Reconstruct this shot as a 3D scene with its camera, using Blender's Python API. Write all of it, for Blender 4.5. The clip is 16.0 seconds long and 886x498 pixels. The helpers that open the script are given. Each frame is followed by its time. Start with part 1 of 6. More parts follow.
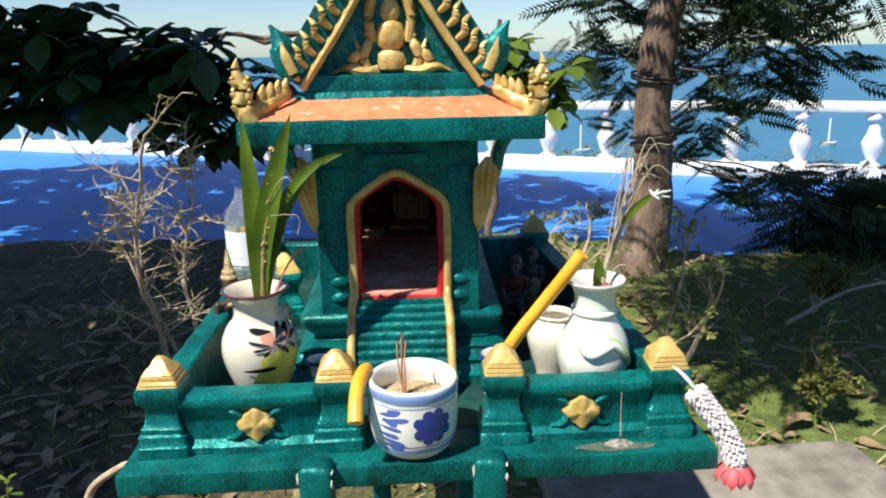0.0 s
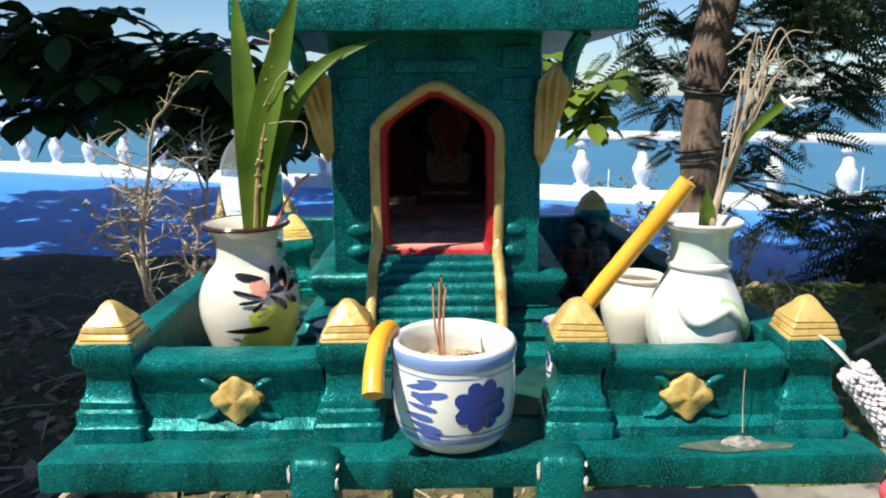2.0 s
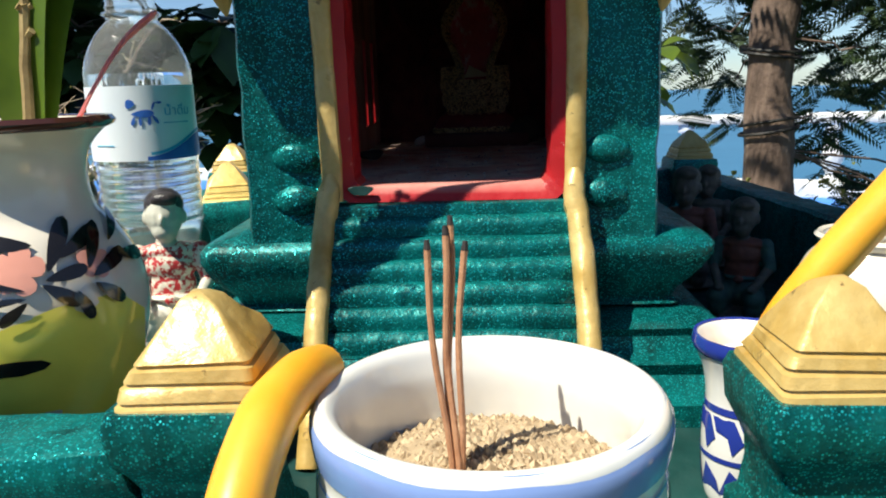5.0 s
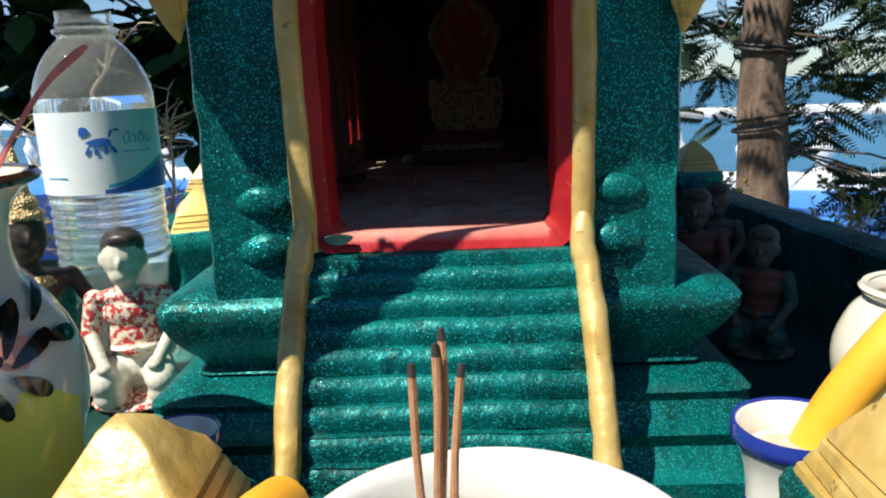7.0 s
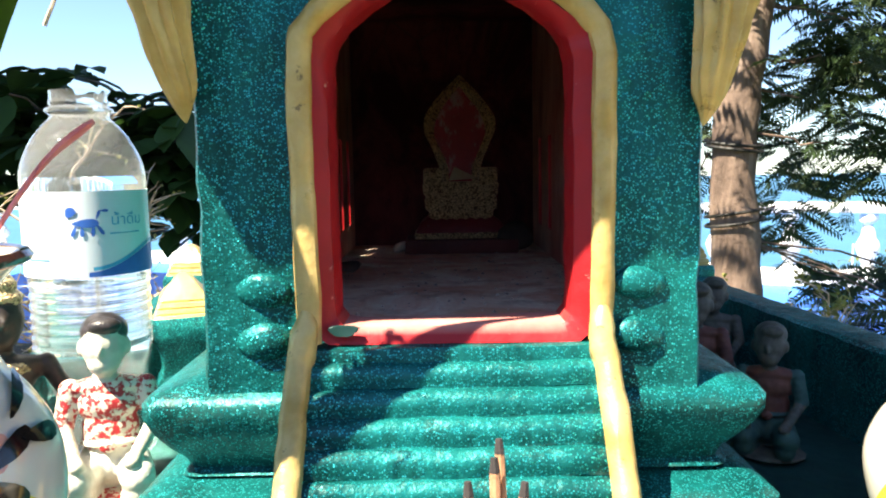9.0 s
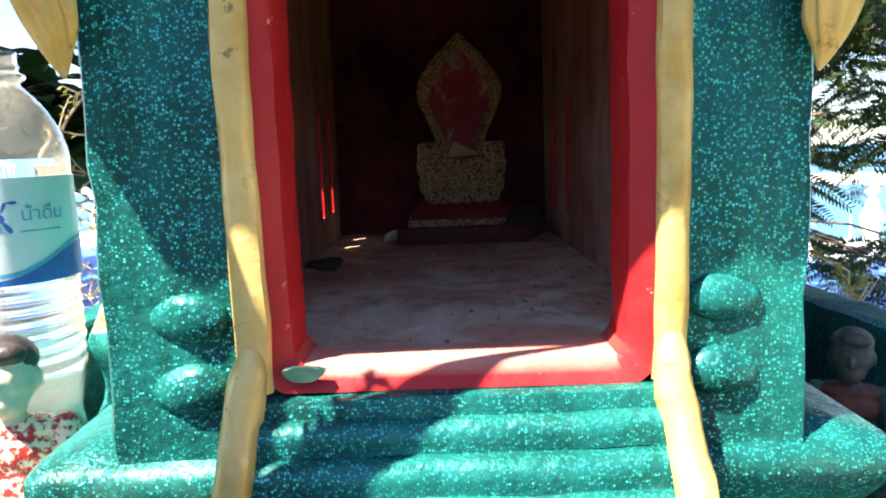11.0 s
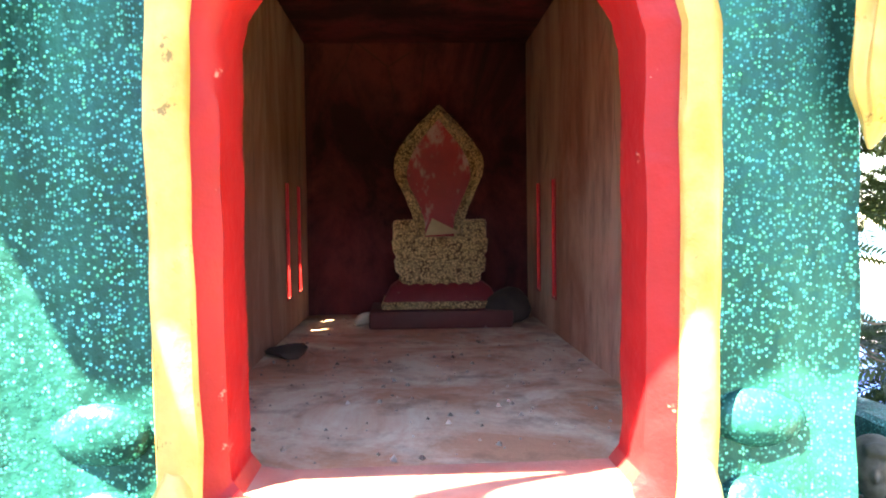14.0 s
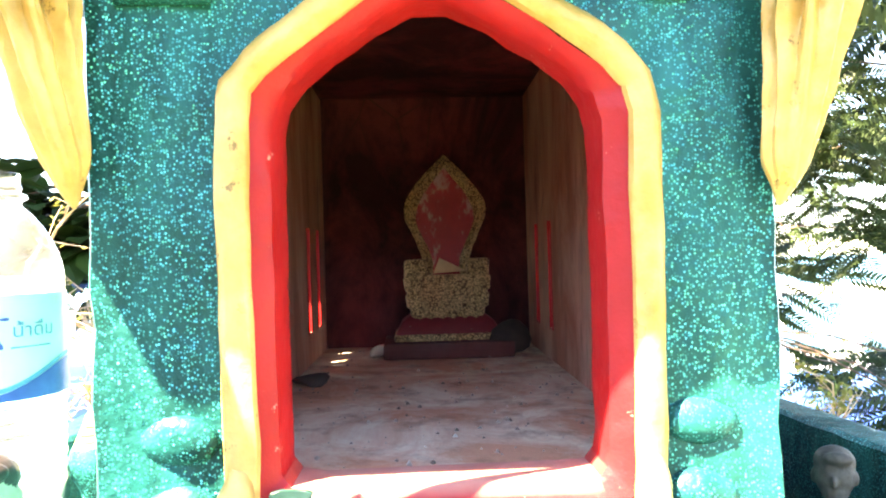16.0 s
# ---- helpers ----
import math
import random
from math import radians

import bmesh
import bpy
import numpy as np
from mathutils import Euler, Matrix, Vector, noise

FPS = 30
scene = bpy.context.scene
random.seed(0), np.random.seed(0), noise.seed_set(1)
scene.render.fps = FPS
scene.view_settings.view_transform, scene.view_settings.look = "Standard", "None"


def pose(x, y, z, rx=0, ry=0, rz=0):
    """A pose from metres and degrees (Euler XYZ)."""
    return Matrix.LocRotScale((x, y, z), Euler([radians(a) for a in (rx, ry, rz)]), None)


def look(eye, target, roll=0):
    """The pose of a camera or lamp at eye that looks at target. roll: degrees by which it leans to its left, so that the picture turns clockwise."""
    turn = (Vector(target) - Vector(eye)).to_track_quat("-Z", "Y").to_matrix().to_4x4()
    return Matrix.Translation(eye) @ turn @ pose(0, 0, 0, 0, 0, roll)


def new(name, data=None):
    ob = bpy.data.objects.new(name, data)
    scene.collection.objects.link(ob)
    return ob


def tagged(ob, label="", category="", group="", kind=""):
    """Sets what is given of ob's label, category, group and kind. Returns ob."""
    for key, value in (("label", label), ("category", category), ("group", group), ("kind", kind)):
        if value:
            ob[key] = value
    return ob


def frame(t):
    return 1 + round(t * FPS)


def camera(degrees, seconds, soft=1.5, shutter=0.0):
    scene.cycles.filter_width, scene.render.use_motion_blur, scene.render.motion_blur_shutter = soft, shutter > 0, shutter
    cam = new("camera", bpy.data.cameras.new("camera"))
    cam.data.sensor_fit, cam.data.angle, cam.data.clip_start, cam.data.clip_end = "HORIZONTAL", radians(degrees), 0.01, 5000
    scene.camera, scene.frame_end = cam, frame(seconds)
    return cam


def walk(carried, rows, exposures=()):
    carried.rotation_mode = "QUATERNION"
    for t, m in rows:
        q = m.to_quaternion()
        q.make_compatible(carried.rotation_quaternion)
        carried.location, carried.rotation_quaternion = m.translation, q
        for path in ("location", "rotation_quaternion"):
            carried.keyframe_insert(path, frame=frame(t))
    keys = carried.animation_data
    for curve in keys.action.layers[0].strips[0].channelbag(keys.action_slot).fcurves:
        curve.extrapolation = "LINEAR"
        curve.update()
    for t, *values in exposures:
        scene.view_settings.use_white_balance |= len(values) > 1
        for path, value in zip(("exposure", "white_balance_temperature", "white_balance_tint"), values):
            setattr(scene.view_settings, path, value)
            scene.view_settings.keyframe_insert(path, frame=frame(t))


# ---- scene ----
cam = camera(60.7, 16.0, 2.0)
METRES, EYE, TILT, LEAN, TURN = 1.45, 1.6, -15.4, 1.2, 0.0
ROWS = [
    (0.0, 0.0, 0.0, 0.0, 0.0, 0.0, -0.0),
    (0.5, -0.0088, 0.0555, -0.0287, -0.1, 0.76, -0.19),
    (1.0, -0.0087, 0.1208, -0.0606, 0.39, 1.22, -0.06),
    (1.5, -0.0124, 0.1711, -0.0834, 0.6, 2.66, 0.12),
    (2.0, -0.0234, 0.2326, -0.1036, 1.89, 3.07, -1.42),
    (2.5, -0.0207, 0.2809, -0.109, 2.74, 3.33, -1.34),
    (3.0, -0.0202, 0.3446, -0.1064, 2.91, 3.84, -0.92),
    (5.5, -0.0335, 0.6688, -0.1076, 4.72, 2.18, -0.9),
    (6.0, -0.0346, 0.682, -0.0984, 5.21, -2.33, -1.56),
    (6.5, -0.0358, 0.675, -0.0947, 4.45, 0.39, -1.39),
    (7.0, -0.0343, 0.6761, -0.0816, 3.69, 2.58, 0.23),
    (7.5, -0.0373, 0.6707, -0.0771, 2.21, 6.73, 0.26),
    (8.0, -0.0433, 0.6635, -0.0797, 1.1, 10.52, -1.01),
    (10.5, -0.0566, 0.772, -0.0665, 2.17, 6.98, 0.45),
    (11.0, -0.0556, 0.7858, -0.0551, 1.54, 7.61, 0.41),
    (11.5, -0.0537, 0.791, -0.0496, 1.2, 9.48, 0.82),
    (12.0, -0.0569, 0.802, -0.0489, 0.99, 11.47, -0.33),
    (12.5, -0.0571, 0.8135, -0.0487, 1.03, 12.12, -0.66),
    (13.0, -0.0554, 0.8248, -0.0448, 0.61, 12.0, -0.07),
    (13.5, -0.0572, 0.8291, -0.0426, -0.13, 12.53, -0.67),
    (14.0, -0.0576, 0.8243, -0.0428, -0.54, 13.24, -0.38),
    (14.5, -0.056, 0.8226, -0.0422, -0.1, 14.08, -0.06),
    (15.0, -0.0559, 0.8239, -0.0508, 0.31, 13.79, -0.09),
    (15.5, -0.0571, 0.8106, -0.0517, 0.46, 14.44, 0.38),
    (16.0, -0.0562, 0.7744, -0.0522, 0.35, 15.79, 0.37),
]
EXPO = [(0.0, 0.72, 6800, 4), (3.0, 0.72, 6800, 4), (6.0, 0.65, 6800, 4), (7.0, 0.65, 6800, 4), (7.5, 0.9, 7000, 5), (8.0, 1.45, 7300, 6), (10.5, 2.35, 7700, 9), (12.0, 3.2, 8800, 12), (13.0, 3.95, 10000, 15), (14.5, 4.5, 11000, 17), (16.0, 4.4, 10400, 14)]
walk(cam, [(t, pose(0, 0, EYE, TILT, LEAN, TURN) @ pose(METRES * x, METRES * y, METRES * z, 90 + pitch, roll, yaw)) for t, x, y, z, yaw, pitch, roll in ROWS], EXPO)


# ---- light ----
SUN_TO = Vector((-0.52, -0.43, 1.0)).normalized()
world = bpy.data.worlds.new("sky_world")
scene.world = world
world.use_nodes = True
_wn, _wl = world.node_tree.nodes, world.node_tree.links
_sky = _wn.new("ShaderNodeTexSky")
_sky.sky_type = "NISHITA"
_sky.sun_disc = False
_sky.sun_elevation = math.asin(SUN_TO.z)
_sky.sun_rotation = math.atan2(SUN_TO.x, SUN_TO.y)
_sky.air_density, _sky.dust_density, _sky.ozone_density = 0.8, 0.15, 2.5
_tint = _wn.new("ShaderNodeMix")
_tint.data_type, _tint.blend_type = "RGBA", "MULTIPLY"
_tint.inputs[0].default_value, _tint.inputs[7].default_value = 1.0, (0.87, 0.99, 1.18, 1)
_wl.new(_sky.outputs[0], _tint.inputs[6])
_wl.new(_tint.outputs[2], _wn["Background"].inputs[0])
_wn["Background"].inputs[1].default_value = 0.070
sun = new("sun", bpy.data.lights.new("sun", "SUN"))
sun.data.energy, sun.data.angle, sun.data.color = 5.0, radians(0.5), (1.0, 0.95, 0.87)
sun.matrix_world = look((0, 0, 8), Vector((0, 0, 8)) - SUN_TO)


# ---- materials ----
class M:
    """A small node builder."""

    def __init__(self, name, rough=0.6, metal=0.0, spec=0.5):
        self.m = bpy.data.materials.new(name)
        self.m.use_nodes = True
        self.n, self.l = self.m.node_tree.nodes, self.m.node_tree.links
        self.b = self.n["Principled BSDF"]
        self.b.inputs["Roughness"].default_value = rough
        self.b.inputs["Metallic"].default_value = metal
        self.b.inputs["Specular IOR Level"].default_value = spec
        tc = self.n.new("ShaderNodeTexCoord")
        self.co = tc.outputs["Object"]

    def noise(self, scale, detail=4, rough=0.6, stretch=None, distort=0.0):
        t = self.n.new("ShaderNodeTexNoise")
        t.inputs["Scale"].default_value, t.inputs["Detail"].default_value = scale, detail
        t.inputs["Roughness"].default_value, t.inputs["Distortion"].default_value = rough, distort
        self.l.new(self.mapped(stretch), t.inputs["Vector"])
        return t.outputs["Fac"]

    def mapped(self, stretch):
        if not stretch:
            return self.co
        mp = self.n.new("ShaderNodeMapping")
        mp.inputs["Scale"].default_value = stretch
        self.l.new(self.co, mp.inputs["Vector"])
        return mp.outputs[0]

    def voro(self, scale, feature="F1", stretch=None, out="Distance"):
        t = self.n.new("ShaderNodeTexVoronoi")
        t.feature = feature
        t.inputs["Scale"].default_value = scale
        self.l.new(self.mapped(stretch), t.inputs["Vector"])
        return t.outputs[out]

    def ramp(self, fac, stops):
        r = self.n.new("ShaderNodeValToRGB")
        e = r.color_ramp.elements
        while len(e) < len(stops):
            e.new(0.5)
        for el, (p, c) in zip(e, stops):
            el.position, el.color = p, (*c, 1) if len(c) == 3 else c
        self.l.new(fac, r.inputs[0])
        return r.outputs[0]

    def grey(self, fac, a, b, va=0.0, vb=1.0):
        r = self.n.new("ShaderNodeMapRange")
        for i, v in zip(range(1, 5), (a, b, va, vb)):
            r.inputs[i].default_value = v
        self.l.new(fac, r.inputs[0])
        return r.outputs[0]

    def mix(self, fac, a, b, mode="MIX"):
        x = self.n.new("ShaderNodeMix")
        x.data_type, x.blend_type = "RGBA", mode
        for sock, v in ((x.inputs[0], fac), (x.inputs[6], a), (x.inputs[7], b)):
            if isinstance(v, (int, float)):
                sock.default_value = v
            elif isinstance(v, tuple):
                sock.default_value = (*v, 1)
            else:
                self.l.new(v, sock)
        return x.outputs[2]

    def math(self, op, a, b=0.0):
        x = self.n.new("ShaderNodeMath")
        x.operation = op
        for sock, v in ((x.inputs[0], a), (x.inputs[1], b)):
            if isinstance(v, (int, float)):
                sock.default_value = v
            else:
                self.l.new(v, sock)
        return x.outputs[0]

    def rnd(self):
        return self.n.new("ShaderNodeObjectInfo").outputs["Random"]

    def island(self):
        return self.n.new("ShaderNodeNewGeometry").outputs["Random Per Island"]

    def z(self, space="Object"):
        s = self.n.new("ShaderNodeSeparateXYZ")
        self.l.new(self.co, s.inputs[0])
        return s.outputs

    def put(self, sock, v):
        if isinstance(v, tuple):
            self.b.inputs[sock].default_value = (*v, 1)
        elif isinstance(v, (int, float)):
            self.b.inputs[sock].default_value = v
        else:
            self.l.new(v, self.b.inputs[sock])
        return self

    def bump(self, fac, strength=0.3, dist=0.002):
        b = self.n.new("ShaderNodeBump")
        b.inputs["Strength"].default_value, b.inputs["Distance"].default_value = strength, dist
        self.l.new(fac, b.inputs["Height"])
        if self.b.inputs["Normal"].is_linked:
            self.l.new(self.b.inputs["Normal"].links[0].from_socket, b.inputs["Normal"])
        self.l.new(b.outputs[0], self.b.inputs["Normal"])
        return self


def mat_glitter(name, deep, mid, flake_scale=680.0, amount=1.0, tilt=1.0):
    """Deep teal gloss paint full of tilted metal glitter flakes."""
    k = M(name, 0.3, 0.0, 0.25)
    v = k.n.new("ShaderNodeTexVoronoi")
    v.inputs["Scale"].default_value = flake_scale
    k.l.new(k.co, v.inputs["Vector"])
    sep = k.n.new("ShaderNodeSeparateColor")
    k.l.new(v.outputs["Color"], sep.inputs[0])
    near = k.grey(v.outputs["Distance"], 0.54, 0.28)
    pick = k.grey(sep.outputs[0], 0.44, 0.64)
    patch = k.grey(k.noise(24, 4), 0.30, 0.62, 0.45, 1.0)
    flake = k.math("MULTIPLY", k.math("MULTIPLY", k.math("MULTIPLY", near, pick), patch), amount)
    base = k.mix(k.grey(k.noise(15, 5, 0.65, (1, 1, 0.3)), 0.36, 0.64), deep, mid)
    grime = k.grey(k.noise(38, 6, 0.7, (1, 1, 0.25)), 0.52, 0.70)
    base = k.mix(k.math("MULTIPLY", grime, 0.75), base, (0.004, 0.020, 0.018))
    worn = k.math("MULTIPLY", k.grey(k.n.new("ShaderNodeNewGeometry").outputs["Pointiness"], 0.56, 0.66), k.grey(k.noise(45, 4), 0.48, 0.62))
    base = k.mix(k.math("MULTIPLY", worn, 0.35), base, (0.20, 0.34, 0.30))
    tint = k.mix(sep.outputs[1], (0.001, 0.42, 0.44), (0.06, 0.90, 0.90))
    k.put("Base Color", k.mix(flake, base, tint))
    k.put("Metallic", k.grey(flake, 0.0, 1.0, 0.30, 0.85))
    k.put("Roughness", k.grey(k.noise(60, 4), 0.3, 0.7, 0.30, 0.46))
    k.bump(k.noise(140, 4, 0.6), 0.35, 0.0015)
    k.bump(k.noise(55, 5, 0.6), 0.55, 0.004)
    k.bump(k.noise(10, 4, 0.5, (1, 1, 0.28)), 0.6, 0.016)
    off = k.n.new("ShaderNodeVectorMath")
    off.operation = "SUBTRACT"
    k.l.new(v.outputs["Color"], off.inputs[0])
    off.inputs[1].default_value = (0.5, 0.5, 0.5)
    size = k.n.new("ShaderNodeVectorMath")
    size.operation = "SCALE"
    k.l.new(off.outputs[0], size.inputs[0])
    k.l.new(k.math("MULTIPLY", flake, tilt), size.inputs["Scale"])
    add = k.n.new("ShaderNodeVectorMath")
    k.l.new(k.b.inputs["Normal"].links[0].from_socket, add.inputs[0])
    k.l.new(size.outputs[0], add.inputs[1])
    unit = k.n.new("ShaderNodeVectorMath")
    unit.operation = "NORMALIZE"
    k.l.new(add.outputs[0], unit.inputs[0])
    k.l.new(unit.outputs[0], k.b.inputs["Normal"])
    return k.m


def mat_gold(name, lo=(0.44, 0.27, 0.06), hi=(0.68, 0.50, 0.20)):
    k = M(name, 0.36, 0.18)
    c = k.mix(k.grey(k.noise(30, 5), 0.3, 0.7), lo, hi)
    chip = k.grey(k.noise(75, 6, 0.75), 0.63, 0.67)
    k.put("Base Color", k.mix(k.math("MULTIPLY", chip, 0.75), c, (0.12, 0.075, 0.03)))
    k.put("Roughness", k.grey(k.noise(50, 4), 0.3, 0.7, 0.26, 0.5))
    k.bump(k.noise(70, 5), 0.4, 0.003).bump(k.noise(18, 3), 0.5, 0.008)
    return k.m


def mat_paint(name, lo, hi, rough=0.35, chips=None, scale=24, bump=0.35, dust_and_sun=None):
    k = M(name, rough)
    c = k.mix(k.grey(k.noise(scale, 5), 0.3, 0.72), lo, hi)
    if chips:
        c = k.mix(k.grey(k.noise(85, 6, 0.72), 0.67, 0.70), c, chips)
    # Upward faces go paler: settled dust plus sunlight painted into the colour.
    if dust_and_sun:
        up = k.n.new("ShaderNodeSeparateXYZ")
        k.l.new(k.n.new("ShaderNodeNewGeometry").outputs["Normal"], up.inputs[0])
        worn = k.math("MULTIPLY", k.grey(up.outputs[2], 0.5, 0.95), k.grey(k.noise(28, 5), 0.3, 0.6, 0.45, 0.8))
        c = k.mix(worn, c, dust_and_sun)
    k.put("Base Color", c)
    k.put("Roughness", k.grey(k.noise(40, 4), 0.3, 0.7, rough - 0.1, rough + 0.15))
    k.bump(k.noise(60, 5), bump, 0.003).bump(k.noise(14, 3), bump, 0.007)
    return k.m


TEAL = mat_glitter("teal_glitter_paint", (0.0006, 0.045, 0.045), (0.002, 0.155, 0.148), 760.0, 0.85, 1.4)
TEALP = mat_glitter("teal_gloss_paint", (0.001, 0.044, 0.043), (0.003, 0.130, 0.123), 900.0, 0.7, 1.4)
TEALD = mat_paint("dull_teal_paint", (0.004, 0.026, 0.024), (0.010, 0.060, 0.055), 0.5, None, 12)
GOLD = mat_gold("gold_paint")
RED = mat_paint("red_gloss_paint", (0.33, 0.012, 0.016), (0.43, 0.022, 0.028), 0.38, (0.60, 0.22, 0.18), 20, dust_and_sun=(0.66, 0.36, 0.30))
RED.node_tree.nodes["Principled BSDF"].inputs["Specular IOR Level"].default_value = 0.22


def mat_tiles():
    k = M("orange_roof_paint", 0.6)
    c = k.mix(k.grey(k.noise(20, 5), 0.3, 0.7), (0.62, 0.14, 0.055), (0.78, 0.25, 0.12))
    w = k.grey(k.noise(55, 6, 0.7), 0.58, 0.66)
    c = k.mix(w, c, (0.58, 0.50, 0.40))
    k.put("Base Color", c).bump(k.noise(60, 5), 0.5, 0.003).bump(k.voro(52, "SMOOTH_F1"), 0.7, 0.006)
    return k.m


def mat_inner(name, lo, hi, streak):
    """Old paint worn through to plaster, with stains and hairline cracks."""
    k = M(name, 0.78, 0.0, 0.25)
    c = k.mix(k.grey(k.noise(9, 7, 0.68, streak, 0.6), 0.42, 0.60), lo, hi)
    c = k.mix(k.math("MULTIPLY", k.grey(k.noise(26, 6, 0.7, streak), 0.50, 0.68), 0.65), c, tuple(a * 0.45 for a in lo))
    crack = k.grey(k.voro(17, "DISTANCE_TO_EDGE", streak), 0.018, 0.0)
    c = k.mix(k.math("MULTIPLY", crack, k.grey(k.noise(6, 2), 0.60, 0.68, 0.0, 0.6)), c, (0.05, 0.03, 0.02))
    k.put("Base Color", c).bump(k.noise(70, 5), 0.4, 0.002)
    return k.m


INWALL = mat_inner("worn_inner_wall", (0.48, 0.23, 0.16), (0.70, 0.46, 0.36), (1, 1, 0.3))
INBACK = mat_inner("dark_red_wall", (0.06, 0.013, 0.017), (0.21, 0.046, 0.050), (1, 1, 0.6))
INFLOOR = mat_inner("worn_pale_floor", (0.68, 0.38, 0.26), (0.90, 0.83, 0.70), (1.2, 1, 1))


def mat_ceramic(name, col, rough=0.12, dirt=0.15):
    k = M(name, rough)
    c = k.mix(k.grey(k.noise(16, 4), 0.35, 0.7), col, tuple(a * (1 - dirt) for a in col))
    k.put("Base Color", c)
    k.b.inputs["Coat Weight"].default_value = 0.4
    k.b.inputs["Coat Roughness"].default_value = 0.06
    k.bump(k.noise(25, 3), 0.12, 0.003)
    return k.m


WHITE = mat_ceramic("white_glazed_ceramic", (0.78, 0.77, 0.73))
CREAM = mat_ceramic("cream_glazed_ceramic", (0.74, 0.68, 0.58))
CELADON = mat_ceramic("pale_celadon_glaze", (0.66, 0.74, 0.66))
BLUE = mat_ceramic("cobalt_blue_glaze", (0.02, 0.04, 0.28))
LBLUE = mat_ceramic("washed_blue_glaze", (0.22, 0.33, 0.66))
YELLOWG = mat_ceramic("yellow_glaze", (0.90, 0.78, 0.12))
BLACKG = mat_ceramic("black_glaze", (0.012, 0.010, 0.009))
PINKG = mat_ceramic("pink_glaze", (0.72, 0.32, 0.24))
GREENG = mat_ceramic("green_tinted_glaze", (0.36, 0.50, 0.26))
BROWNG = mat_ceramic("brown_rim_glaze", (0.07, 0.025, 0.018))


def mat_simple(name, lo, hi, rough=0.6, scale=30, bump=0.3, trans=0.0, sss=0.0, per=None):
    k = M(name, rough)
    f = k.grey(k.noise(scale, 4), 0.3, 0.7)
    if per == "object":
        f = k.mix(0.6, f, k.rnd())
    elif per == "island":
        f = k.mix(0.7, f, k.island())
    k.put("Base Color", k.mix(f, lo, hi))
    if sss:
        k.b.inputs["Subsurface Weight"].default_value = sss
        k.b.inputs["Subsurface Radius"].default_value = (0.012, 0.006, 0.002)
    if trans:
        tr = k.n.new("ShaderNodeBsdfTranslucent")
        k.l.new(k.mix(f, tuple(min(1, a * 1.5) for a in lo), tuple(min(1, a * 1.5) for a in hi)), tr.inputs[0])
        mx = k.n.new("ShaderNodeMixShader")
        mx.inputs[0].default_value = trans
        k.l.new(k.b.outputs[0], mx.inputs[1])
        k.l.new(tr.outputs[0], mx.inputs[2])
        k.l.new(mx.outputs[0], k.n["Material Output"].inputs[0])
    if bump:
        k.bump(k.noise(scale * 2.5, 5), bump, 0.002)
    return k.m


CANDLE = mat_simple("yellow_wax", (0.80, 0.36, 0.025), (0.88, 0.47, 0.06), 0.38, 20, 0.1, sss=0.25)
STICK = mat_simple("brown_incense_stick", (0.34, 0.15, 0.075), (0.46, 0.24, 0.13), 0.8, 120, 0.3)
ASH = mat_simple("burnt_tip", (0.015, 0.012, 0.012), (0.05, 0.04, 0.04), 0.9, 120)
SAND = mat_simple("coarse_sand", (0.13, 0.075, 0.03), (0.66, 0.51, 0.33), 0.8, 200, 0.4, per="island")
PALM = mat_simple("fresh_palm_leaf", (0.055, 0.115, 0.012), (0.19, 0.29, 0.03), 0.35, 12, 0.2, trans=0.4)
LEAF = mat_simple("dark_glossy_leaf", (0.009, 0.028, 0.008), (0.042, 0.098, 0.020), 0.45, 6, 0.2, trans=0.20, per="island")
YLEAF = mat_simple("bright_green_leaf", (0.05, 0.11, 0.015), (0.20, 0.26, 0.04), 0.35, 6, 0.2, trans=0.3, per="island")
FERN = mat_simple("feathery_leaf", (0.008, 0.022, 0.007), (0.038, 0.074, 0.020), 0.6, 6, 0.0, trans=0.18, per="island")
TWIGLEAF = mat_simple("small_olive_leaf", (0.10, 0.12, 0.03), (0.26, 0.26, 0.07), 0.55, 9, 0.0, trans=0.3, per="island")
TWIG = mat_simple("pale_dry_twig", (0.30, 0.22, 0.15), (0.55, 0.45, 0.34), 0.8, 30, 0.4)
STRAW = mat_simple("dry_straw", (0.33, 0.25, 0.17), (0.56, 0.46, 0.35), 0.7, 40, 0.3)
GRASS = mat_simple("grass_blade", (0.06, 0.10, 0.015), (0.22, 0.28, 0.05), 0.55, 6, 0.0, trans=0.3, per="island")
LITTER = mat_simple("dead_leaf", (0.09, 0.05, 0.025), (0.46, 0.33, 0.20), 0.75, 20, 0.2, per="island")
WHITEP = mat_simple("weathered_white_paint", (0.62, 0.62, 0.60), (0.85, 0.85, 0.83), 0.6, 6, 0.4)
CONC = mat_simple("grey_concrete", (0.13, 0.115, 0.10), (0.30, 0.27, 0.235), 0.85, 7, 0.6)
WIRE = mat_simple("black_wire", (0.012, 0.012, 0.012), (0.04, 0.035, 0.03), 0.6, 40)
BLOSSOM = mat_simple("white_blossom", (0.72, 0.62, 0.66), (0.86, 0.83, 0.84), 0.6, 60, 0.2, trans=0.2, per="island")
PINKF = mat_simple("pink_red_blossom", (0.68, 0.07, 0.10), (0.80, 0.20, 0.22), 0.55, 40, 0.2, trans=0.2, per="island")
RIBBON = mat_simple("clear_plastic_strip", (0.45, 0.46, 0.44), (0.66, 0.66, 0.62), 0.2, 60, 0.4)
REDRIB = mat_simple("pinkish_red_ribbon", (0.66, 0.20, 0.19), (0.82, 0.38, 0.35), 0.35, 40, trans=0.5)


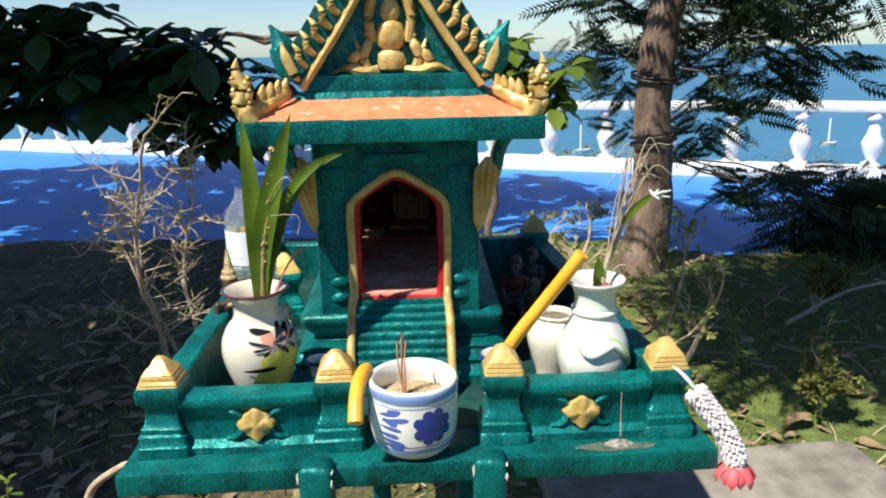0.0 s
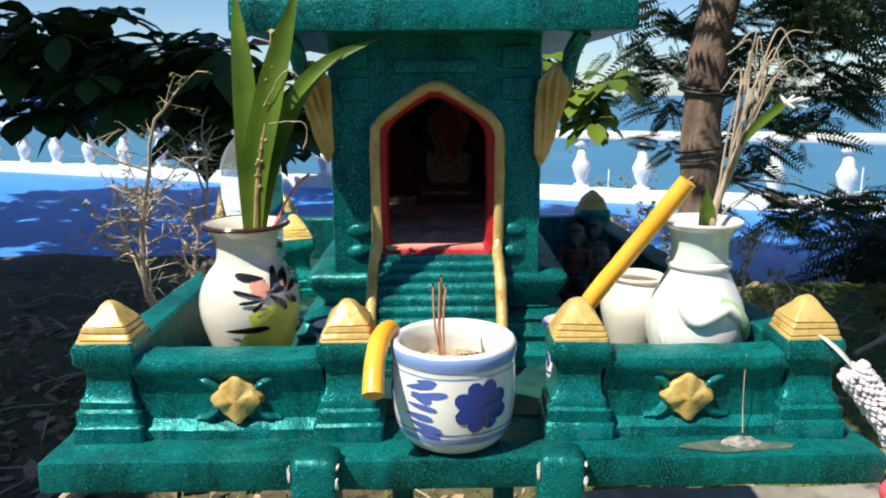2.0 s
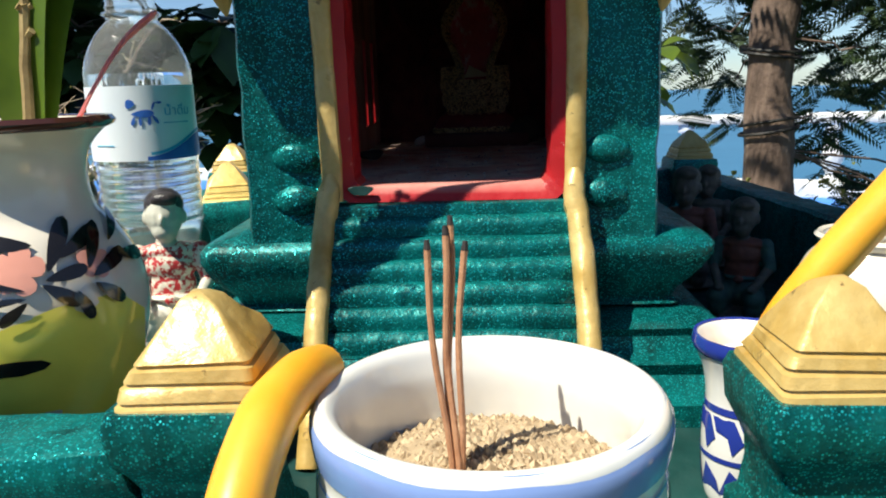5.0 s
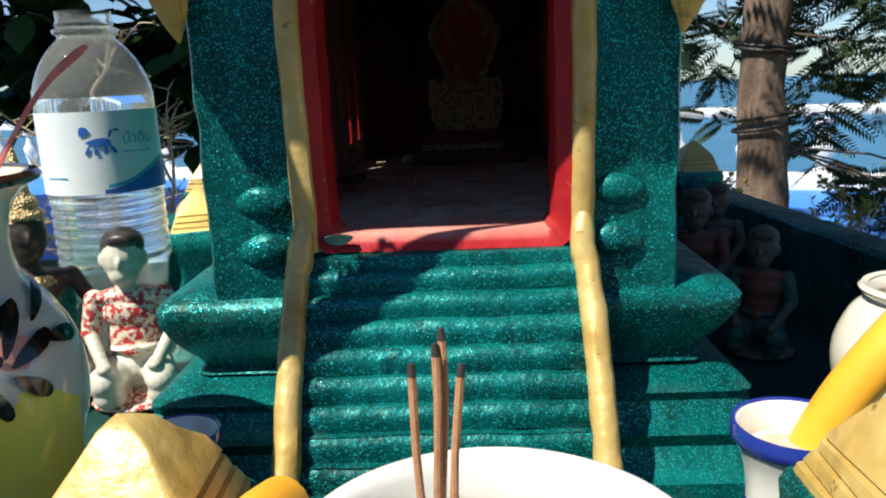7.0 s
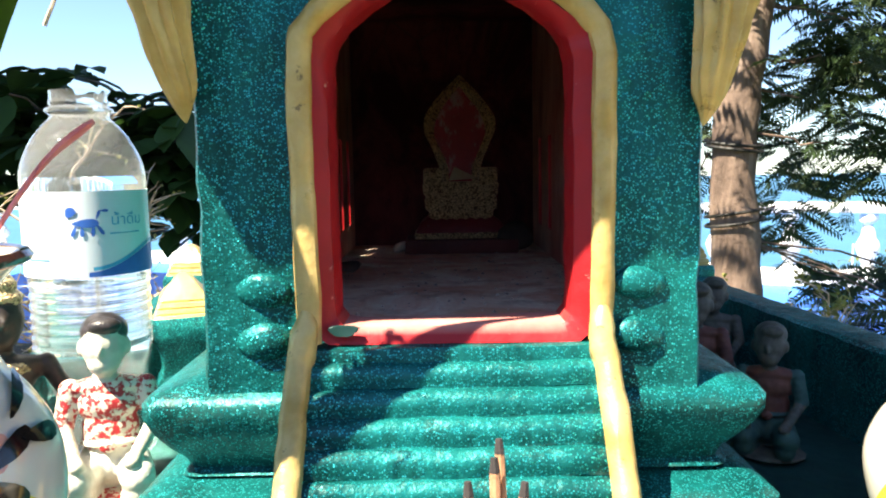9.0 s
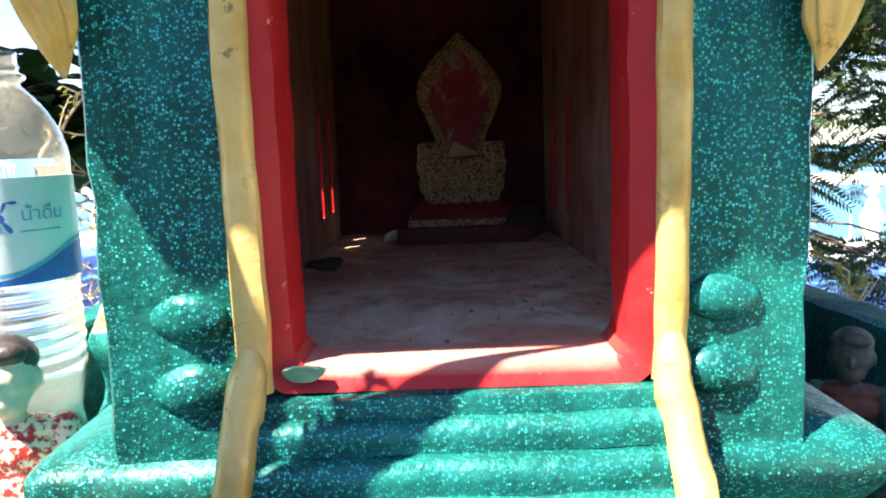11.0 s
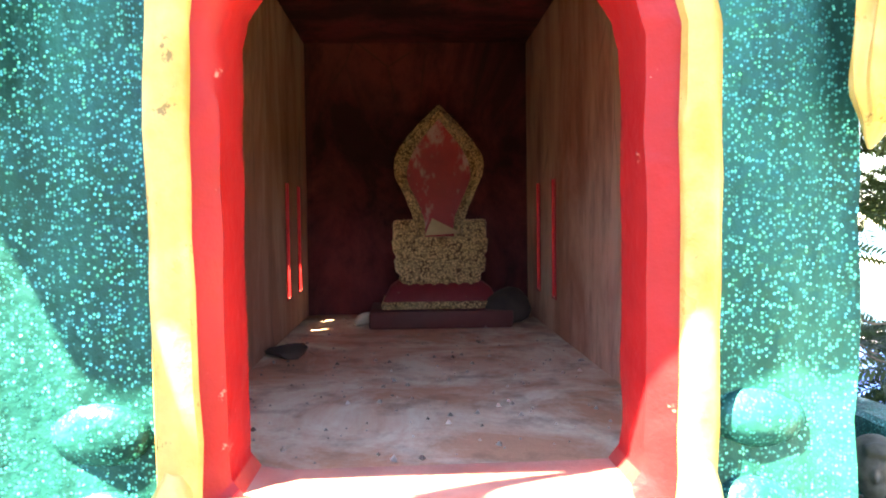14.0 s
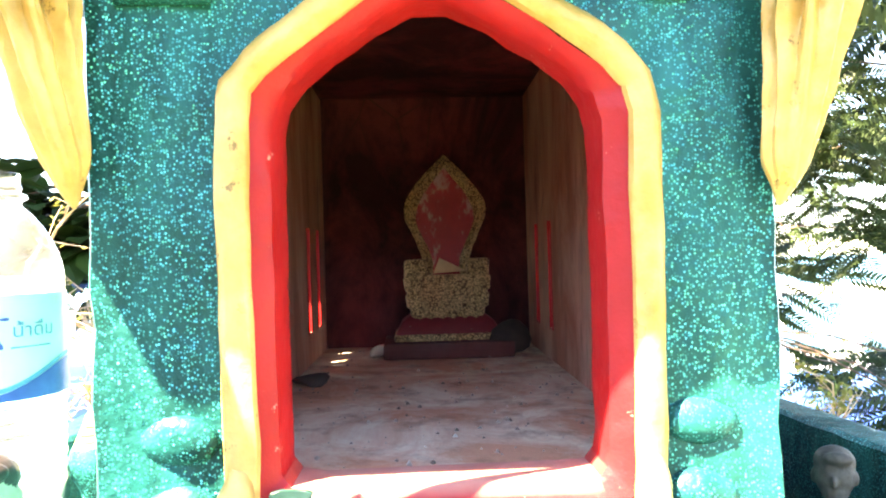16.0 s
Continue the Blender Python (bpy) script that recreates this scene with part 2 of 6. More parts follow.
def mat_bark():
    k = M("brown_tree_bark", 0.85)
    f = k.noise(7, 7, 0.7, (1, 1, 0.35))
    k.put("Base Color", k.ramp(f, [(0.3, (0.045, 0.028, 0.02)), (0.5, (0.15, 0.10, 0.075)), (0.72, (0.30, 0.22, 0.17))]))
    k.bump(f, 0.9, 0.03).bump(k.noise(35, 5, 0.7), 0.6, 0.01)
    return k.m


def mat_ground():
    k = M("soil_and_short_grass", 0.9)
    big, fine = k.noise(0.8, 5), k.noise(14, 6, 0.7)
    soil = k.mix(k.grey(fine, 0.35, 0.65), (0.022, 0.016, 0.009), (0.15, 0.11, 0.062))
    grass = k.mix(k.grey(fine, 0.3, 0.7), (0.045, 0.07, 0.015), (0.17, 0.21, 0.05))
    sx = k.grey(k.z()[0], -0.6, 0.9)
    m = k.grey(k.math("ADD", k.math("MULTIPLY", sx, 0.32), big), 0.50, 0.78)
    k.put("Base Color", k.mix(m, soil, grass)).bump(fine, 0.8, 0.04)
    return k.m


def mat_blue():
    k = M("blue_painted_concrete", 0.55)
    c = k.mix(k.grey(k.noise(0.7, 5), 0.3, 0.7), (0.025, 0.17, 0.60), (0.045, 0.24, 0.72))
    c = k.mix(k.grey(k.noise(2.6, 6, 0.7), 0.60, 0.78), c, (0.07, 0.10, 0.26))
    k.put("Base Color", c).bump(k.noise(9, 5), 0.3, 0.02)
    return k.m


def mat_sea():
    k = M("blue_sea", 0.35)
    c = k.mix(k.grey(k.noise(0.012, 5, 0.6, (0.35, 1, 1)), 0.3, 0.7), (0.030, 0.125, 0.23), (0.045, 0.17, 0.29))
    k.put("Base Color", c).bump(k.noise(0.5, 4), 0.25, 0.4)
    return k.m


BARK, GROUND, BLUEF, SEA = mat_bark(), mat_ground(), mat_blue(), mat_sea()


def mat_clear(name, col, rough, ior, clear=1.0):
    k = M(name, rough)
    k.put("Base Color", col)
    k.b.inputs["Transmission Weight"].default_value = clear
    k.b.inputs["IOR"].default_value = ior
    return k


_pl = mat_clear("clear_plastic", (0.96, 0.98, 0.98), 0.04, 1.16, 0.96)
_pl.bump(_pl.noise(45, 3, 0.5, (0.3, 0.3, 1.0)), 0.5, 0.003)
PLASTIC = _pl.m
WATER = mat_clear("still_water", (0.93, 0.97, 0.98), 0.0, 1.33).m
LABEL = mat_simple("white_printed_label", (0.72, 0.78, 0.82), (0.82, 0.86, 0.88), 0.35, 12, 0.1)
INK = mat_simple("blue_print", (0.02, 0.09, 0.42), (0.04, 0.16, 0.55), 0.4, 40, 0)
INKC = mat_simple("cyan_print", (0.03, 0.36, 0.58), (0.06, 0.44, 0.66), 0.4, 40, 0)


# ---- mesh helpers ----
def mesh_of(name, bm, material, smooth=True, sharp=40):
    me = bpy.data.meshes.new(name)
    bmesh.ops.recalc_face_normals(bm, faces=bm.faces)
    for f in bm.faces:
        f.smooth = smooth
    bm.to_mesh(me)
    bm.free()
    if smooth:
        me.set_sharp_from_angle(angle=radians(sharp))
    for m in material if isinstance(material, (list, tuple)) else [material]:
        me.materials.append(m)
    return me


def part(name, bm, material, parent=None, label="", smooth=True, sharp=40):
    ob = new(name, mesh_of(name, bm, material, smooth, sharp))
    if parent:
        ob.parent = parent
    return tagged(ob, label) if label else ob


def thing(name, label, category, at=None, group="", kind=""):
    ob = new(name)
    ob.empty_display_size = 0.03
    ob.matrix_world = at if at else Matrix()
    return tagged(ob, label, category, group, kind)


def rough_up(bm, amount, scale, seed=0.0):
    """Uneven, hand-worked surfaces."""
    for v in bm.verts:
        p = v.co * scale + Vector((seed, seed * 1.7, -seed))
        v.co += Vector((noise.noise(p), noise.noise(p + Vector((31, 0, 0))), noise.noise(p + Vector((0, 57, 0))))) * amount
    return bm


def box(bm, lo, hi, bevel=0.0, seg=2, cuts=0):
    g = bmesh.ops.create_cube(bm, size=1.0)
    vs = g["verts"]
    for v in vs:
        v.co = Vector([lo[i] + (v.co[i] + 0.5) * (hi[i] - lo[i]) for i in range(3)])
    es = list({e for v in vs for e in v.link_edges})
    if bevel:
        bmesh.ops.bevel(bm, geom=es, offset=bevel, segments=seg, affect="EDGES", profile=0.6)
    return bm


def solid(lo, hi, bevel=0.0, seg=2, rough=0.0, scale=25, cell=0.03):
    """A box with bevelled, uneven edges."""
    bm = bmesh.new()
    n = [max(1, min(24, int((hi[i] - lo[i]) / cell))) if rough else 1 for i in range(3)]
    box(bm, lo, hi)
    if rough:
        for ax in range(3):
            for k in range(1, n[ax]):
                co = [0, 0, 0]
                co[ax] = lo[ax] + (hi[ax] - lo[ax]) * k / n[ax]
                no = [0, 0, 0]
                no[ax] = 1
                bmesh.ops.bisect_plane(bm, geom=bm.verts[:] + bm.edges[:] + bm.faces[:], plane_co=co, plane_no=no)
    if bevel:
        bm.normal_update()
        es = [e for e in bm.edges if len(e.link_faces) == 2 and e.calc_face_angle(0) > 0.5]
        bmesh.ops.bevel(bm, geom=es, offset=bevel, segments=seg, affect="EDGES", profile=0.6)
    if rough:
        rough_up(bm, rough, scale, lo[0] * 7 + lo[2] * 3)
    return bm


def loft(rings, closed=True, cap=True):
    """Skin over rings of equal length."""
    bm = bmesh.new()
    vs = [[bm.verts.new(p) for p in r] for r in rings]
    n = len(rings[0])
    for a, b in zip(vs, vs[1:]):
        for i in range(n if closed else n - 1):
            j = (i + 1) % n
            bm.faces.new((a[i], a[j], b[j], b[i]))
    if cap and closed:
        bm.faces.new(vs[0][::-1])
        bm.faces.new(vs[-1])
    return bm


def square(hx, hy, z, r=0.2, n=3, cx=0.0, cy=0.0):
    """A rounded rectangle as a ring."""
    pts = []
    rr = r * min(hx, hy)
    for sx, sy, a0 in ((1, 1, 0), (-1, 1, 90), (-1, -1, 180), (1, -1, 270)):
        for k in range(n + 1):
            a = radians(a0 + 90 * k / n)
            pts.append((cx + sx * (hx - rr) + rr * math.cos(a), cy + sy * (hy - rr) + rr * math.sin(a), z))
    return pts


def lathe(profile, n=40, cx=0.0, cy=0.0):
    """Turned body from (radius, height) pairs."""
    return loft([[(cx + r * math.cos(2 * math.pi * i / n), cy + r * math.sin(2 * math.pi * i / n), z) for i in range(n)] for r, z in profile])


def hoop(profile, n=48):
    """A turned ring, open in the middle."""
    rings = [[(r * math.cos(2 * math.pi * i / n), r * math.sin(2 * math.pi * i / n), z) for i in range(n)] for r, z in profile]
    return loft(rings + rings[:1], cap=False)


def smooth_profile(pts, steps=5):
    """Catmull-Rom through the points."""
    P = [Vector(p) for p in pts]
    P = [P[0] * 2 - P[1]] + P + [P[-1] * 2 - P[-2]]
    out = []
    for i in range(1, len(P) - 2):
        for k in range(steps):
            t = k / steps
            a, b, c, d = P[i - 1:i + 3]
            out.append(0.5 * ((2 * b) + (c - a) * t + (2 * a - 5 * b + 4 * c - d) * t * t + (3 * b - a - 3 * c + d) * t ** 3))
    out.append(P[-2])
    return out


def tube(path, radius, n=10, squash=None, up=(0, 0, 1)):
    """A rod along a path; radius is a number or one for each point; squash flattens it across up."""
    P = [Vector(p) for p in path]
    rings = []
    for i, p in enumerate(P):
        t = (P[min(i + 1, len(P) - 1)] - P[max(i - 1, 0)]).normalized()
        side = t.cross(Vector(up))
        if side.length < 1e-4:
            side = t.cross(Vector((0, 1, 0.01)))
        side.normalize()
        nrm = side.cross(t)
        r = radius[i] if isinstance(radius, (list, tuple)) else radius
        a, b = (r, r) if not squash else (r, r * squash)
        rings.append([p + side * a * math.cos(2 * math.pi * k / n) + nrm * b * math.sin(2 * math.pi * k / n) for k in range(n)])
    return loft(rings)


def merge(bm, other, m=None):
    """Adds another bmesh's geometry to bm."""
    vs = {v: bm.verts.new(m @ v.co if m else v.co) for v in other.verts}
    for f in other.faces:
        try:
            g = bm.faces.new([vs[v] for v in f.verts])
            g.material_index = f.material_index
        except ValueError:
            pass
    other.free()
    return bm


# ---- ground, sea and terrace ----
def rail_y(x):
    return RAIL_A.y + (RAIL_B.y - RAIL_A.y) * (x - RAIL_A.x) / (RAIL_B.x - RAIL_A.x)


def near_edge(x):
    """Garden side of the terrace, which comes closer behind the feather-leaved tree."""
    return 6.48 - 0.75 * min(1.0, max(0.0, (x - 1.0) / 1.2))


def ground_z(x, y):
    if y > rail_y(x) + 0.7:
        return -9.0 - 0.5 * (y - rail_y(x))
    if y > near_edge(x) - 0.06:
        return -0.62
    return -0.03 + 0.05 * noise.noise(Vector((x * 1.6, y * 1.6, 0)))


def ground():
    """One sheet: garden, drop under the terrace, cliff and sea bed."""
    bm = bmesh.new()
    xs = [-60, -30, -20] + [-16 + 0.5 * i for i in range(65)] + [20, 30, 60]
    ys = [-30, -14] + [-9 + 0.5 * i for i in range(28)] + [4.8 + 0.08 * i for i in range(22)] + [6.6 + 0.45 * i for i in range(34)] + [30, 60]
    rows = [[bm.verts.new((x, y, ground_z(x, y))) for x in xs] for y in ys]
    for a, b in zip(rows, rows[1:]):
        for i in range(len(xs) - 1):
            bm.faces.new((a[i], a[i + 1], b[i + 1], b[i]))
    tagged(part("ground", bm, GROUND, sharp=60), "dry soil with patches of short sunlit grass", "ground", kind="structure")
    bm = bmesh.new()
    xs = [-4800, -1200, -300, -60, 60, 300, 1200, 4800]
    ys = [14, 60, 300, 1200, 4850]
    vs = [[bm.verts.new((x, y, SEA_Z)) for x in xs] for y in ys]
    for a, b in zip(vs, vs[1:]):
        for i in range(len(xs) - 1):
            bm.faces.new((a[i], a[i + 1], b[i + 1], b[i]))
    tagged(part("water", bm, SEA, smooth=False), "calm hazy blue sea reaching to the horizon", "sea", kind="structure")


SEA_Z = -75.0
# far edge of the terrace, where the balustrade stands
RAIL_A, RAIL_B = Vector((-12.5, 16.4, -0.29)), Vector((9.8, 8.4, -0.29))
ground()


def terrace():
    bm = bmesh.new()
    top = [(-14, near_edge(-14)), (1.0, near_edge(1.0)), (2.2, near_edge(2.2)), (10, near_edge(10)), (10, rail_y(10) + 0.1), (-14, rail_y(-14) + 0.1)]
    lo = [bm.verts.new((x, y, -0.56)) for x, y in top]
    hi = [bm.verts.new((x, y, -0.30)) for x, y in top]
    bm.faces.new(hi)
    n = len(top)
    for i in range(n):
        bm.faces.new((lo[i], lo[(i + 1) % n], hi[(i + 1) % n], hi[i]))
    ob = part("terrace_floor", bm, BLUEF, smooth=False)
    tagged(ob, "bright blue painted concrete terrace floor", "terrace", kind="structure")


terrace()


def balustrade():
    """White concrete balustrade: kerb, turned balusters, top rail."""
    along = RAIL_B - RAIL_A
    L, ang = along.length, math.degrees(math.atan2(along.y, along.x))
    root = thing("balustrade", "weathered white concrete balustrade along the terrace edge above the sea", "balustrade", pose(*RAIL_A, 0, 0, ang), kind="structure")
    part("kerb", solid((0, -0.16, -0.1), (L, 0.16, 0.17), 0.02, 2, 0.03, 3, 0.6), WHITEP, root)
    part("top_rail", solid((0, -0.12, 0.88), (L, 0.12, 1.00), 0.03, 2, 0.03, 3, 0.6), WHITEP, root)
    prof = smooth_profile([(0.085, 0.17), (0.085, 0.22), (0.055, 0.26), (0.095, 0.36), (0.10, 0.44), (0.06, 0.58), (0.045, 0.66), (0.08, 0.70), (0.08, 0.80)], 3)
    me = mesh_of("baluster", rough_up(lathe([(p[0] * 1.25, 0.17 + (p[1] - 0.17) * 1.18) for p in prof], 12), 0.03, 9), WHITEP)
    n = int(L / 0.86)
    for i in range(n):
        ob = new("baluster", me)
        ob.parent = root
        ob.location = (0.3 + i * 0.86, 0, 0)


balustrade()


def stone_slab():
    ob = part("paving_slab", solid((-0.62, -0.5, -0.05), (0.62, 0.5, 0.06), 0.015, 2, 0.012, 6, 0.1), CONC)
    ob.matrix_world = pose(0.98, 2.12, 0.0, 0, 0, 4)
    tagged(ob, "weathered grey concrete slab lying on the grass", "slab")


stone_slab()

def back_wall():
    """Plain unseen wall added behind the walk to block low sky light."""
    bm = solid((-14, -7.2, -0.1), (14, -7.0, 2.35), 0.01)
    tagged(part("wall_south", bm, mat_simple("weathered_render", (0.28, 0.24, 0.19), (0.44, 0.39, 0.32), 0.9, 3, 0.5)), "plain unseen wall added behind the garden to block low sky", "wall", kind="structure")


back_wall()

# ---- platform of the spirit house ----
ZS = 0.953   # top of the slab
ZF = 0.955   # floor inside the parapet
PA, PB, PC, PD = Vector((-0.470, 1.136, 0)), Vector((-0.187, 1.149, 0)), Vector((0.088, 1.160, 0)), Vector((0.362, 1.174, 0))
PE, PF = Vector((-0.500, 2.07, 0)), Vector((0.250, 2.10, 0))
platform = thing("spirit_house_platform", "teal glitter-painted concrete offering platform with gold-tipped corner posts", "platform")


def plate(corners, z0, z1, bevel=0.004, rough=0.0):
    bm = bmesh.new()
    lo = [bm.verts.new((*c, z0)) for c in corners]
    hi = [bm.verts.new((*c, z1)) for c in corners]
    bm.faces.new(lo[::-1])
    bm.faces.new(hi)
    n = len(corners)
    for i in range(n):
        bm.faces.new((lo[i], lo[(i + 1) % n], hi[(i + 1) % n], hi[i]))
    bmesh.ops.bevel(bm, geom=bm.edges[:], offset=bevel, segments=2, affect="EDGES", profile=0.6)
    if rough:
        bmesh.ops.subdivide_edges(bm, edges=[e for e in bm.edges if e.calc_length() > 0.2], cuts=16, use_grid_fill=True)
        rough_up(bm, rough, 12)
    return bm


part("slab", plate([(-0.529, 1.045), (0.436, 1.095), (0.315, 2.20), (-0.56, 2.17)], 0.915, ZS, 0.005, 0.0025), TEALP, platform)
part("floor", plate([(-0.46, 1.16), (0.35, 1.20), (0.245, 2.08), (-0.49, 2.06)], ZS, ZF, 0.0006), TEALD, platform)


def corner_post(at, turn, name="post"):
    """Moulded square post and its gold stepped pyramid."""
    s = [(0.0415, 0.0), (0.0415, 0.019), (0.0385, 0.022), (0.0380, 0.036), (0.0340, 0.039), (0.0335, 0.048), (0.0285, 0.054), (0.0262, 0.070),
         (0.0268, 0.082), (0.0310, 0.091), (0.0350, 0.097), (0.0360, 0.113), (0.0335, 0.120)]
    bm = loft([square(h, h, z, 0.12) for h, z in s])
    ob = part(name, rough_up(bm, 0.0022, 45, at.x * 5), TEAL, platform)
    ob.matrix_local = pose(at.x, at.y, ZS, 0, 0, turn)
    g = [(0.0325, 0.117), (0.0316, 0.1225), (0.0294, 0.1232), (0.0292, 0.1242), (0.0304, 0.1250), (0.0290, 0.1295), (0.0268, 0.1302), (0.0266, 0.1312), (0.0278, 0.1320), (0.0262, 0.1362), (0.0242, 0.1370), (0.0240, 0.1380), (0.0250, 0.1388),
         (0.0195, 0.1465), (0.0140, 0.1535), (0.0085, 0.1605), (0.0040, 0.1638), (0.001, 0.1648)]
    tip = part("gold_pyramid", rough_up(loft([square(h, h, z, 0.14) for h, z in g]), 0.0028, 55, at.x * 9), GOLD, ob, "gold painted stepped pyramid tip")
    return ob


for p, a in ((PA, 2.5), (PB, 3), (PC, 1), (PD, 2), (PE, 3), (PF, 5), (Vector((-0.392, 1.745, 0)), 20)):
    corner_post(p, a)


def parapet(p, q, name, flower):
    """A parapet between two posts: recessed panel, moulded foot, top that sags between the posts."""
    d = (q - p)
    L, ang = d.length, math.degrees(math.atan2(d.y, d.x))
    n = max(10, int(L / 0.022))
    sec = [(-0.032, 0.0), (-0.032, 0.012), (-0.027, 0.017), (-0.020, 0.022), (-0.018, 0.064), (-0.024, 0.074), (-0.030, 0.081), (-0.032, 0.090), (-0.029, 0.098), (-0.022, 0.101),
           (0.012, 0.101), (0.016, 0.097), (0.016, 0.0)]
    rings = []
    for i in range(n + 1):
        x = 0.030 + (L - 0.060) * i / n
        e = min(x, L - x) / 0.075
        lift = 0.010 * max(0.0, 1 - e) ** 2
        rings.append([(x, y, z + (lift if z > 0.07 else 0)) for y, z in sec])
    ob = part(name, rough_up(loft(rings), 0.0022, 40, p.x * 3), [TEAL], platform)
    ob.matrix_local = pose(p.x, p.y, ZS, 0, 0, ang)
    if flower:
        bm = bmesh.new()
        rings = []
        for k, (s, y) in enumerate(((1.0, -0.019), (1.0, -0.025), (0.9, -0.029), (0.62, -0.0315), (0.3, -0.034), (0.02, -0.036))):
            r = []
            for i in range(48):
                a = 2 * math.pi * i / 48
                rad = 0.0305 * s * (1 - 0.20 * math.sin(2 * a) ** 2 + 0.05 * math.cos(8 * a))
                r.append((rad * math.cos(a), y - 0.0045 * s * abs(math.cos(2 * a)) * (k > 1), rad * math.sin(a)))
            rings.append(r)
        f = part("flower_boss", rough_up(loft(rings), 0.0012, 90), GOLD, ob, "gold painted four-petal flower")
        f.location = (flower, 0, 0.049)
        for s in (-1, 1):
            for t in (-1, 1):
                bmr = tube(smooth_profile([(flower + s * 0.022, -0.020, 0.049 + t * 0.010), (flower + s * 0.034, -0.024, 0.049 + t * 0.022), (flower + s * 0.050, -0.021, 0.049 + t * 0.026)], 4), [0.006] * 6 + [0.004] * 3, 6)
                part("scroll", bmr, TEAL, ob)
    return ob


parapet(PA, PB, "front_parapet", 0.151)
parapet(PC, PD, "front_parapet", 0.129)
for p, q, nm in ((PD, PF, "side_parapet"), (PF, PE, "back_parapet"), (PE, PA, "side_parapet")):
    parapet(p, q, nm, 0)
for x, y in ((-0.2125, 1.054), (0.0605, 1.069), (-0.21, 2.0), (0.04, 2.02)):
    s = [(0.026, -0.953), (0.026, -0.08), (0.026, 0.004), (0.024, 0.010), (0.018, 0.014)]
    ob = part("leg", rough_up(loft([square(h, h * 0.85, z, 0.35) for h, z in s]), 0.0015, 30), TEALP, platform)
    ob.location = (x, y, ZS)

def chip(x, y, z, sx, sy, sz, seed):
    """A flake of bare plaster where the paint has broken off."""
    bm = bmesh.new()
    bmesh.ops.create_icosphere(bm, subdivisions=2, radius=1)
    for v in bm.verts:
        v.co = Vector((v.co.x * sx, v.co.y * sy, v.co.z * sz)) * (1 + 0.5 * noise.noise(v.co * 1.7 + Vector((seed * 3.1, 0, 0))))
    part("bare_patch", bm, PLASTER, platform, "bare whitish plaster where paint chipped off").location = (x, y, z)


PLASTER = mat_simple("bare_plaster", (0.40, 0.40, 0.36), (0.68, 0.68, 0.64), 0.85, 90, 0.5)
for i, (lx, ly) in enumerate(((-0.2125, 1.054), (0.0605, 1.069))):
    for j, (dx, dy, dz, sx, sy, sz) in enumerate(((-0.0258, -0.0205, -0.002, 0.0022, 0.0022, 0.010), (0.0262, -0.012, 0.003, 0.0020, 0.007, 0.0022), (0.0262, -0.0200, -0.014, 0.0022, 0.0022, 0.007))):
        chip(lx + dx, ly + dy, ZS + dz, sx, sy, sz, i * 7 + j)

# ---- the spirit house ----
HOUSE = pose(-0.093, 1.400, 0.0, 0, 0, 2.0)
house = thing("spirit_house", "small teal glitter-painted spirit house with a red and gold arched doorway", "spirit house", HOUSE)


def arch(half):
    """The outline, bottom left round the top to bottom right, from the right half given upward."""
    return [(-u, z) for u, z in half] + [(u, z) for u, z in half[::-1]]


A_IN = arch([(0.058, 1.1285), (0.0695, 1.1300), (0.0735, 1.1355), (0.0745, 1.150), (0.0745, 1.22), (0.0742, 1.290), (0.0715, 1.301), (0.063, 1.3120), (0.048, 1.3240), (0.027, 1.3370), (0.0085, 1.3460)])
A_RED = arch([(0.070, 1.1170), (0.080, 1.1175), (0.0855, 1.122), (0.0870, 1.150), (0.0875, 1.22), (0.0872, 1.288), (0.0845, 1.303), (0.076, 1.3125), (0.056, 1.3275), (0.031, 1.3440), (0.0085, 1.3560)])
A_GOLD = arch([(0.070, 1.1100), (0.084, 1.1105), (0.0985, 1.114), (0.0985, 1.150), (0.0995, 1.22), (0.0995, 1.296), (0.0965, 1.310), (0.087, 1.3215), (0.064, 1.3390), (0.034, 1.3590), (0.0085, 1.3720)])
A_WALL = arch([(0.070, 1.0800), (0.110, 1.0800), (0.155, 1.0800), (0.155, 1.150), (0.155, 1.22), (0.155, 1.30), (0.155, 1.345), (0.155, 1.395), (0.155, 1.437), (0.080, 1.437), (0.0085, 1.437)])


def densify(pts, k=4):
    out = []
    for a, b in zip(pts, pts[1:]):
        for i in range(k):
            t = i / k
            out.append((a[0] + (b[0] - a[0]) * t, a[1] + (b[1] - a[1]) * t))
    return out + [pts[-1]]


# the trim sits a little closer to the opening on one side
A_RED, A_GOLD = [(u * (0.960 if u < 0 else 1), z) for u, z in A_RED], [(u * (0.948 if u < 0 else 1), z) for u, z in A_GOLD]
A_IN = [(u * (0.962 if u < 0 else 1), z) for u, z in A_IN]
A_IN, A_RED, A_GOLD, A_WALL = map(densify, (A_IN, A_RED, A_GOLD, A_WALL))


def multi_band(outlines, ys, back):
    rings = []
    for pts in zip(*outlines):
        rings.append([(p[0], y, p[1]) for p, y in zip(pts, ys)] + [(pts[-1][0], back, pts[-1][1]), (pts[0][0], back, pts[0][1])])
    return loft(rings + rings[:1], cap=False)


def lerp_out(a, b, t):
    return [(p[0] + (q[0] - p[0]) * t, p[1] + (q[1] - p[1]) * t) for p, q in zip(a, b)]


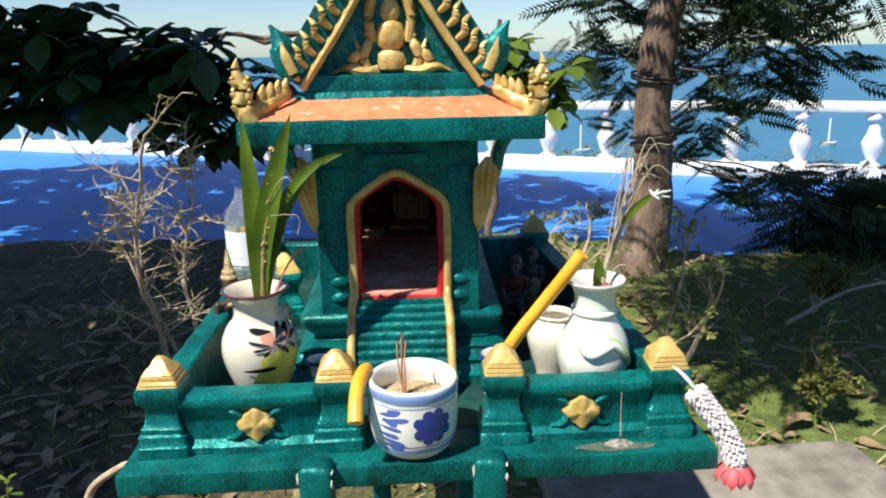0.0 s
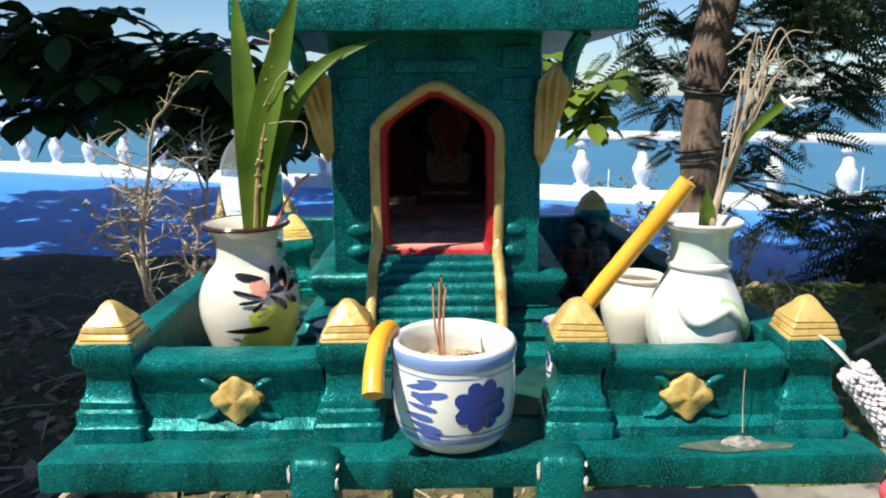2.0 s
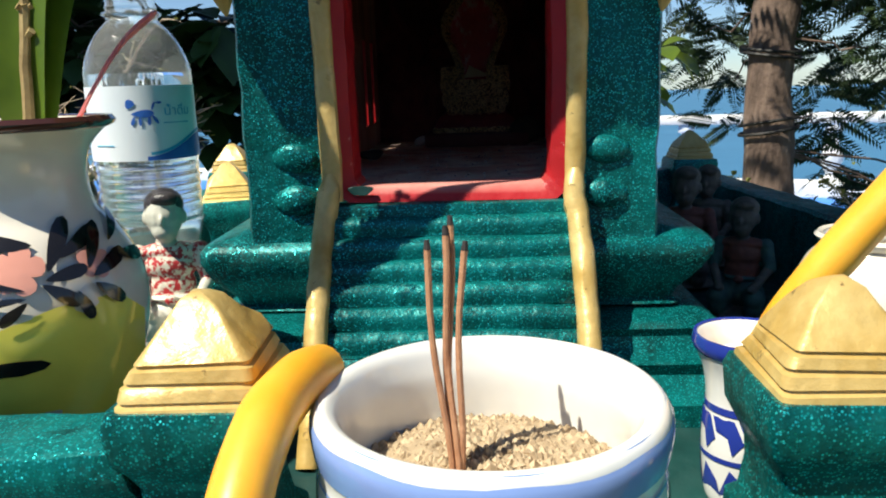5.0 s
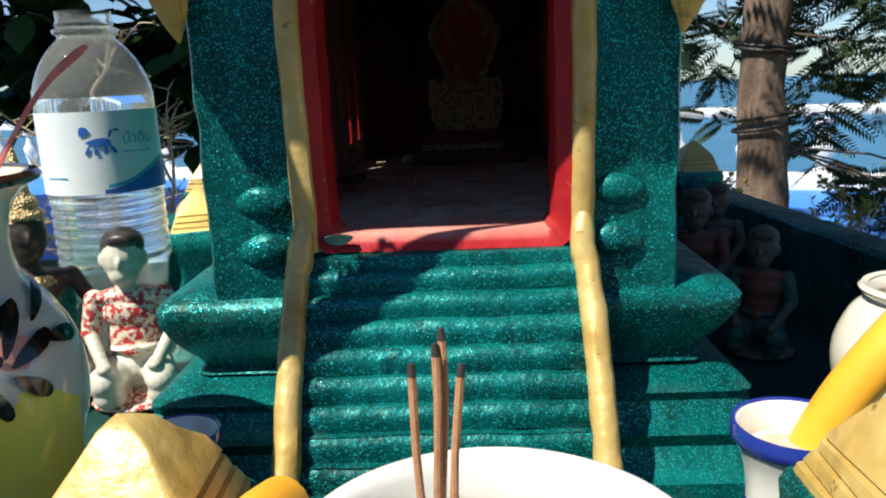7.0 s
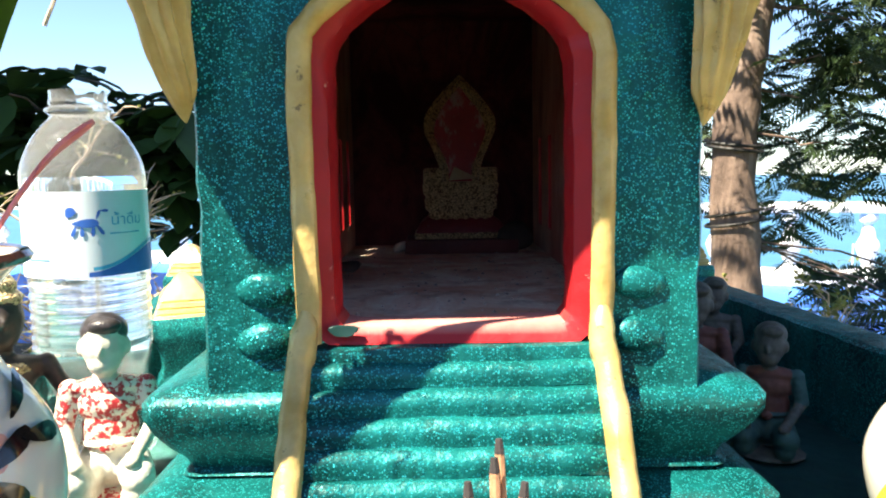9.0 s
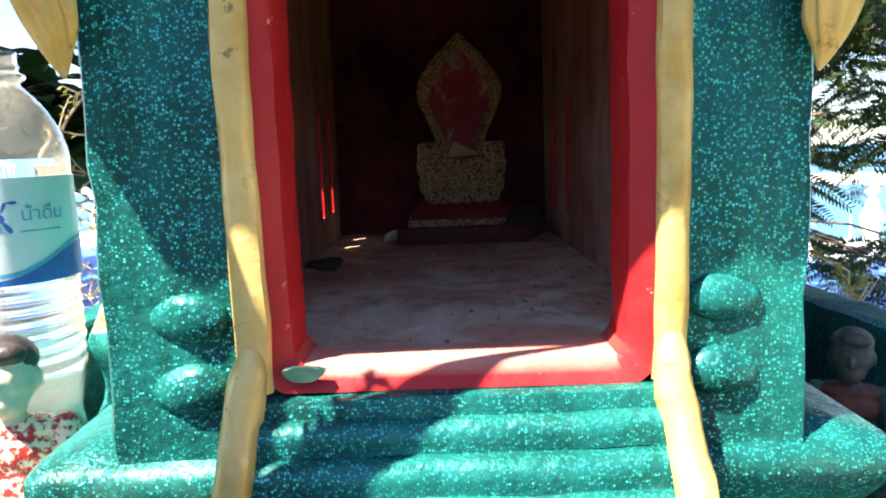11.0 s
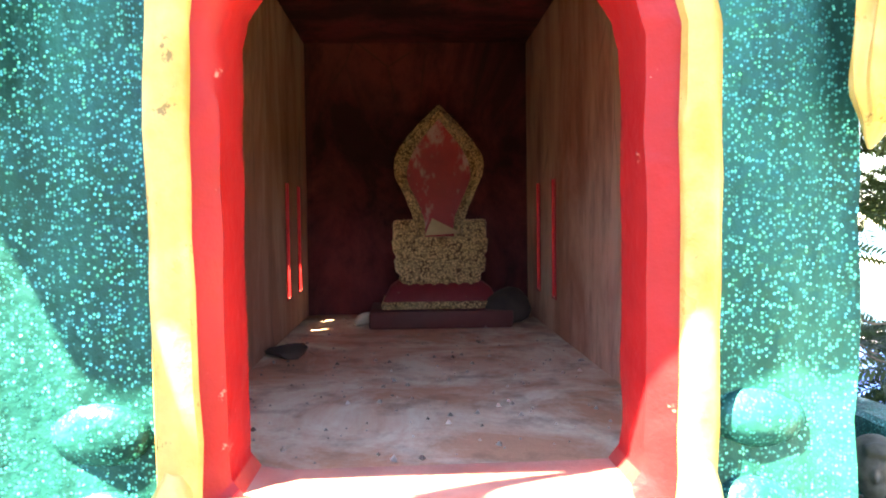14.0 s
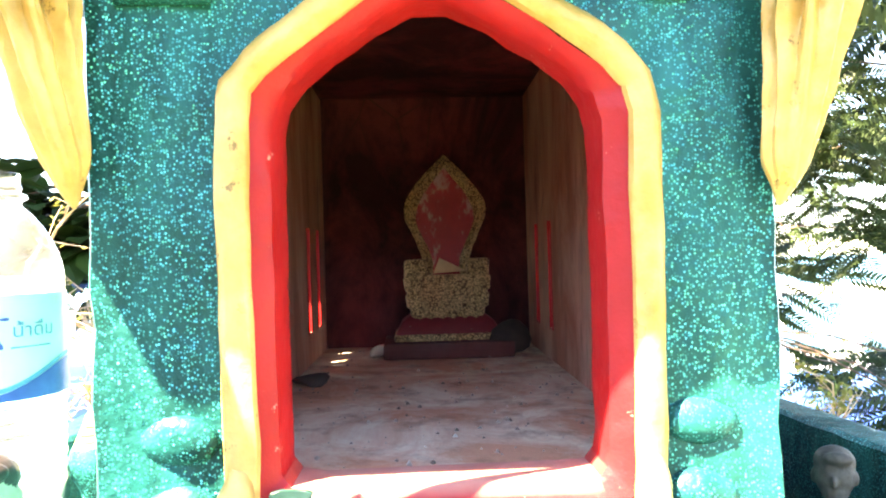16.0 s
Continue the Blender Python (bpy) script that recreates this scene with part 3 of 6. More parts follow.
part("front_wall", rough_up(multi_band([A_GOLD, lerp_out(A_GOLD, A_WALL, 0.25), lerp_out(A_GOLD, A_WALL, 0.5), lerp_out(A_GOLD, A_WALL, 0.75), lerp_out(A_GOLD, A_WALL, 0.96), A_WALL],
     [0.002, 0.003, 0.0, 0.002, 0.0, 0.004], 0.028), 0.0022, 38), TEAL, house)
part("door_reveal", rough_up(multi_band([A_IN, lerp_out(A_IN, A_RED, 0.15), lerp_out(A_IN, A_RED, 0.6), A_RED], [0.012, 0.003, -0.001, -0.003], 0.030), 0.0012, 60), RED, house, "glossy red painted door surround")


def gold_frame():
    mid = lerp_out(A_RED, A_GOLD, 0.5)[8:-8]
    path = [(p[0], -0.004, p[1]) for p in mid]
    bm = tube(path, 0.0076, 10, 0.7, (0, 1, 0))
    part("gold_door_trim", rough_up(bm, 0.0016, 50), GOLD, house, "raised gold trim round the doorway")


gold_frame()
# sill below the red surround
part("sill", rough_up(solid((-0.093, -0.010, 1.092), (0.093, 0.030, 1.1165), 0.004, 2, 0.001, 30), 0.001, 40), TEAL, house)


def side_wall(s, slots):
    """Side wall with two upright slits, s = -1 left, 1 right."""
    x0, x1 = sorted((s * 0.128, s * 0.1355))
    z0, z1, w = 1.150, 1.262, 0.0085
    xi0, xi1 = sorted((s * 0.1255, s * 0.1279))

    def blocks(name, xa, xb, ya, yb, za, zb, mat, label=""):
        edges = [ya] + [c for v in slots for c in (v - w, v + w)] + [yb]
        spans = [((xa, ya, za), (xb, yb, z0)), ((xa, ya, z1), (xb, yb, zb))] + [((xa, a, z0), (xb, b, z1)) for a, b in zip(edges[::2], edges[1::2])]
        for lo, hi in spans:
            part(name, solid(lo, hi), mat, house, label, smooth=False)
    blocks("side_wall", x0, x1, 0.028, 0.640, 1.080, 1.437, TEAL)
    blocks("inner_plaster", xi0, xi1, 0.030, 0.600, 1.118, 1.425, INWALL, "worn brownish pink plaster")
    for v in slots:
        bm = bmesh.new()
        for t in (-1, 1):
            ya, yb = sorted((v + t * w * 0.98, v + t * (w - 0.0024)))
            box(bm, (min(x0, xi0) - 0.0012, ya, z0), (max(x1, xi1) + 0.0012, yb, z1))
        box(bm, (min(x0, xi0) - 0.001, v - w * 0.9, z0), (max(x1, xi1) + 0.001, v + w * 0.9, z0 + 0.002))
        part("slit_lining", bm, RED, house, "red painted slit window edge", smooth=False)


side_wall(-1, (0.462, 0.535))
side_wall(1, (0.435, 0.520))
part("back_wall", solid((-0.154, 0.614, 1.080), (0.154, 0.640, 1.437)), TEAL, house, smooth=False)
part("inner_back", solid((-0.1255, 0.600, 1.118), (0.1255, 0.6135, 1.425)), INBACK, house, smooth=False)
part("inner_floor", rough_up(solid((-0.1275, 0.0275, 1.085), (0.1275, 0.6135, 1.118), 0, 2, 0.0015, 20, 0.04), 0.0008, 30), INFLOOR, house, "worn pale cement floor")
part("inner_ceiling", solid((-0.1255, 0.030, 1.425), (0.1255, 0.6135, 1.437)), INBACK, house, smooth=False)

# landing, plinth and stair
LAND = [(0.180, 1.030), (0.174, 1.034), (0.178, 1.042), (0.186, 1.050), (0.193, 1.060), (0.1990, 1.072), (0.1995, 1.080), (0.195, 1.086), (0.158, 1.095)]
part("landing", rough_up(loft([square(h, 0.325 + (h - 0.1985) * 0.8, z, 0.06, 2, 0, 0.320) for h, z in LAND]), 0.0025, 28), TEAL, house)
PLINTH = [(0.222, ZF), (0.222, 0.972), (0.215, 0.977), (0.211, 0.988), (0.213, 0.997), (0.206, 1.002), (0.203, 1.012), (0.204, 1.018), (0.194, 1.026), (0.176, 1.033)]
part("plinth", rough_up(loft([square(h, 0.333 + (h - 0.199), z, 0.05, 2, 0, 0.325 - (h - 0.199)) for h, z in PLINTH]), 0.0022, 30), TEAL, house)


def stair():
    n, top, bot, y0, y1 = 10, 1.108, ZF, -0.008, -0.0955
    dz, dy = (top - bot) / n, (y1 - y0) / n
    for i in range(n):
        z1, yb = top - i * dz, y0 + i * dy
        prof = smooth_profile([(y0 + 0.005, z1 + 0.001), (yb + 0.001, z1), (yb + dy * 0.50, z1 - dz * 0.08), (yb + dy * 0.98, z1 - dz * 0.42), (yb + dy * 0.98, z1 - dz)], 3)
        low = [(y0 + 0.005, z1 - dz)]
        pts = [(p[0], p[1]) for p in prof] + low
        k = 12
        bm = loft([[(-0.0885 + 0.177 * j / k, y, z) for y, z in pts] for j in range(k + 1)])
        part("step", rough_up(bm, 0.0013, 45, i), TEAL, house)
    for s in (-1, 1):
        path = smooth_profile([(s * (0.0925 if s > 0 else 0.0885), -0.006, 1.140), (s * 0.0915, -0.010, 1.118), (s * 0.0945, -0.018, 1.098), (s * 0.0955, -0.048, 1.052), (s * 0.0955, -0.076, 1.006), (s * 0.0965, -0.108, ZF)], 5)
        part("gold_stair_rail", rough_up(tube(path, [0.0040, 0.0060, 0.0075] + [0.0085] * (len(path) - 3), 10), 0.0014, 60, s), GOLD, house, "gold painted stair edge")


stair()
# rounded mouldings beside the door
for s in (-1, 1):
    for z, r in ((1.152, 0.0130), (1.1195, 0.0135)):
        bm = bmesh.new()
        bmesh.ops.create_uvsphere(bm, u_segments=20, v_segments=12, radius=1)
        for v in bm.verts:
            v.co = Vector((s * 0.1165 + v.co.x * 0.0180, 0.003 + v.co.y * r * 0.62, z + v.co.z * r * 0.86))
        part("moulding", rough_up(bm, 0.002, 45, s), TEAL, house)
    for z in (1.36, 1.405):
        part("boss", rough_up(solid((s * 0.118 - 0.022, -0.006, z - 0.016), (s * 0.118 + 0.022, 0.004, z + 0.016), 0.004), 0.001, 60), TEAL, house)
part("lintel", rough_up(solid((-0.06, -0.008, 1.383), (0.06, 0.004, 1.402), 0.005), 0.0012, 60), TEAL, house)


def bracket(s):
    """Gold leaf under a curved green strut that carries the eave."""
    dx, dz = (0.004, 0.010) if s < 0 else (0.0, 0.002)
    path = smooth_profile([(s * 0.1525, -0.006, 1.245), (s * 0.1550, -0.010, 1.268), (s * 0.1595, -0.014, 1.30), (s * 0.1650, -0.017, 1.335), (s * 0.1700, -0.018, 1.364), (s * 0.1745, -0.019, 1.390)], 7)
    path = [p + Vector((s * dx, 0, dz)) for p in path]
    n = len(path)
    rad = [0.0220 * (0.32 + 0.68 * (i / (n - 1)) ** 0.9) * min(1.0, 0.10 + 0.27 * i ** 0.65) * min(1.0, 0.30 + (n - 1 - i) / (0.26 * n)) for i in range(n)]
    rings = []
    for i, p in enumerate(path):
        r = []
        for k in range(72):
            a = 2 * math.pi * k / 72
            ripple = 1 + 0.34 * min(1.0, i / n * 1.6) * math.cos(9 * a + i * 0.24)
            r.append(p + Vector((rad[i] * math.cos(a) * ripple, rad[i] * 0.62 * math.sin(a) * ripple, 0)))
        rings.append(r)
    b = part("bracket", rough_up(tube(smooth_profile([(s * 0.172, 0.004, 1.32), (s * 0.186, -0.012, 1.37), (s * 0.192, -0.030, 1.41), (s * 0.205, -0.045, 1.436)], 4), 0.012, 8), 0.001, 40), TEAL, house)
    part("gold_leaf", rough_up(loft(rings), 0.0012, 60), GOLD, b, "gold painted leaf ornament")


bracket(-1)
bracket(1)

# roof
part("eave", rough_up(solid((-0.263, -0.110, 1.434), (0.263, 0.70, 1.474), 0.004, 2, 0.0015, 20, 0.05), 0.001, 30), TEAL, house)


def hip(name, lo, hi, z0, z1, mat, label=""):
    (hx0, ya0, yb0), (hx1, ya1, yb1) = lo, hi
    n = 16
    def ring(hx, ya, yb, z):
        pts = []
        for (ax, ay), (bx, by) in (((-hx, ya), (hx, ya)), ((hx, ya), (hx, yb)), ((hx, yb), (-hx, yb)), ((-hx, yb), (-hx, ya))):
            pts += [(ax + (bx - ax) * i / n, ay + (by - ay) * i / n, z) for i in range(n)]
        return pts
    rings = [[tuple(a[k] + (b[k] - a[k]) * j / 4 for k in range(3)) for a, b in zip(ring(hx0, ya0, yb0, z0), ring(hx1, ya1, yb1, z1))] for j in range(5)]
    return part(name, rough_up(loft(rings), 0.0022, 40), mat, house, label)


hip("tiled_skirt", (0.250, -0.104, 0.69), (0.165, -0.032, 0.62), 1.474, 1.506, mat_tiles(), "chipped orange painted tile skirt roof")
hip("roof_step", (0.172, -0.038, 0.625), (0.165, -0.030, 0.62), 1.500, 1.516, TEAL)
part("roof_base", rough_up(solid((-0.150, -0.026, 1.512), (0.150, 0.60, 1.545), 0.004, 2, 0.0015, 25, 0.05), 0.001, 30), TEAL, house)


def naga(s):
    """Gold finial at the eave's corner, upright horn and low crest."""
    core = smooth_profile([(s * 0.240, -0.085, 1.470), (s * 0.252, -0.090, 1.500), (s * 0.247, -0.092, 1.530), (s * 0.258, -0.093, 1.558), (s * 0.254, -0.094, 1.580)], 5)
    k = len(core)
    bm = tube(core, [0.0225 * (1 - (i / (k - 1)) ** 1.6) + 0.0012 for i in range(k)], 14, 0.75)
    scales = []
    for i, (dz, l) in enumerate(((0.012, 0.022), (0.034, 0.020), (0.056, 0.016))):
        for t in (-1, 1):
            b = Vector((s * 0.250, -0.098, 1.478 + dz))
            scales.append(tube(smooth_profile([b + Vector((t * 0.004, 0, 0)), b + Vector((t * 0.014, -0.004, l * 0.5)), b + Vector((t * 0.010, -0.002, l * 1.2))], 3), [0.007, 0.0075, 0.007, 0.006, 0.0045, 0.003, 0.001], 8))
    n = part("naga_finial", rough_up(bm, 0.0015, 70, s), GOLD, house, "gold painted flame-shaped corner finial")
    for sc in scales:
        part("flame_scale", rough_up(sc, 0.0012, 70, s), GOLD, n)
    bm = tube(smooth_profile([(s * 0.245, -0.085, 1.485), (s * 0.215, -0.065, 1.500), (s * 0.180, -0.040, 1.522)], 5), [0.016] * 5 + [0.014] * 5 + [0.008], 10)
    for i in range(4):
        x = 0.224 - i * 0.012
        part("crest_tooth", rough_up(tube(smooth_profile([(s * x, -0.072 + i * 0.008, 1.498 + i * 0.004), (s * (x - 0.002), -0.073 + i * 0.008, 1.518 + i * 0.004), (s * (x - 0.006), -0.073 + i * 0.008, 1.534 + i * 0.003)], 3), [0.009] * 4 + [0.006, 0.005, 0.002], 8), 0.0015, 70, i), GOLD, n)
    part("crest", rough_up(bm, 0.002, 70), GOLD, n)


naga(-1)
naga(1)


def gable():
    apex = 1.82
    bm = bmesh.new()
    vs = [bm.verts.new(p) for y in (0.0, 0.56) for p in ((-0.16, y, 1.542), (0.16, y, 1.542), (0, y, 1.77))]
    bm.faces.new(vs[:3])
    bm.faces.new(vs[3:][::-1])
    for i in range(3):
        bm.faces.new((vs[i], vs[i + 3], vs[(i + 1) % 3 + 3], vs[(i + 1) % 3]))
    g = part("gable_roof", bm, TEAL, house, smooth=False)
    for s in (-1, 1):
        k = 16
        rings = []
        for i in range(k + 1):
            t = i / k
            u, z = s * (0.178 * (1 - t) + 0.002), 1.538 + (apex - 1.538) * t - 0.012 * math.sin(math.pi * t)
            w = 0.028
            nx, nz = s * 0.82 * w, 0.57 * w
            rings.append([(u - nx, -0.030, z - nz), (u + nx, -0.036, z + nz), (u + nx, 0.58, z + nz), (u - nx, 0.58, z - nz)])
        b = part("bargeboard", rough_up(loft(rings), 0.0015, 40), TEAL, house)
        edge = [(s * (0.178 * (1 - t) + 0.002) - s * 0.82 * 0.026, -0.034, 1.538 + (apex - 1.538) * t - 0.012 * math.sin(math.pi * t) - 0.57 * 0.026) for t in [i / 16 for i in range(17)]]
        part("gold_edge", rough_up(tube(edge, 0.0075, 8), 0.001, 60), GOLD, b, "gold edging")
        for i in range(11):
            t = 0.04 + i * 0.085
            u, z = s * (0.178 * (1 - t)), 1.545 + (apex - 1.538) * t - 0.012 * math.sin(math.pi * t)
            fl = tube(smooth_profile([(u - s * 0.010, -0.036, z - 0.016), (u + s * 0.004, -0.041, z - 0.004), (u + s * 0.004, -0.041, z + 0.012), (u + s * 0.014, -0.038, z + 0.024)], 3), [0.004, 0.006, 0.007, 0.008, 0.008, 0.007, 0.006, 0.005, 0.004, 0.002], 8)
            part("gold_flame", rough_up(fl, 0.001, 80, i), GOLD, b)
        end = tube(smooth_profile([(s * 0.165, -0.030, 1.545), (s * 0.182, -0.032, 1.572), (s * 0.190, -0.032, 1.602), (s * 0.208, -0.032, 1.632)], 5), [0.026] * 5 + [0.024] * 5 + [0.018, 0.015, 0.012, 0.008, 0.005, 0.003], 10, 0.7, (0, 1, 0))
        e = part("finial", rough_up(end, 0.0015, 50), TEAL, house)
        part("gold_inlay", tube(smooth_profile([(s * 0.168, -0.052, 1.550), (s * 0.180, -0.053, 1.578), (s * 0.187, -0.050, 1.604)], 4), [0.009] * 5 + [0.007, 0.005, 0.003, 0.002], 8, 0.6, (0, 1, 0)), GOLD, e)
    # gold relief: seated idol, flames and leaf scrolls
    prof = [(0.001, 1.549), (0.022, 1.553), (0.026, 1.566), (0.023, 1.580), (0.014, 1.586), (0.023, 1.594), (0.025, 1.612), (0.021, 1.630), (0.011, 1.636), (0.0165, 1.645), (0.0165, 1.658), (0.010, 1.672), (0.005, 1.690), (0.001, 1.71)]
    bm = lathe(prof, 16, 0, 0)
    for v in bm.verts:
        v.co.y = v.co.y * 0.6 - 0.006
    part("idol_relief", rough_up(bm, 0.0022, 60), GOLD, g, "gold painted seated idol relief")
    for s in (-1, 1):
        for u, h, lean in ((0.042, 0.085, 0.004), (0.060, 0.055, 0.012), (0.030, 0.150, -0.004)):
            z0 = 1.551 if h < 0.1 else 1.60
            part("flame_relief", rough_up(tube(smooth_profile([(s * u, -0.004, z0), (s * (u + 0.008), -0.007, z0 + h * 0.3), (s * (u - 0.002), -0.007, z0 + h * 0.6), (s * (u + lean * 0.3), -0.004, z0 + h)], 4), [0.009] * 4 + [0.010] * 4 + [0.007, 0.006, 0.004, 0.003, 0.001], 8), 0.0015, 70), GOLD, g)
        part("leaf_scroll", rough_up(tube(smooth_profile([(s * 0.024, -0.006, 1.552), (s * 0.05, -0.010, 1.549), (s * 0.08, -0.008, 1.556), (s * 0.108, -0.005, 1.547)], 4), [0.009] * 4 + [0.010] * 4 + [0.008, 0.006, 0.004, 0.003, 0.001], 8), 0.0015, 70), GOLD, g)


gable()

# ---- things in the house ----
def mat_carved():
    k = M("carved_old_gold", 0.40, 0.35)
    f = k.voro(420, "F1")
    g = k.noise(150, 5, 0.7)
    k.put("Base Color", k.mix(k.math("MULTIPLY", k.grey(f, 0.30, 0.62), k.grey(g, 0.40, 0.56, 0.4, 1.0)), (0.88, 0.67, 0.36), (0.20, 0.11, 0.045)))
    k.bump(f, 0.8, 0.003).bump(g, 0.6, 0.003)
    return k.m


CARVED = mat_carved()
BRUSH = mat_ceramic("brushed_blue_glaze", (0.085, 0.15, 0.50), 0.14, 0.5)
def mat_scratched_panel():
    k = M("scratched_red_lacquer", 0.5)
    c = k.mix(k.grey(k.noise(30, 5), 0.3, 0.7), (0.30, 0.010, 0.018), (0.48, 0.020, 0.030))
    c = k.mix(k.grey(k.noise(34, 6, 0.7, (1, 1, 0.5)), 0.53, 0.62, 0.0, 0.8), c, (0.50, 0.36, 0.33))
    k.put("Base Color", c).bump(k.noise(60, 5), 0.4, 0.002)
    return k.m


PANELRED = mat_scratched_panel()
DARKRED = mat_paint("dark_red_lacquer", (0.17, 0.008, 0.014), (0.27, 0.016, 0.022), 0.62, (0.30, 0.17, 0.15), 30)
MAROON = mat_paint("dull_maroon_paint", (0.10, 0.020, 0.018), (0.16, 0.035, 0.030), 0.6, None, 30)


def outline_plate(pts, y0, y1, bulge=0.0):
    """A flat shape of (u, z) outline points between two depths."""
    bm = bmesh.new()
    a = [bm.verts.new((u, y0, z)) for u, z in pts]
    b = [bm.verts.new((u, y1, z)) for u, z in pts]
    bm.faces.new(a)
    bm.faces.new(b[::-1])
    n = len(pts)
    for i in range(n):
        bm.faces.new((a[i], b[i], b[(i + 1) % n], a[(i + 1) % n]))
    return bm


def throne():
    at = HOUSE @ pose(0.021, 0.485, 1.118) @ Matrix.Diagonal((1, 1, 0.96, 1))
    root = thing("altar_throne", "small carved gold and red lacquered altar throne inside the spirit house", "altar throne", at)
    part("plinth", rough_up(solid((-0.071, -0.012, 0), (0.071, 0.075, 0.019), 0.003), 0.0008, 60), MAROON, root, "dull maroon board")
    red = loft([square(h, 0.034 * h / 0.057, z, 0.15, 2, 0, 0.034) for h, z in ((0.057, 0.019), (0.057, 0.028), (0.051, 0.040), (0.036, 0.052))])
    part("base", red, DARKRED, root, "dark red lacquered base")
    part("base_edging", loft([square(h, 0.034 * h / 0.057, z, 0.15, 2, 0, 0.034) for h, z in ((0.0585, 0.0195), (0.0595, 0.023), (0.0585, 0.027))]), CARVED, root)
    tiers = ((0.030, 0.030), (0.034, 0.034), (0.038, 0.042), (0.041, 0.050), (0.041, 0.055), (0.045, 0.058), (0.046, 0.070), (0.044, 0.074), (0.047, 0.078), (0.048, 0.090), (0.046, 0.094))
    part("seat_block", rough_up(loft([square(h, 0.030 * h / 0.048, z + 0.0, 0.12, 2, 0, 0.032) for h, z in tiers]), 0.0008, 90), CARVED, root, "carved gold seat block")
    for s in (-1, 1):
        part("arm", rough_up(solid((min(s * 0.022, s * 0.047), 0.006, 0.090), (max(s * 0.022, s * 0.047), 0.058, 0.112), 0.004), 0.001, 90), CARVED, root)
    half_o = [(0.027, 0.092), (0.026, 0.108), (0.029, 0.122), (0.037, 0.142), (0.044, 0.158), (0.0455, 0.168), (0.043, 0.180), (0.034, 0.196), (0.020, 0.212), (0.008, 0.224), (0.001, 0.2315)]
    outer = [(p[0], p[1]) for p in smooth_profile(half_o, 4)]
    out = [(-u, z) for u, z in outer] + [(u, z) for u, z in outer[::-1]]
    inn = [(u * (0.56 + 0.15 * min(1.0, max(0.0, (z - 0.105) / 0.045))), 0.092 + (z - 0.092) * 0.90 + (0.002 if z < 0.12 else 0)) for u, z in out]
    part("back_frame", rough_up(multi_band([inn, lerp_out(inn, out, 0.5), out], [0.016, 0.011, 0.016], 0.026), 0.0009, 100), CARVED, root, "carved gold pointed back frame")
    part("back_panel", outline_plate(inn, 0.019, 0.024), PANELRED, root, "scratched dark red panel", smooth=False)
    # raised carving: beads along the back frame, rows of lozenges on the seat block
    bm = bmesh.new()

    def stud(x, y, z, rx, rz, d):
        ring = [bm.verts.new((x + a * rx, y, z + b * rz)) for a, b in ((-1, 0), (0, -1), (1, 0), (0, 1))]
        tip = bm.verts.new((x, y - d, z))
        for i in range(4):
            bm.faces.new((ring[i], ring[(i + 1) % 4], tip))
    mid = lerp_out(inn, out, 0.5)
    for i, (u, z) in enumerate(mid):
        if z > 0.11:
            stud(u, 0.0115, z, 0.0030, 0.0030, 0.0025)
            for e in (0.14, 0.86):
                a, b = inn[i], out[i]
                stud(a[0] + (b[0] - a[0]) * e, 0.0150, a[1] + (b[1] - a[1]) * e, 0.0014, 0.0016, 0.0018)
    for z, half, y, n in ((0.084, 0.046, 0.0022, 8), (0.064, 0.044, 0.0034, 7), (0.0475, 0.037, 0.0070, 6), (0.0365, 0.032, 0.0105, 6)):
        for i in range(n):
            w = half / n
            stud(-half + w * (2 * i + 1), y, z, w * 0.95, 0.0050, 0.0024)
            if i:
                stud(-half + w * 2 * i, y, z + 0.0040, w * 0.5, 0.0022, 0.0016)
    for s in (-1, 1):
        for k in range(3):
            stud(s * 0.036, 0.0058, 0.095 + 0.006 * k, 0.009, 0.0028, 0.0022)
    tagged(part("carving", bm, CARVED, root, "raised gold carving", smooth=False), kind="stuff")
    sc = part("paper_scrap", plate([(-0.019, 0.0), (0.018, 0.002), (-0.012, 0.018)], 0, 0.0012, 0.0002), mat_simple("tan_paper", (0.46, 0.33, 0.19), (0.58, 0.43, 0.26), 0.8, 60))
    sc.matrix_world = at @ pose(0.004, 0.002, 0.0955, 78, 0, -4)
    tagged(sc, "torn scrap of tan paper leaning on the throne", "paper")


throne()


def pebble(name, m, r, flat, mat, label, seed):
    bm = bmesh.new()
    bmesh.ops.create_icosphere(bm, subdivisions=2, radius=r)
    for v in bm.verts:
        v.co.z *= flat
    rough_up(bm, r * 0.5, 0.9 / r * 0.6, seed)
    lo = min(v.co.z for v in bm.verts)
    for v in bm.verts:
        v.co.z -= lo
    ob = part(name, bm, mat)
    ob.matrix_world = m
    tagged(ob, label, name.replace("_", " "))


pebble("white_pebble", HOUSE @ pose(-0.055, 0.50, 1.1182), 0.013, 0.7, CREAM, "small dusty white pebble on the house floor", 3)
pebble("dark_rubble", HOUSE @ pose(0.088, 0.50, 1.1182), 0.026, 0.7, mat_simple("dark_stone", (0.03, 0.02, 0.018), (0.09, 0.06, 0.05), 0.9), "dark lump of rubble on the house floor", 8)
pebble("dark_rubble", HOUSE @ pose(-0.108, 0.330, 1.1182), 0.016, 0.35, bpy.data.materials["dark_stone"], "dark chip of rubble by the wall", 5)


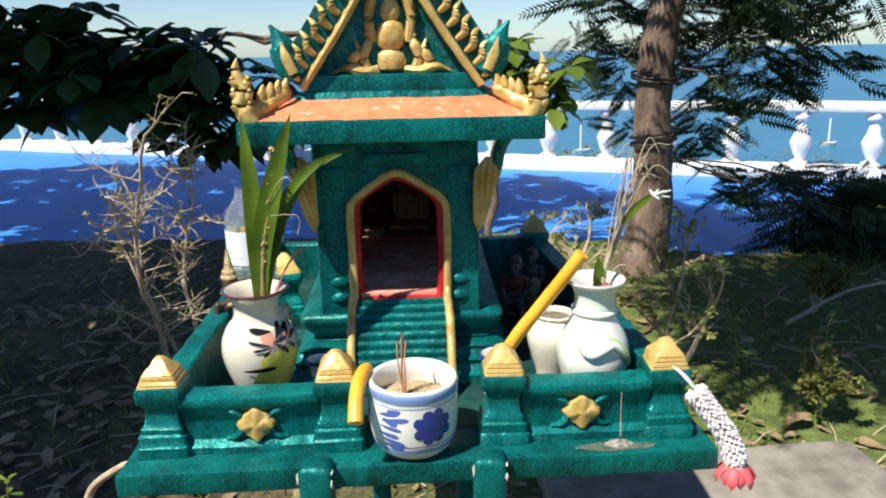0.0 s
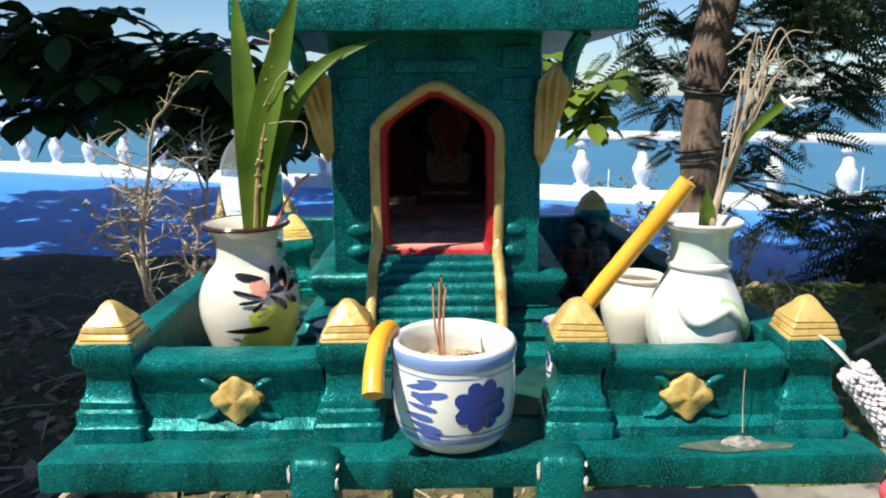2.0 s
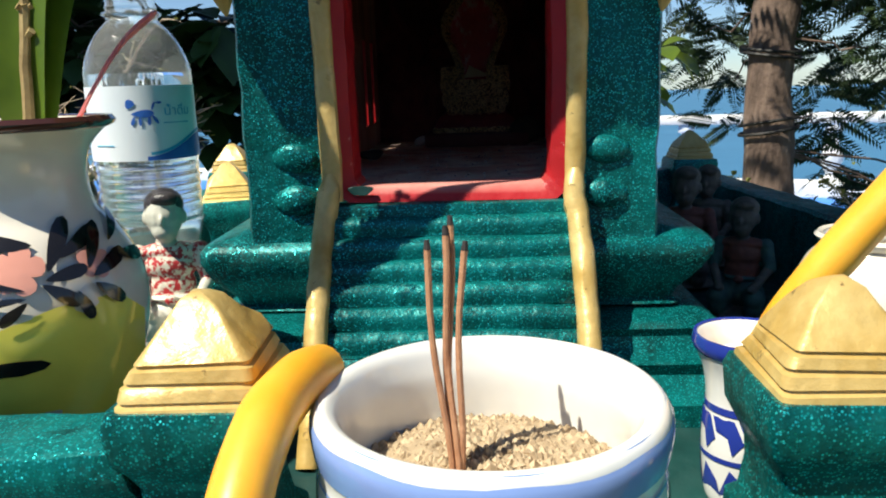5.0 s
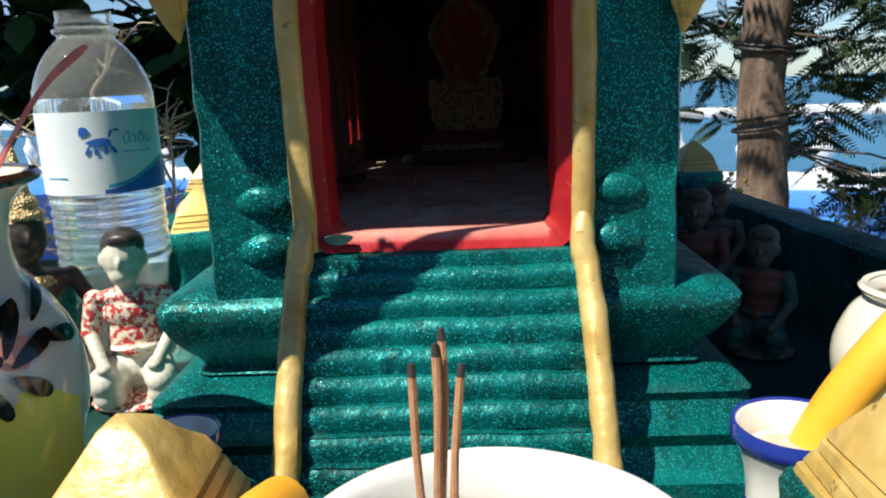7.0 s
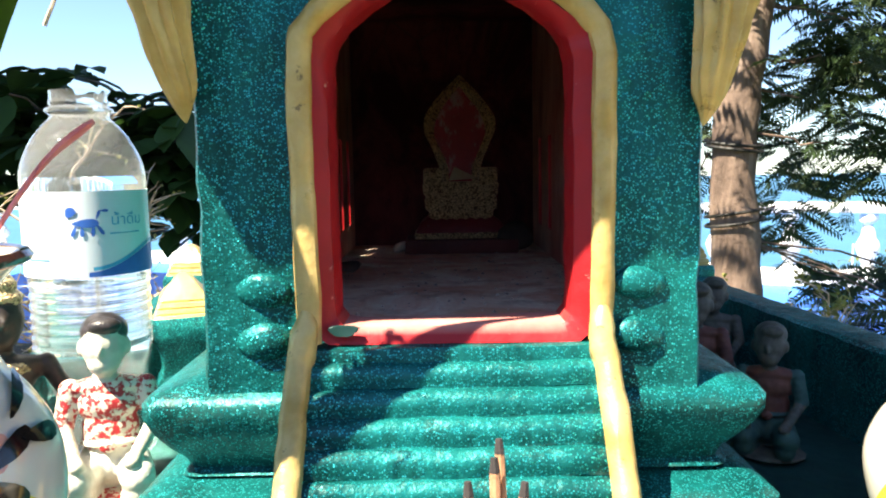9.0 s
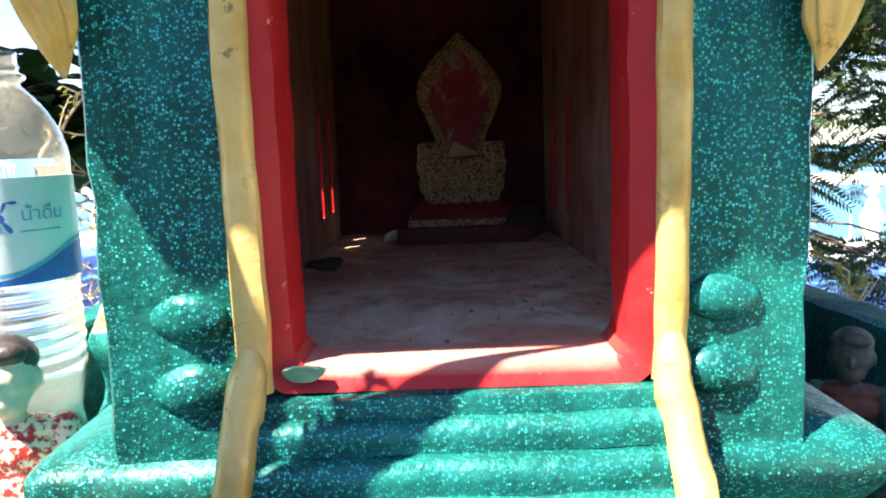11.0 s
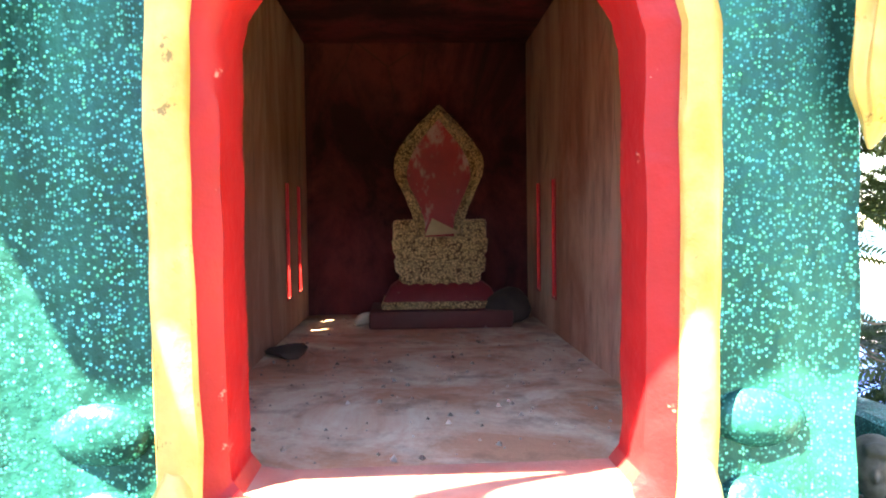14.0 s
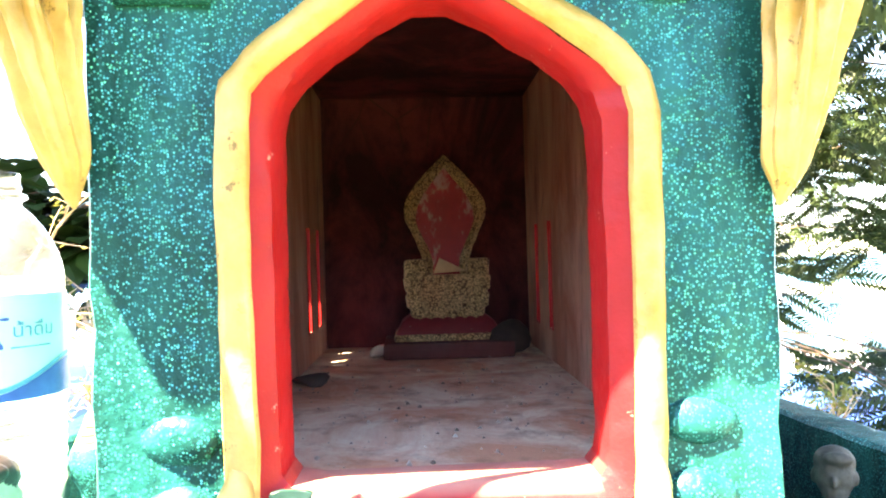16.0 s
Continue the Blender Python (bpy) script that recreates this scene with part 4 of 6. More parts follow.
def floor_dust():
    rnd = random.Random(7)
    bm = bmesh.new()
    for i in range(260):
        x, y = rnd.uniform(-0.12, 0.12), rnd.uniform(0.04, 0.58) 
        if abs(x) < 0.06 and y > 0.44 or y > 0.4 and rnd.random() < 0.3:
            continue
        r = rnd.choice((0.0008, 0.001, 0.0014, 0.0022))
        a = rnd.uniform(0, 6.28)
        vs = [bm.verts.new((x + r * math.cos(a + k * 2.1), y + r * math.sin(a + k * 2.1), 1.1186)) for k in range(3)]
        top = bm.verts.new((x, y, 1.1186 + r))
        for k in range(3):
            bm.faces.new((vs[k], vs[(k + 1) % 3], top))
    ob = part("floor_grit", bm, mat_simple("grit", (0.06, 0.04, 0.03), (0.55, 0.48, 0.42), 0.9, 90, per="island"), smooth=False)
    ob.matrix_world = HOUSE
    tagged(ob, "scattered grit and flakes on the worn house floor", "grit", kind="stuff")


floor_dust()
ob = part("green_patch", plate([(0.009 * math.cos(a) * (1 + 0.2 * math.sin(3 * a)), 0.0042 * math.sin(a) * (1 + 0.2 * math.cos(2 * a))) for a in [0.42 * i for i in range(15)]], 0, 0.003, 0.0006), TEALD)
ob.parent = house
ob.matrix_local = pose(-0.067, -0.0035, 1.1265, 90, 0, 0)
ob.name = "paint_chip"


# ---- painted patches on turned pots ----
def radius_at(profile):
    def f(z):
        for (r0, z0), (r1, z1) in zip(profile, profile[1:]):
            if min(z0, z1) <= z <= max(z0, z1) and z0 != z1:
                return r0 + (r1 - r0) * (z - z0) / (z1 - z0)
        return profile[-1][0]
    return f


def patch(bm, rf, ang, z0, outline, lift=0.0007, mi=0):
    """A painted mark on a turned surface; outline points are (along, up) from its middle, in metres."""
    def put(s, t):
        r = rf(z0 + t)
        a = radians(ang) + s / max(r, 0.01)
        return bm.verts.new(((r + lift) * math.sin(a), -(r + lift) * math.cos(a), z0 + t))
    cx, cz = sum(p[0] for p in outline) / len(outline), sum(p[1] for p in outline) / len(outline)
    c = put(cx, cz)
    steps = [[put(cx + (s - cx) * f, cz + (t - cz) * f) for s, t in outline] for f in (0.4, 0.75, 1.0)]
    n = len(outline)
    for i in range(n):
        j = (i + 1) % n
        fs = [bm.faces.new((c, steps[0][i], steps[0][j]))]
        for a, b in zip(steps, steps[1:]):
            fs.append(bm.faces.new((a[i], b[i], b[j], a[j])))
        for f in fs:
            f.material_index = mi
    return bm


def petal(l, w, turn, dx=0.0, dz=0.0, n=12, lobes=0.0):
    """A leaf-shaped outline, its foot at (dx, dz)."""
    c, s = math.cos(radians(turn)), math.sin(radians(turn))
    pts = []
    for i in range(n):
        a = 2 * math.pi * i / n
        x, y = l * (0.5 + 0.5 * math.cos(a)), w * 0.5 * math.sin(a) * (0.7 + 0.3 * math.cos(a))
        pts.append((dx + x * c - y * s, dz + x * s + y * c))
    return pts


def ring_mark(rf, z0, z1, lift=0.0006, n=64, wob=0.0):
    rings = []
    for k in range(5):
        z = z0 + (z1 - z0) * k / 4
        rings.append([((rf(z) + lift) * math.sin(2 * math.pi * i / n), -(rf(z) + lift) * math.cos(2 * math.pi * i / n), z + wob * math.sin(i * 0.9)) for i in range(n)])
    return loft(rings, cap=False)


# ---- incense pot ----
def incense_pot():
    at = pose(-0.0605, 1.130, ZS)
    root = thing("incense_pot", "white porcelain incense pot with cobalt blue painted flowers, filled with sand", "incense pot", at)
    raw = [(0.040, 0.0), (0.052, 0.001), (0.062, 0.008), (0.069, 0.020), (0.0725, 0.036), (0.074, 0.055), (0.0735, 0.074), (0.0725, 0.086), (0.0735, 0.092), (0.0745, 0.099), (0.073, 0.1045), (0.069, 0.1065),
           (0.0645, 0.104), (0.062, 0.098), (0.0605, 0.090), (0.0615, 0.075), (0.0615, 0.060), (0.058, 0.030), (0.03, 0.02), (0.001, 0.02)]
    raw = [(a * 0.99, b * 1.178) for a, b in raw]
    pr = [(p[0], p[1]) for p in smooth_profile(raw, 3)]
    part("body", lathe(pr, 64), WHITE, root)
    rf = radius_at([(p[0], p[1]) for p in smooth_profile(raw[:12], 3)])
    for z0, z1, m in ((0.1065, 0.1248, LBLUE), (0.0985, 0.1000, LBLUE), (0.020, 0.0275, LBLUE), (0.0320, 0.0334, BLUE)):
        part("painted_band", ring_mark(rf, z0, z1, wob=0.0003), m, root, "washed blue painted band")
    for ang in (27, 150, 265):
        bm = bmesh.new()
        for i, (tt, l) in enumerate(((20, 0.021), (65, 0.020), (112, 0.019), (160, 0.021), (205, 0.021), (250, 0.020), (297, 0.019), (340, 0.021))):
            patch(bm, rf, ang, 0.066, petal(l * 1.6, 0.026, tt, 0, 0), 0.0006 + i * 0.00012)
        part("painted_flower", bm, BLUE, root, "cobalt blue painted flower")
        bm = bmesh.new()
        for i, (s, t, l, w, tt) in enumerate(((-0.013, 0.0, 0.034, 0.008, 8), (-0.018, 0.009, 0.028, 0.007, 10), (-0.006, 0.018, 0.018, 0.006, 0), (-0.016, -0.008, 0.028, 0.006, -6), (-0.012, 0.004, 0.020, 0.010, -14),
                                              (-0.014, -0.028, 0.030, 0.008, -12), (-0.018, -0.020, 0.026, 0.007, -4), (-0.010, -0.036, 0.024, 0.007, -14), (-0.004, -0.040, 0.012, 0.006, -10))):
            patch(bm, rf, ang - 54, 0.075, petal(l * 1.4, w * 1.5, tt, s * 1.3, t * 1.05), 0.0006 + i * 0.00010)
        part("brush_leaf", bm, BRUSH, root, "washed blue brushed leaves")
    # sand as coarse grains over a mound
    rnd = random.Random(3)
    bm = lathe([(0.0606, 0.085), (0.05, 0.089), (0.03, 0.092), (0.001, 0.093)], 28)
    for i in range(2600):
        r, a = 0.059 * math.sqrt(rnd.random()), rnd.uniform(0, 6.283)
        z = 0.0930 - 0.008 * (r / 0.06) ** 1.5
        g = rnd.choice((0.0010, 0.0014, 0.0018, 0.0023, 0.0030))
        c = Vector((r * math.cos(a), r * math.sin(a), z + g * 0.3))
        vs = [bm.verts.new(c + Vector((g * math.cos(b + a), g * math.sin(b + a), rnd.uniform(-0.3, 0.4) * g))) for b in (0, 1.57, 3.14, 4.71)]
        t, u = bm.verts.new(c + Vector((0, 0, g))), bm.verts.new(c - Vector((0, 0, g)))
        for k in range(4):
            bm.faces.new((vs[k], vs[(k + 1) % 4], t))
            bm.faces.new((vs[(k + 1) % 4], vs[k], u))
    tagged(part("sand", bm, SAND, root, "coarse pale brown sand"), kind="stuff")
    for dx, dy, tx, ty, h in ((-0.001, -0.012, -0.012, 0.000, 0.098), (0.000, -0.010, -0.005, 0.004, 0.103), (-0.001, -0.008, -0.003, 0.010, 0.106), (0.002, -0.012, 0.003, 0.002, 0.097), (0.0015, -0.014, -0.005, 0.008, 0.101)):
        a, b = Vector((dx - 0.0145, dy, 0.087)), Vector((tx - 0.0125, ty, 0.087 + h))
        path = [a + (b - a) * (i / 8) + Vector((0.0012 * math.sin(i * 0.8 + h * 200), 0, 0)) for i in range(9)]
        st = part("incense_stick", tube(path, 0.0014, 8), STICK)
        st.matrix_world = at
        tagged(st, "burnt-down brown incense stick standing in the sand", "incense stick", "incense sticks in the pot")
        part("burnt_end", tube([path[-1], path[-1] + (path[-1] - path[-2]).normalized() * 0.004], [0.0015, 0.0010], 8), ASH, st)


incense_pot()


def candle(name, path, r, label, wick):
    ob = part(name, rough_up(tube(smooth_profile(path, 6), r, 18), 0.0006, 40), CANDLE)
    tagged(ob, label, "candle", "yellow candles")
    if wick:
        e, d = Vector(path[-1]), (Vector(path[-1]) - Vector(path[-2])).normalized()
        part("wick", tube([e - d * 0.002, e + d * 0.004, e + d * 0.007 + Vector((0.002, 0, 0))], 0.0009, 6), STRAW, ob)


candle("candle", [(0.078, 1.264, 0.990), (0.098, 1.266, 1.046), (0.118, 1.263, 1.084), (0.150, 1.257, 1.130), (0.190, 1.246, 1.188), (0.229, 1.234, 1.247)], 0.0118, "long yellow wax candle leaning out of a blue and white cup", True)
candle("candle", [(-0.138, 1.158, 1.076), (-0.141, 1.130, 1.082), (-0.145, 1.095, 1.078), (-0.146, 1.065, 1.062), (-0.145, 1.042, 1.040)], 0.0118, "soft yellow candle bent over beside the incense pot", False)


def small_cup(x, y, h, r, turn):
    root = thing("offering_cup", "small blue and white porcelain offering cup with leftover dry offering", "cup", pose(x, y, ZF, 0, 0, turn), "offering cups")
    raw = [(r * 0.62, 0.0), (r * 0.68, 0.003), (r * 0.74, h * 0.12), (r * 0.80, h * 0.4), (r * 0.74, h * 0.62), (r * 0.82, h * 0.8), (r * 1.0, h * 0.93), (r * 1.02, h * 0.97), (r * 0.98, h), (r * 0.90, h * 0.98), (r * 0.78, h * 0.9), (r * 0.70, h * 0.85), (0.001, h * 0.85)]
    part("body", lathe([(p[0], p[1]) for p in smooth_profile(raw, 3)], 40), WHITE, root)
    rf = radius_at([(p[0], p[1]) for p in smooth_profile(raw[:9], 3)])
    part("rim_band", hoop([(r * 0.96, h * 0.905), (r * 1.035, h * 0.93), (r * 1.055, h * 0.965), (r * 1.02, h * 1.006), (r * 0.955, h * 1.004), (r * 0.93, h * 0.985)], 48), BLUE, root, "cobalt blue rim")
    part("painted_band", ring_mark(rf, h * 0.58, h * 0.62), BLUE, root)
    part("painted_band", ring_mark(rf, h * 0.30, h * 0.33), BLUE, root)
    for a in range(0, 360, 40):
        bm = bmesh.new()
        patch(bm, rf, a, h * 0.46, [(-0.009, h * 0.10), (0.004, h * 0.10), (0.010, -h * 0.02), (0.004, -h * 0.10), (0.001, 0.0), (-0.006, 0.002)])
        patch(bm, rf, a + 12, h * 0.17, [(-0.008, -h * 0.07), (-0.002, h * 0.10), (0.006, h * 0.02), (0.008, -h * 0.07)])
        part("painted_mark", bm, BLUE, root)
    part("residue", lathe([(r * 0.70, h * 0.853), (r * 0.5, h * 0.87), (0.001, h * 0.875)], 20), mat_simple("dry_offering", (0.42, 0.27, 0.20), (0.66, 0.54, 0.44), 0.7, 90), root, "dried pinkish brown residue")


small_cup(0.085, 1.259, 0.103, 0.0295, 0)
small_cup(-0.240, 1.297, 0.083, 0.024, 60)


# ---- left vase and its palm shoot ----
def painted_vase():
    at = pose(-0.3385, 1.258, ZF + 0.027)
    root = thing("flower_vase", "cream ceramic vase with brown rim and painted yellow and black flowers", "vase", at)
    raw = [(0.034, -0.027), (0.038, -0.025), (0.037, -0.012), (0.039, 0.002), (0.043, 0.018), (0.055, 0.048), (0.0635, 0.078), (0.066, 0.100), (0.063, 0.122), (0.053, 0.142), (0.043, 0.154), (0.0395, 0.166), (0.0395, 0.180), (0.043, 0.192), (0.052, 0.202), (0.0565, 0.2055), (0.056, 0.2085),
           (0.051, 0.2075), (0.041, 0.196), (0.036, 0.180), (0.036, 0.166), (0.001, 0.164)]
    part("body", rough_up(lathe([(p[0], p[1]) for p in smooth_profile(raw, 3)], 56), 0.0006, 20), CREAM, root)
    rf = radius_at([(p[0], p[1]) for p in smooth_profile(raw[:15], 3)])
    part("rim", hoop([(0.0535, 0.2025), (0.0575, 0.2045), (0.0585, 0.2068), (0.0565, 0.2095), (0.0525, 0.2090), (0.0525, 0.206)], 56), BROWNG, root, "brown glazed rim")
    bm = bmesh.new()
    patch(bm, rf, 44, 0.080, [(-0.040, -0.050), (-0.044, -0.022), (-0.032, 0.006), (-0.034, 0.020), (-0.002, 0.030), (0.034, 0.030), (0.056, 0.014), (0.060, -0.018), (0.044, -0.050), (0.004, -0.060)], 0.0019)
    part("yellow_ground", bm, YELLOWG, root, "brushed yellow patch")
    bm = bmesh.new()
    for t in (10, 80, 150, 220, 290):
        patch(bm, rf, 29, 0.131, petal(0.013, 0.014, t), 0.0023)
        patch(bm, rf, 66, 0.130, petal(0.010, 0.011, t), 0.0023)
    part("pink_flower", bm, PINKG, root, "painted pink flower")
    bm = bmesh.new()
    i = 0
    for s, t, l, w, tt in ((-0.0045, 0.018, 0.034, 0.013, 172), (0.000, 0.004, 0.030, 0.012, 62), (0.006, 0.010, 0.028, 0.011, 28), (-0.012, -0.004, 0.036, 0.0065, 164), (-0.012, -0.008, 0.030, 0.0065, 184),
                           (-0.012, -0.010, 0.018, 0.008, 218), (-0.004, -0.002, 0.022, 0.011, -38), (-0.002, 0.000, 0.022, 0.010, 8), (0.022, -0.002, 0.026, 0.012, 22), (0.022, -0.006, 0.022, 0.011, -38), (0.020, 0.002, 0.026, 0.011, 66),
                           (0.012, -0.008, 0.018, 0.009, -70), (0.040, 0.006, 0.026, 0.011, -10), (0.036, 0.014, 0.024, 0.010, 40)):
        patch(bm, rf, 42, 0.125, petal(l, w, tt, s, t), 0.0026 + 0.00008 * i)
        i += 1
    patch(bm, rf, 14, 0.078, petal(0.056, 0.012, 2, -0.030, 0), 0.0030)
    part("black_leaves", bm, BLACKG, root, "painted black leaves")


painted_vase()


def blade(path, width, mat, name, parent, fold=0.25, up=(0, -1, 0.15)):
    """A long leaf with a midrib fold."""
    P = smooth_profile(path, 6)
    n = len(P)
    rings = []
    for i, p in enumerate(P):
        t = i / (n - 1)
        d = (P[min(i + 1, n - 1)] - P[max(i - 1, 0)]).normalized()
        side = d.cross(Vector(up)).normalized()
        nrm = side.cross(d)
        w = width * max(0.02, math.sin(math.pi * (0.12 + 0.88 * t) ** 0.9)) if t < 1 else width * 0.02
        rings.append([p - side * w + nrm * w * fold, p - side * w * 0.5 + nrm * w * fold * 0.4, p, p + side * w * 0.5 + nrm * w * fold * 0.4, p + side * w + nrm * w * fold,
                      p + side * w * 0.5 + nrm * (w * fold * 0.4 - 0.0008), p - nrm * 0.0009, p - side * w * 0.5 + nrm * (w * fold * 0.4 - 0.0008)])
    return part(name, loft(rings), mat, parent)


def palm_shoot():
    b = Vector((-0.3300, 1.262, 1.149))
    root = thing("palm_shoot", "green palm shoot with dry flower stalk in the painted vase", "palm shoot", Matrix.Translation(b))
    q = lambda *pts: [Vector(p) - b for p in pts]
    blade(q((-0.331, 1.262, 1.150), (-0.322, 1.260, 1.25), (-0.296, 1.258, 1.356), (-0.272, 1.256, 1.432), (-0.252, 1.254, 1.492)), 0.019, PALM, "leaf", root)
    blade(q((-0.333, 1.262, 1.150), (-0.330, 1.262, 1.257), (-0.330, 1.264, 1.36), (-0.334, 1.266, 1.432), (-0.338, 1.268, 1.488)), 0.016, PALM, "leaf", root)
    blade(q((-0.326, 1.262, 1.150), (-0.308, 1.268, 1.25), (-0.276, 1.278, 1.335), (-0.228, 1.290, 1.395), (-0.152, 1.300, 1.428)), 0.0145, PALM, "leaf", root)
    blade(q((-0.326, 1.260, 1.150), (-0.318, 1.262, 1.22), (-0.308, 1.266, 1.29), (-0.296, 1.270, 1.36)), 0.008, PALM, "leaf", root)
    stem = smooth_profile(q((-0.327, 1.258, 1.160), (-0.318, 1.258, 1.25), (-0.302, 1.262, 1.34), (-0.292, 1.264, 1.43)), 6)
    st = part("flower_stalk", rough_up(tube(stem, [0.0035 - 0.0018 * i / len(stem) for i in range(len(stem))], 7), 0.0012, 150), mat_simple("dry_stalk", (0.20, 0.13, 0.05), (0.38, 0.28, 0.12), 0.8, 60), root, "dry brown flower stalk")
    rnd = random.Random(5)
    bm = bmesh.new()
    for i in range(60):
        p = stem[rnd.randrange(5, len(stem))]
        d = Vector((rnd.uniform(-1, 1), rnd.uniform(-1, 1), rnd.uniform(0.2, 1.2))).normalized()
        merge(bm, tube([p, p + d * rnd.uniform(0.004, 0.010)], [0.0016, 0.0022], 5))
    tagged(part("husk", bm, mat_simple("dry_husk", (0.26, 0.17, 0.06), (0.46, 0.36, 0.16), 0.8, 90, per="island"), st), kind="stuff")
    for path in (((-0.300, 1.258, 1.318), (-0.272, 1.250, 1.322), (-0.252, 1.250, 1.318), (-0.250, 1.252, 1.302), (-0.256, 1.252, 1.286)), ((-0.304, 1.256, 1.34), (-0.285, 1.250, 1.372), (-0.268, 1.250, 1.386), (-0.258, 1.252, 1.376))):
        part("white_thread", rough_up(tube(smooth_profile(q(*path), 8), 0.0007, 6), 0.0012, 90), STRAW, root)
    part("ribbon", rough_up(tube(smooth_profile(q((-0.315, 1.258, 1.160), (-0.295, 1.270, 1.200), (-0.278, 1.282, 1.230), (-0.258, 1.292, 1.250)), 6), [0.0030] * 12 + [0.0036, 0.0042, 0.0048, 0.0052, 0.0052, 0.0046, 0.0030], 10, 0.4), 0.0008, 60), REDRIB, root, "pinkish red plastic ribbon")
    part("tie", lathe([(0.011, 0.006), (0.012, 0.010), (0.012, 0.016), (0.010, 0.020)], 14), REDRIB, root, "red tie")


palm_shoot()


# ---- water bottle ----
def water_bottle():
    at = pose(-0.437, 1.632, ZF) @ Matrix.Diagonal((1.15, 1.15, 1.075, 1))
    root = thing("water_bottle", "clear ribbed plastic water bottle with a white and blue label", "bottle", at)
    raw = [(0.030, 0.0), (0.040, 0.003), (0.0445, 0.014), (0.0455, 0.030), (0.043, 0.045), (0.0395, 0.062), (0.0395, 0.072), (0.0425, 0.088), (0.0445, 0.100)]
    z = 0.100
    for i in range(7):
        raw += [(0.0460, z + 0.004), (0.0447, z + 0.009)]
        z += 0.009
    raw += [(0.0462, 0.166), (0.0466, 0.240), (0.0462, 0.254), (0.0430, 0.267), (0.0360, 0.282), (0.0280, 0.293), (0.0225, 0.299), (0.0220, 0.302), (0.0250, 0.304), (0.0250, 0.307), (0.0215, 0.309), (0.0226, 0.312), (0.0212, 0.315), (0.0215, 0.322)]
    pr = [(p[0], p[1]) for p in smooth_profile(raw, 2)]
    body = part("body", lathe(pr + [(r - 0.0006, zz) for r, zz in pr[::-1]], 48), PLASTIC, root)
    body.visible_shadow = False
    inner = [(r - 0.0018, zz + 0.0015) for r, zz in pr if zz < 0.248] + [(0.0436, 0.2495), (0.001, 0.2495)]
    w = part("water", lathe(inner, 48), WATER, root)
    w.visible_shadow = False
    rf = lambda h: 0.0468

    def wrap(a0, a1, z0, z1, lift, n=40, top=None):
        rings = []
        for i in range(n + 1):
            t = i / n
            a = radians(a0 + (a1 - a0) * t)
            zt = top(t) if top else z1
            zb = z0(t) if callable(z0) else z0
            rings.append([((rf(0) + lift) * math.sin(a), -(rf(0) + lift) * math.cos(a), zb + (zt - zb) * k / 3) for k in range(4)])
        return loft(rings, closed=False)
    lab = part("label", wrap(-100, 130, 0.168, 0.238, 0.0004), LABEL, root, "white label with a blue wave and emblem")
    wave = lambda t: 0.172 + 0.020 * (0.5 - 0.5 * math.cos(math.pi * min(1, t * 1.3))) 
    part("wave_print", wrap(26, 128, 0.1682, 0, 0.0009, 40, wave), INK, lab)
    part("wave_print", wrap(30, 128, lambda t: wave(t) + 0.0012, 0, 0.0009, 40, lambda t: wave(t) + 0.0042), INKC, lab)
    bm = bmesh.new()
    for s, t, l, w2, tt in ((-0.009, 0.001, 0.019, 0.010, 0), (-0.012, 0.006, 0.009, 0.010, 60), (-0.006, -0.001, 0.009, 0.004, 250), (-0.002, -0.001, 0.009, 0.004, 270), (0.006, 0.0, 0.010, 0.004, 265), (0.008, 0.0, 0.010, 0.004, 300), (0.008, 0.004, 0.008, 0.003, 70), (0.011, 0.011, 0.006, 0.003, 0)):
        patch(bm, rf, 25, 0.211, petal(l, w2, tt, s, t), 0.0010)
    part("emblem", bm, INK, lab, "blue printed emblem")
    cu = bpy.data.curves.new("label_text", "FONT")
    cu.body, cu.size = "น้ำดื่ม", 0.0125
    tmp = bpy.data.objects.new("label_text", cu)
    scene.collection.objects.link(tmp)
    me = bpy.data.meshes.new_from_object(tmp.evaluated_get(bpy.context.evaluated_depsgraph_get()))
    bpy.data.objects.remove(tmp)
    for v in me.vertices:
        a = radians(47) + v.co.x / 0.0468
        v.co = Vector((0.0478 * math.sin(a), -0.0478 * math.cos(a), 0.210 + v.co.y))
    me.materials.clear()
    me.materials.append(INKC)
    new("label_text", me).parent = lab
    for ang, dz, l in ((62, 0.203, 0.026), (-20, 0.183, 0.02)):
        part("print_line", patch(bmesh.new(), rf, ang, dz, [(-l / 2, -0.0006), (l / 2, -0.0006), (l / 2, 0.0006), (-l / 2, 0.0006)], 0.0010), INKC, lab)


water_bottle()


# ---- jar and celadon vase ----
def plain_jar():
    root = thing("jar", "plain cream glazed round jar standing behind the white vase", "jar", pose(0.203, 1.366, ZF + 0.027))
    raw = [(0.030, -0.027), (0.033, -0.026), (0.034, -0.006), (0.044, 0.025), (0.0515, 0.055), (0.0515, 0.075), (0.044, 0.094), (0.036, 0.102), (0.036, 0.106), (0.039, 0.110), (0.036, 0.111), (0.032, 0.106), (0.032, 0.100), (0.042, 0.090), (0.046, 0.06), (0.001, 0.02)]
    part("body", rough_up(lathe([(p[0], p[1]) for p in smooth_profile(raw, 3)], 48), 0.0006, 25), CREAM, root)
    part("rim", hoop([(0.0355, 0.1045), (0.0385, 0.1065), (0.0400, 0.1095), (0.0380, 0.1120), (0.0345, 0.1110), (0.0345, 0.106)], 48), CREAM, root)


plain_jar()


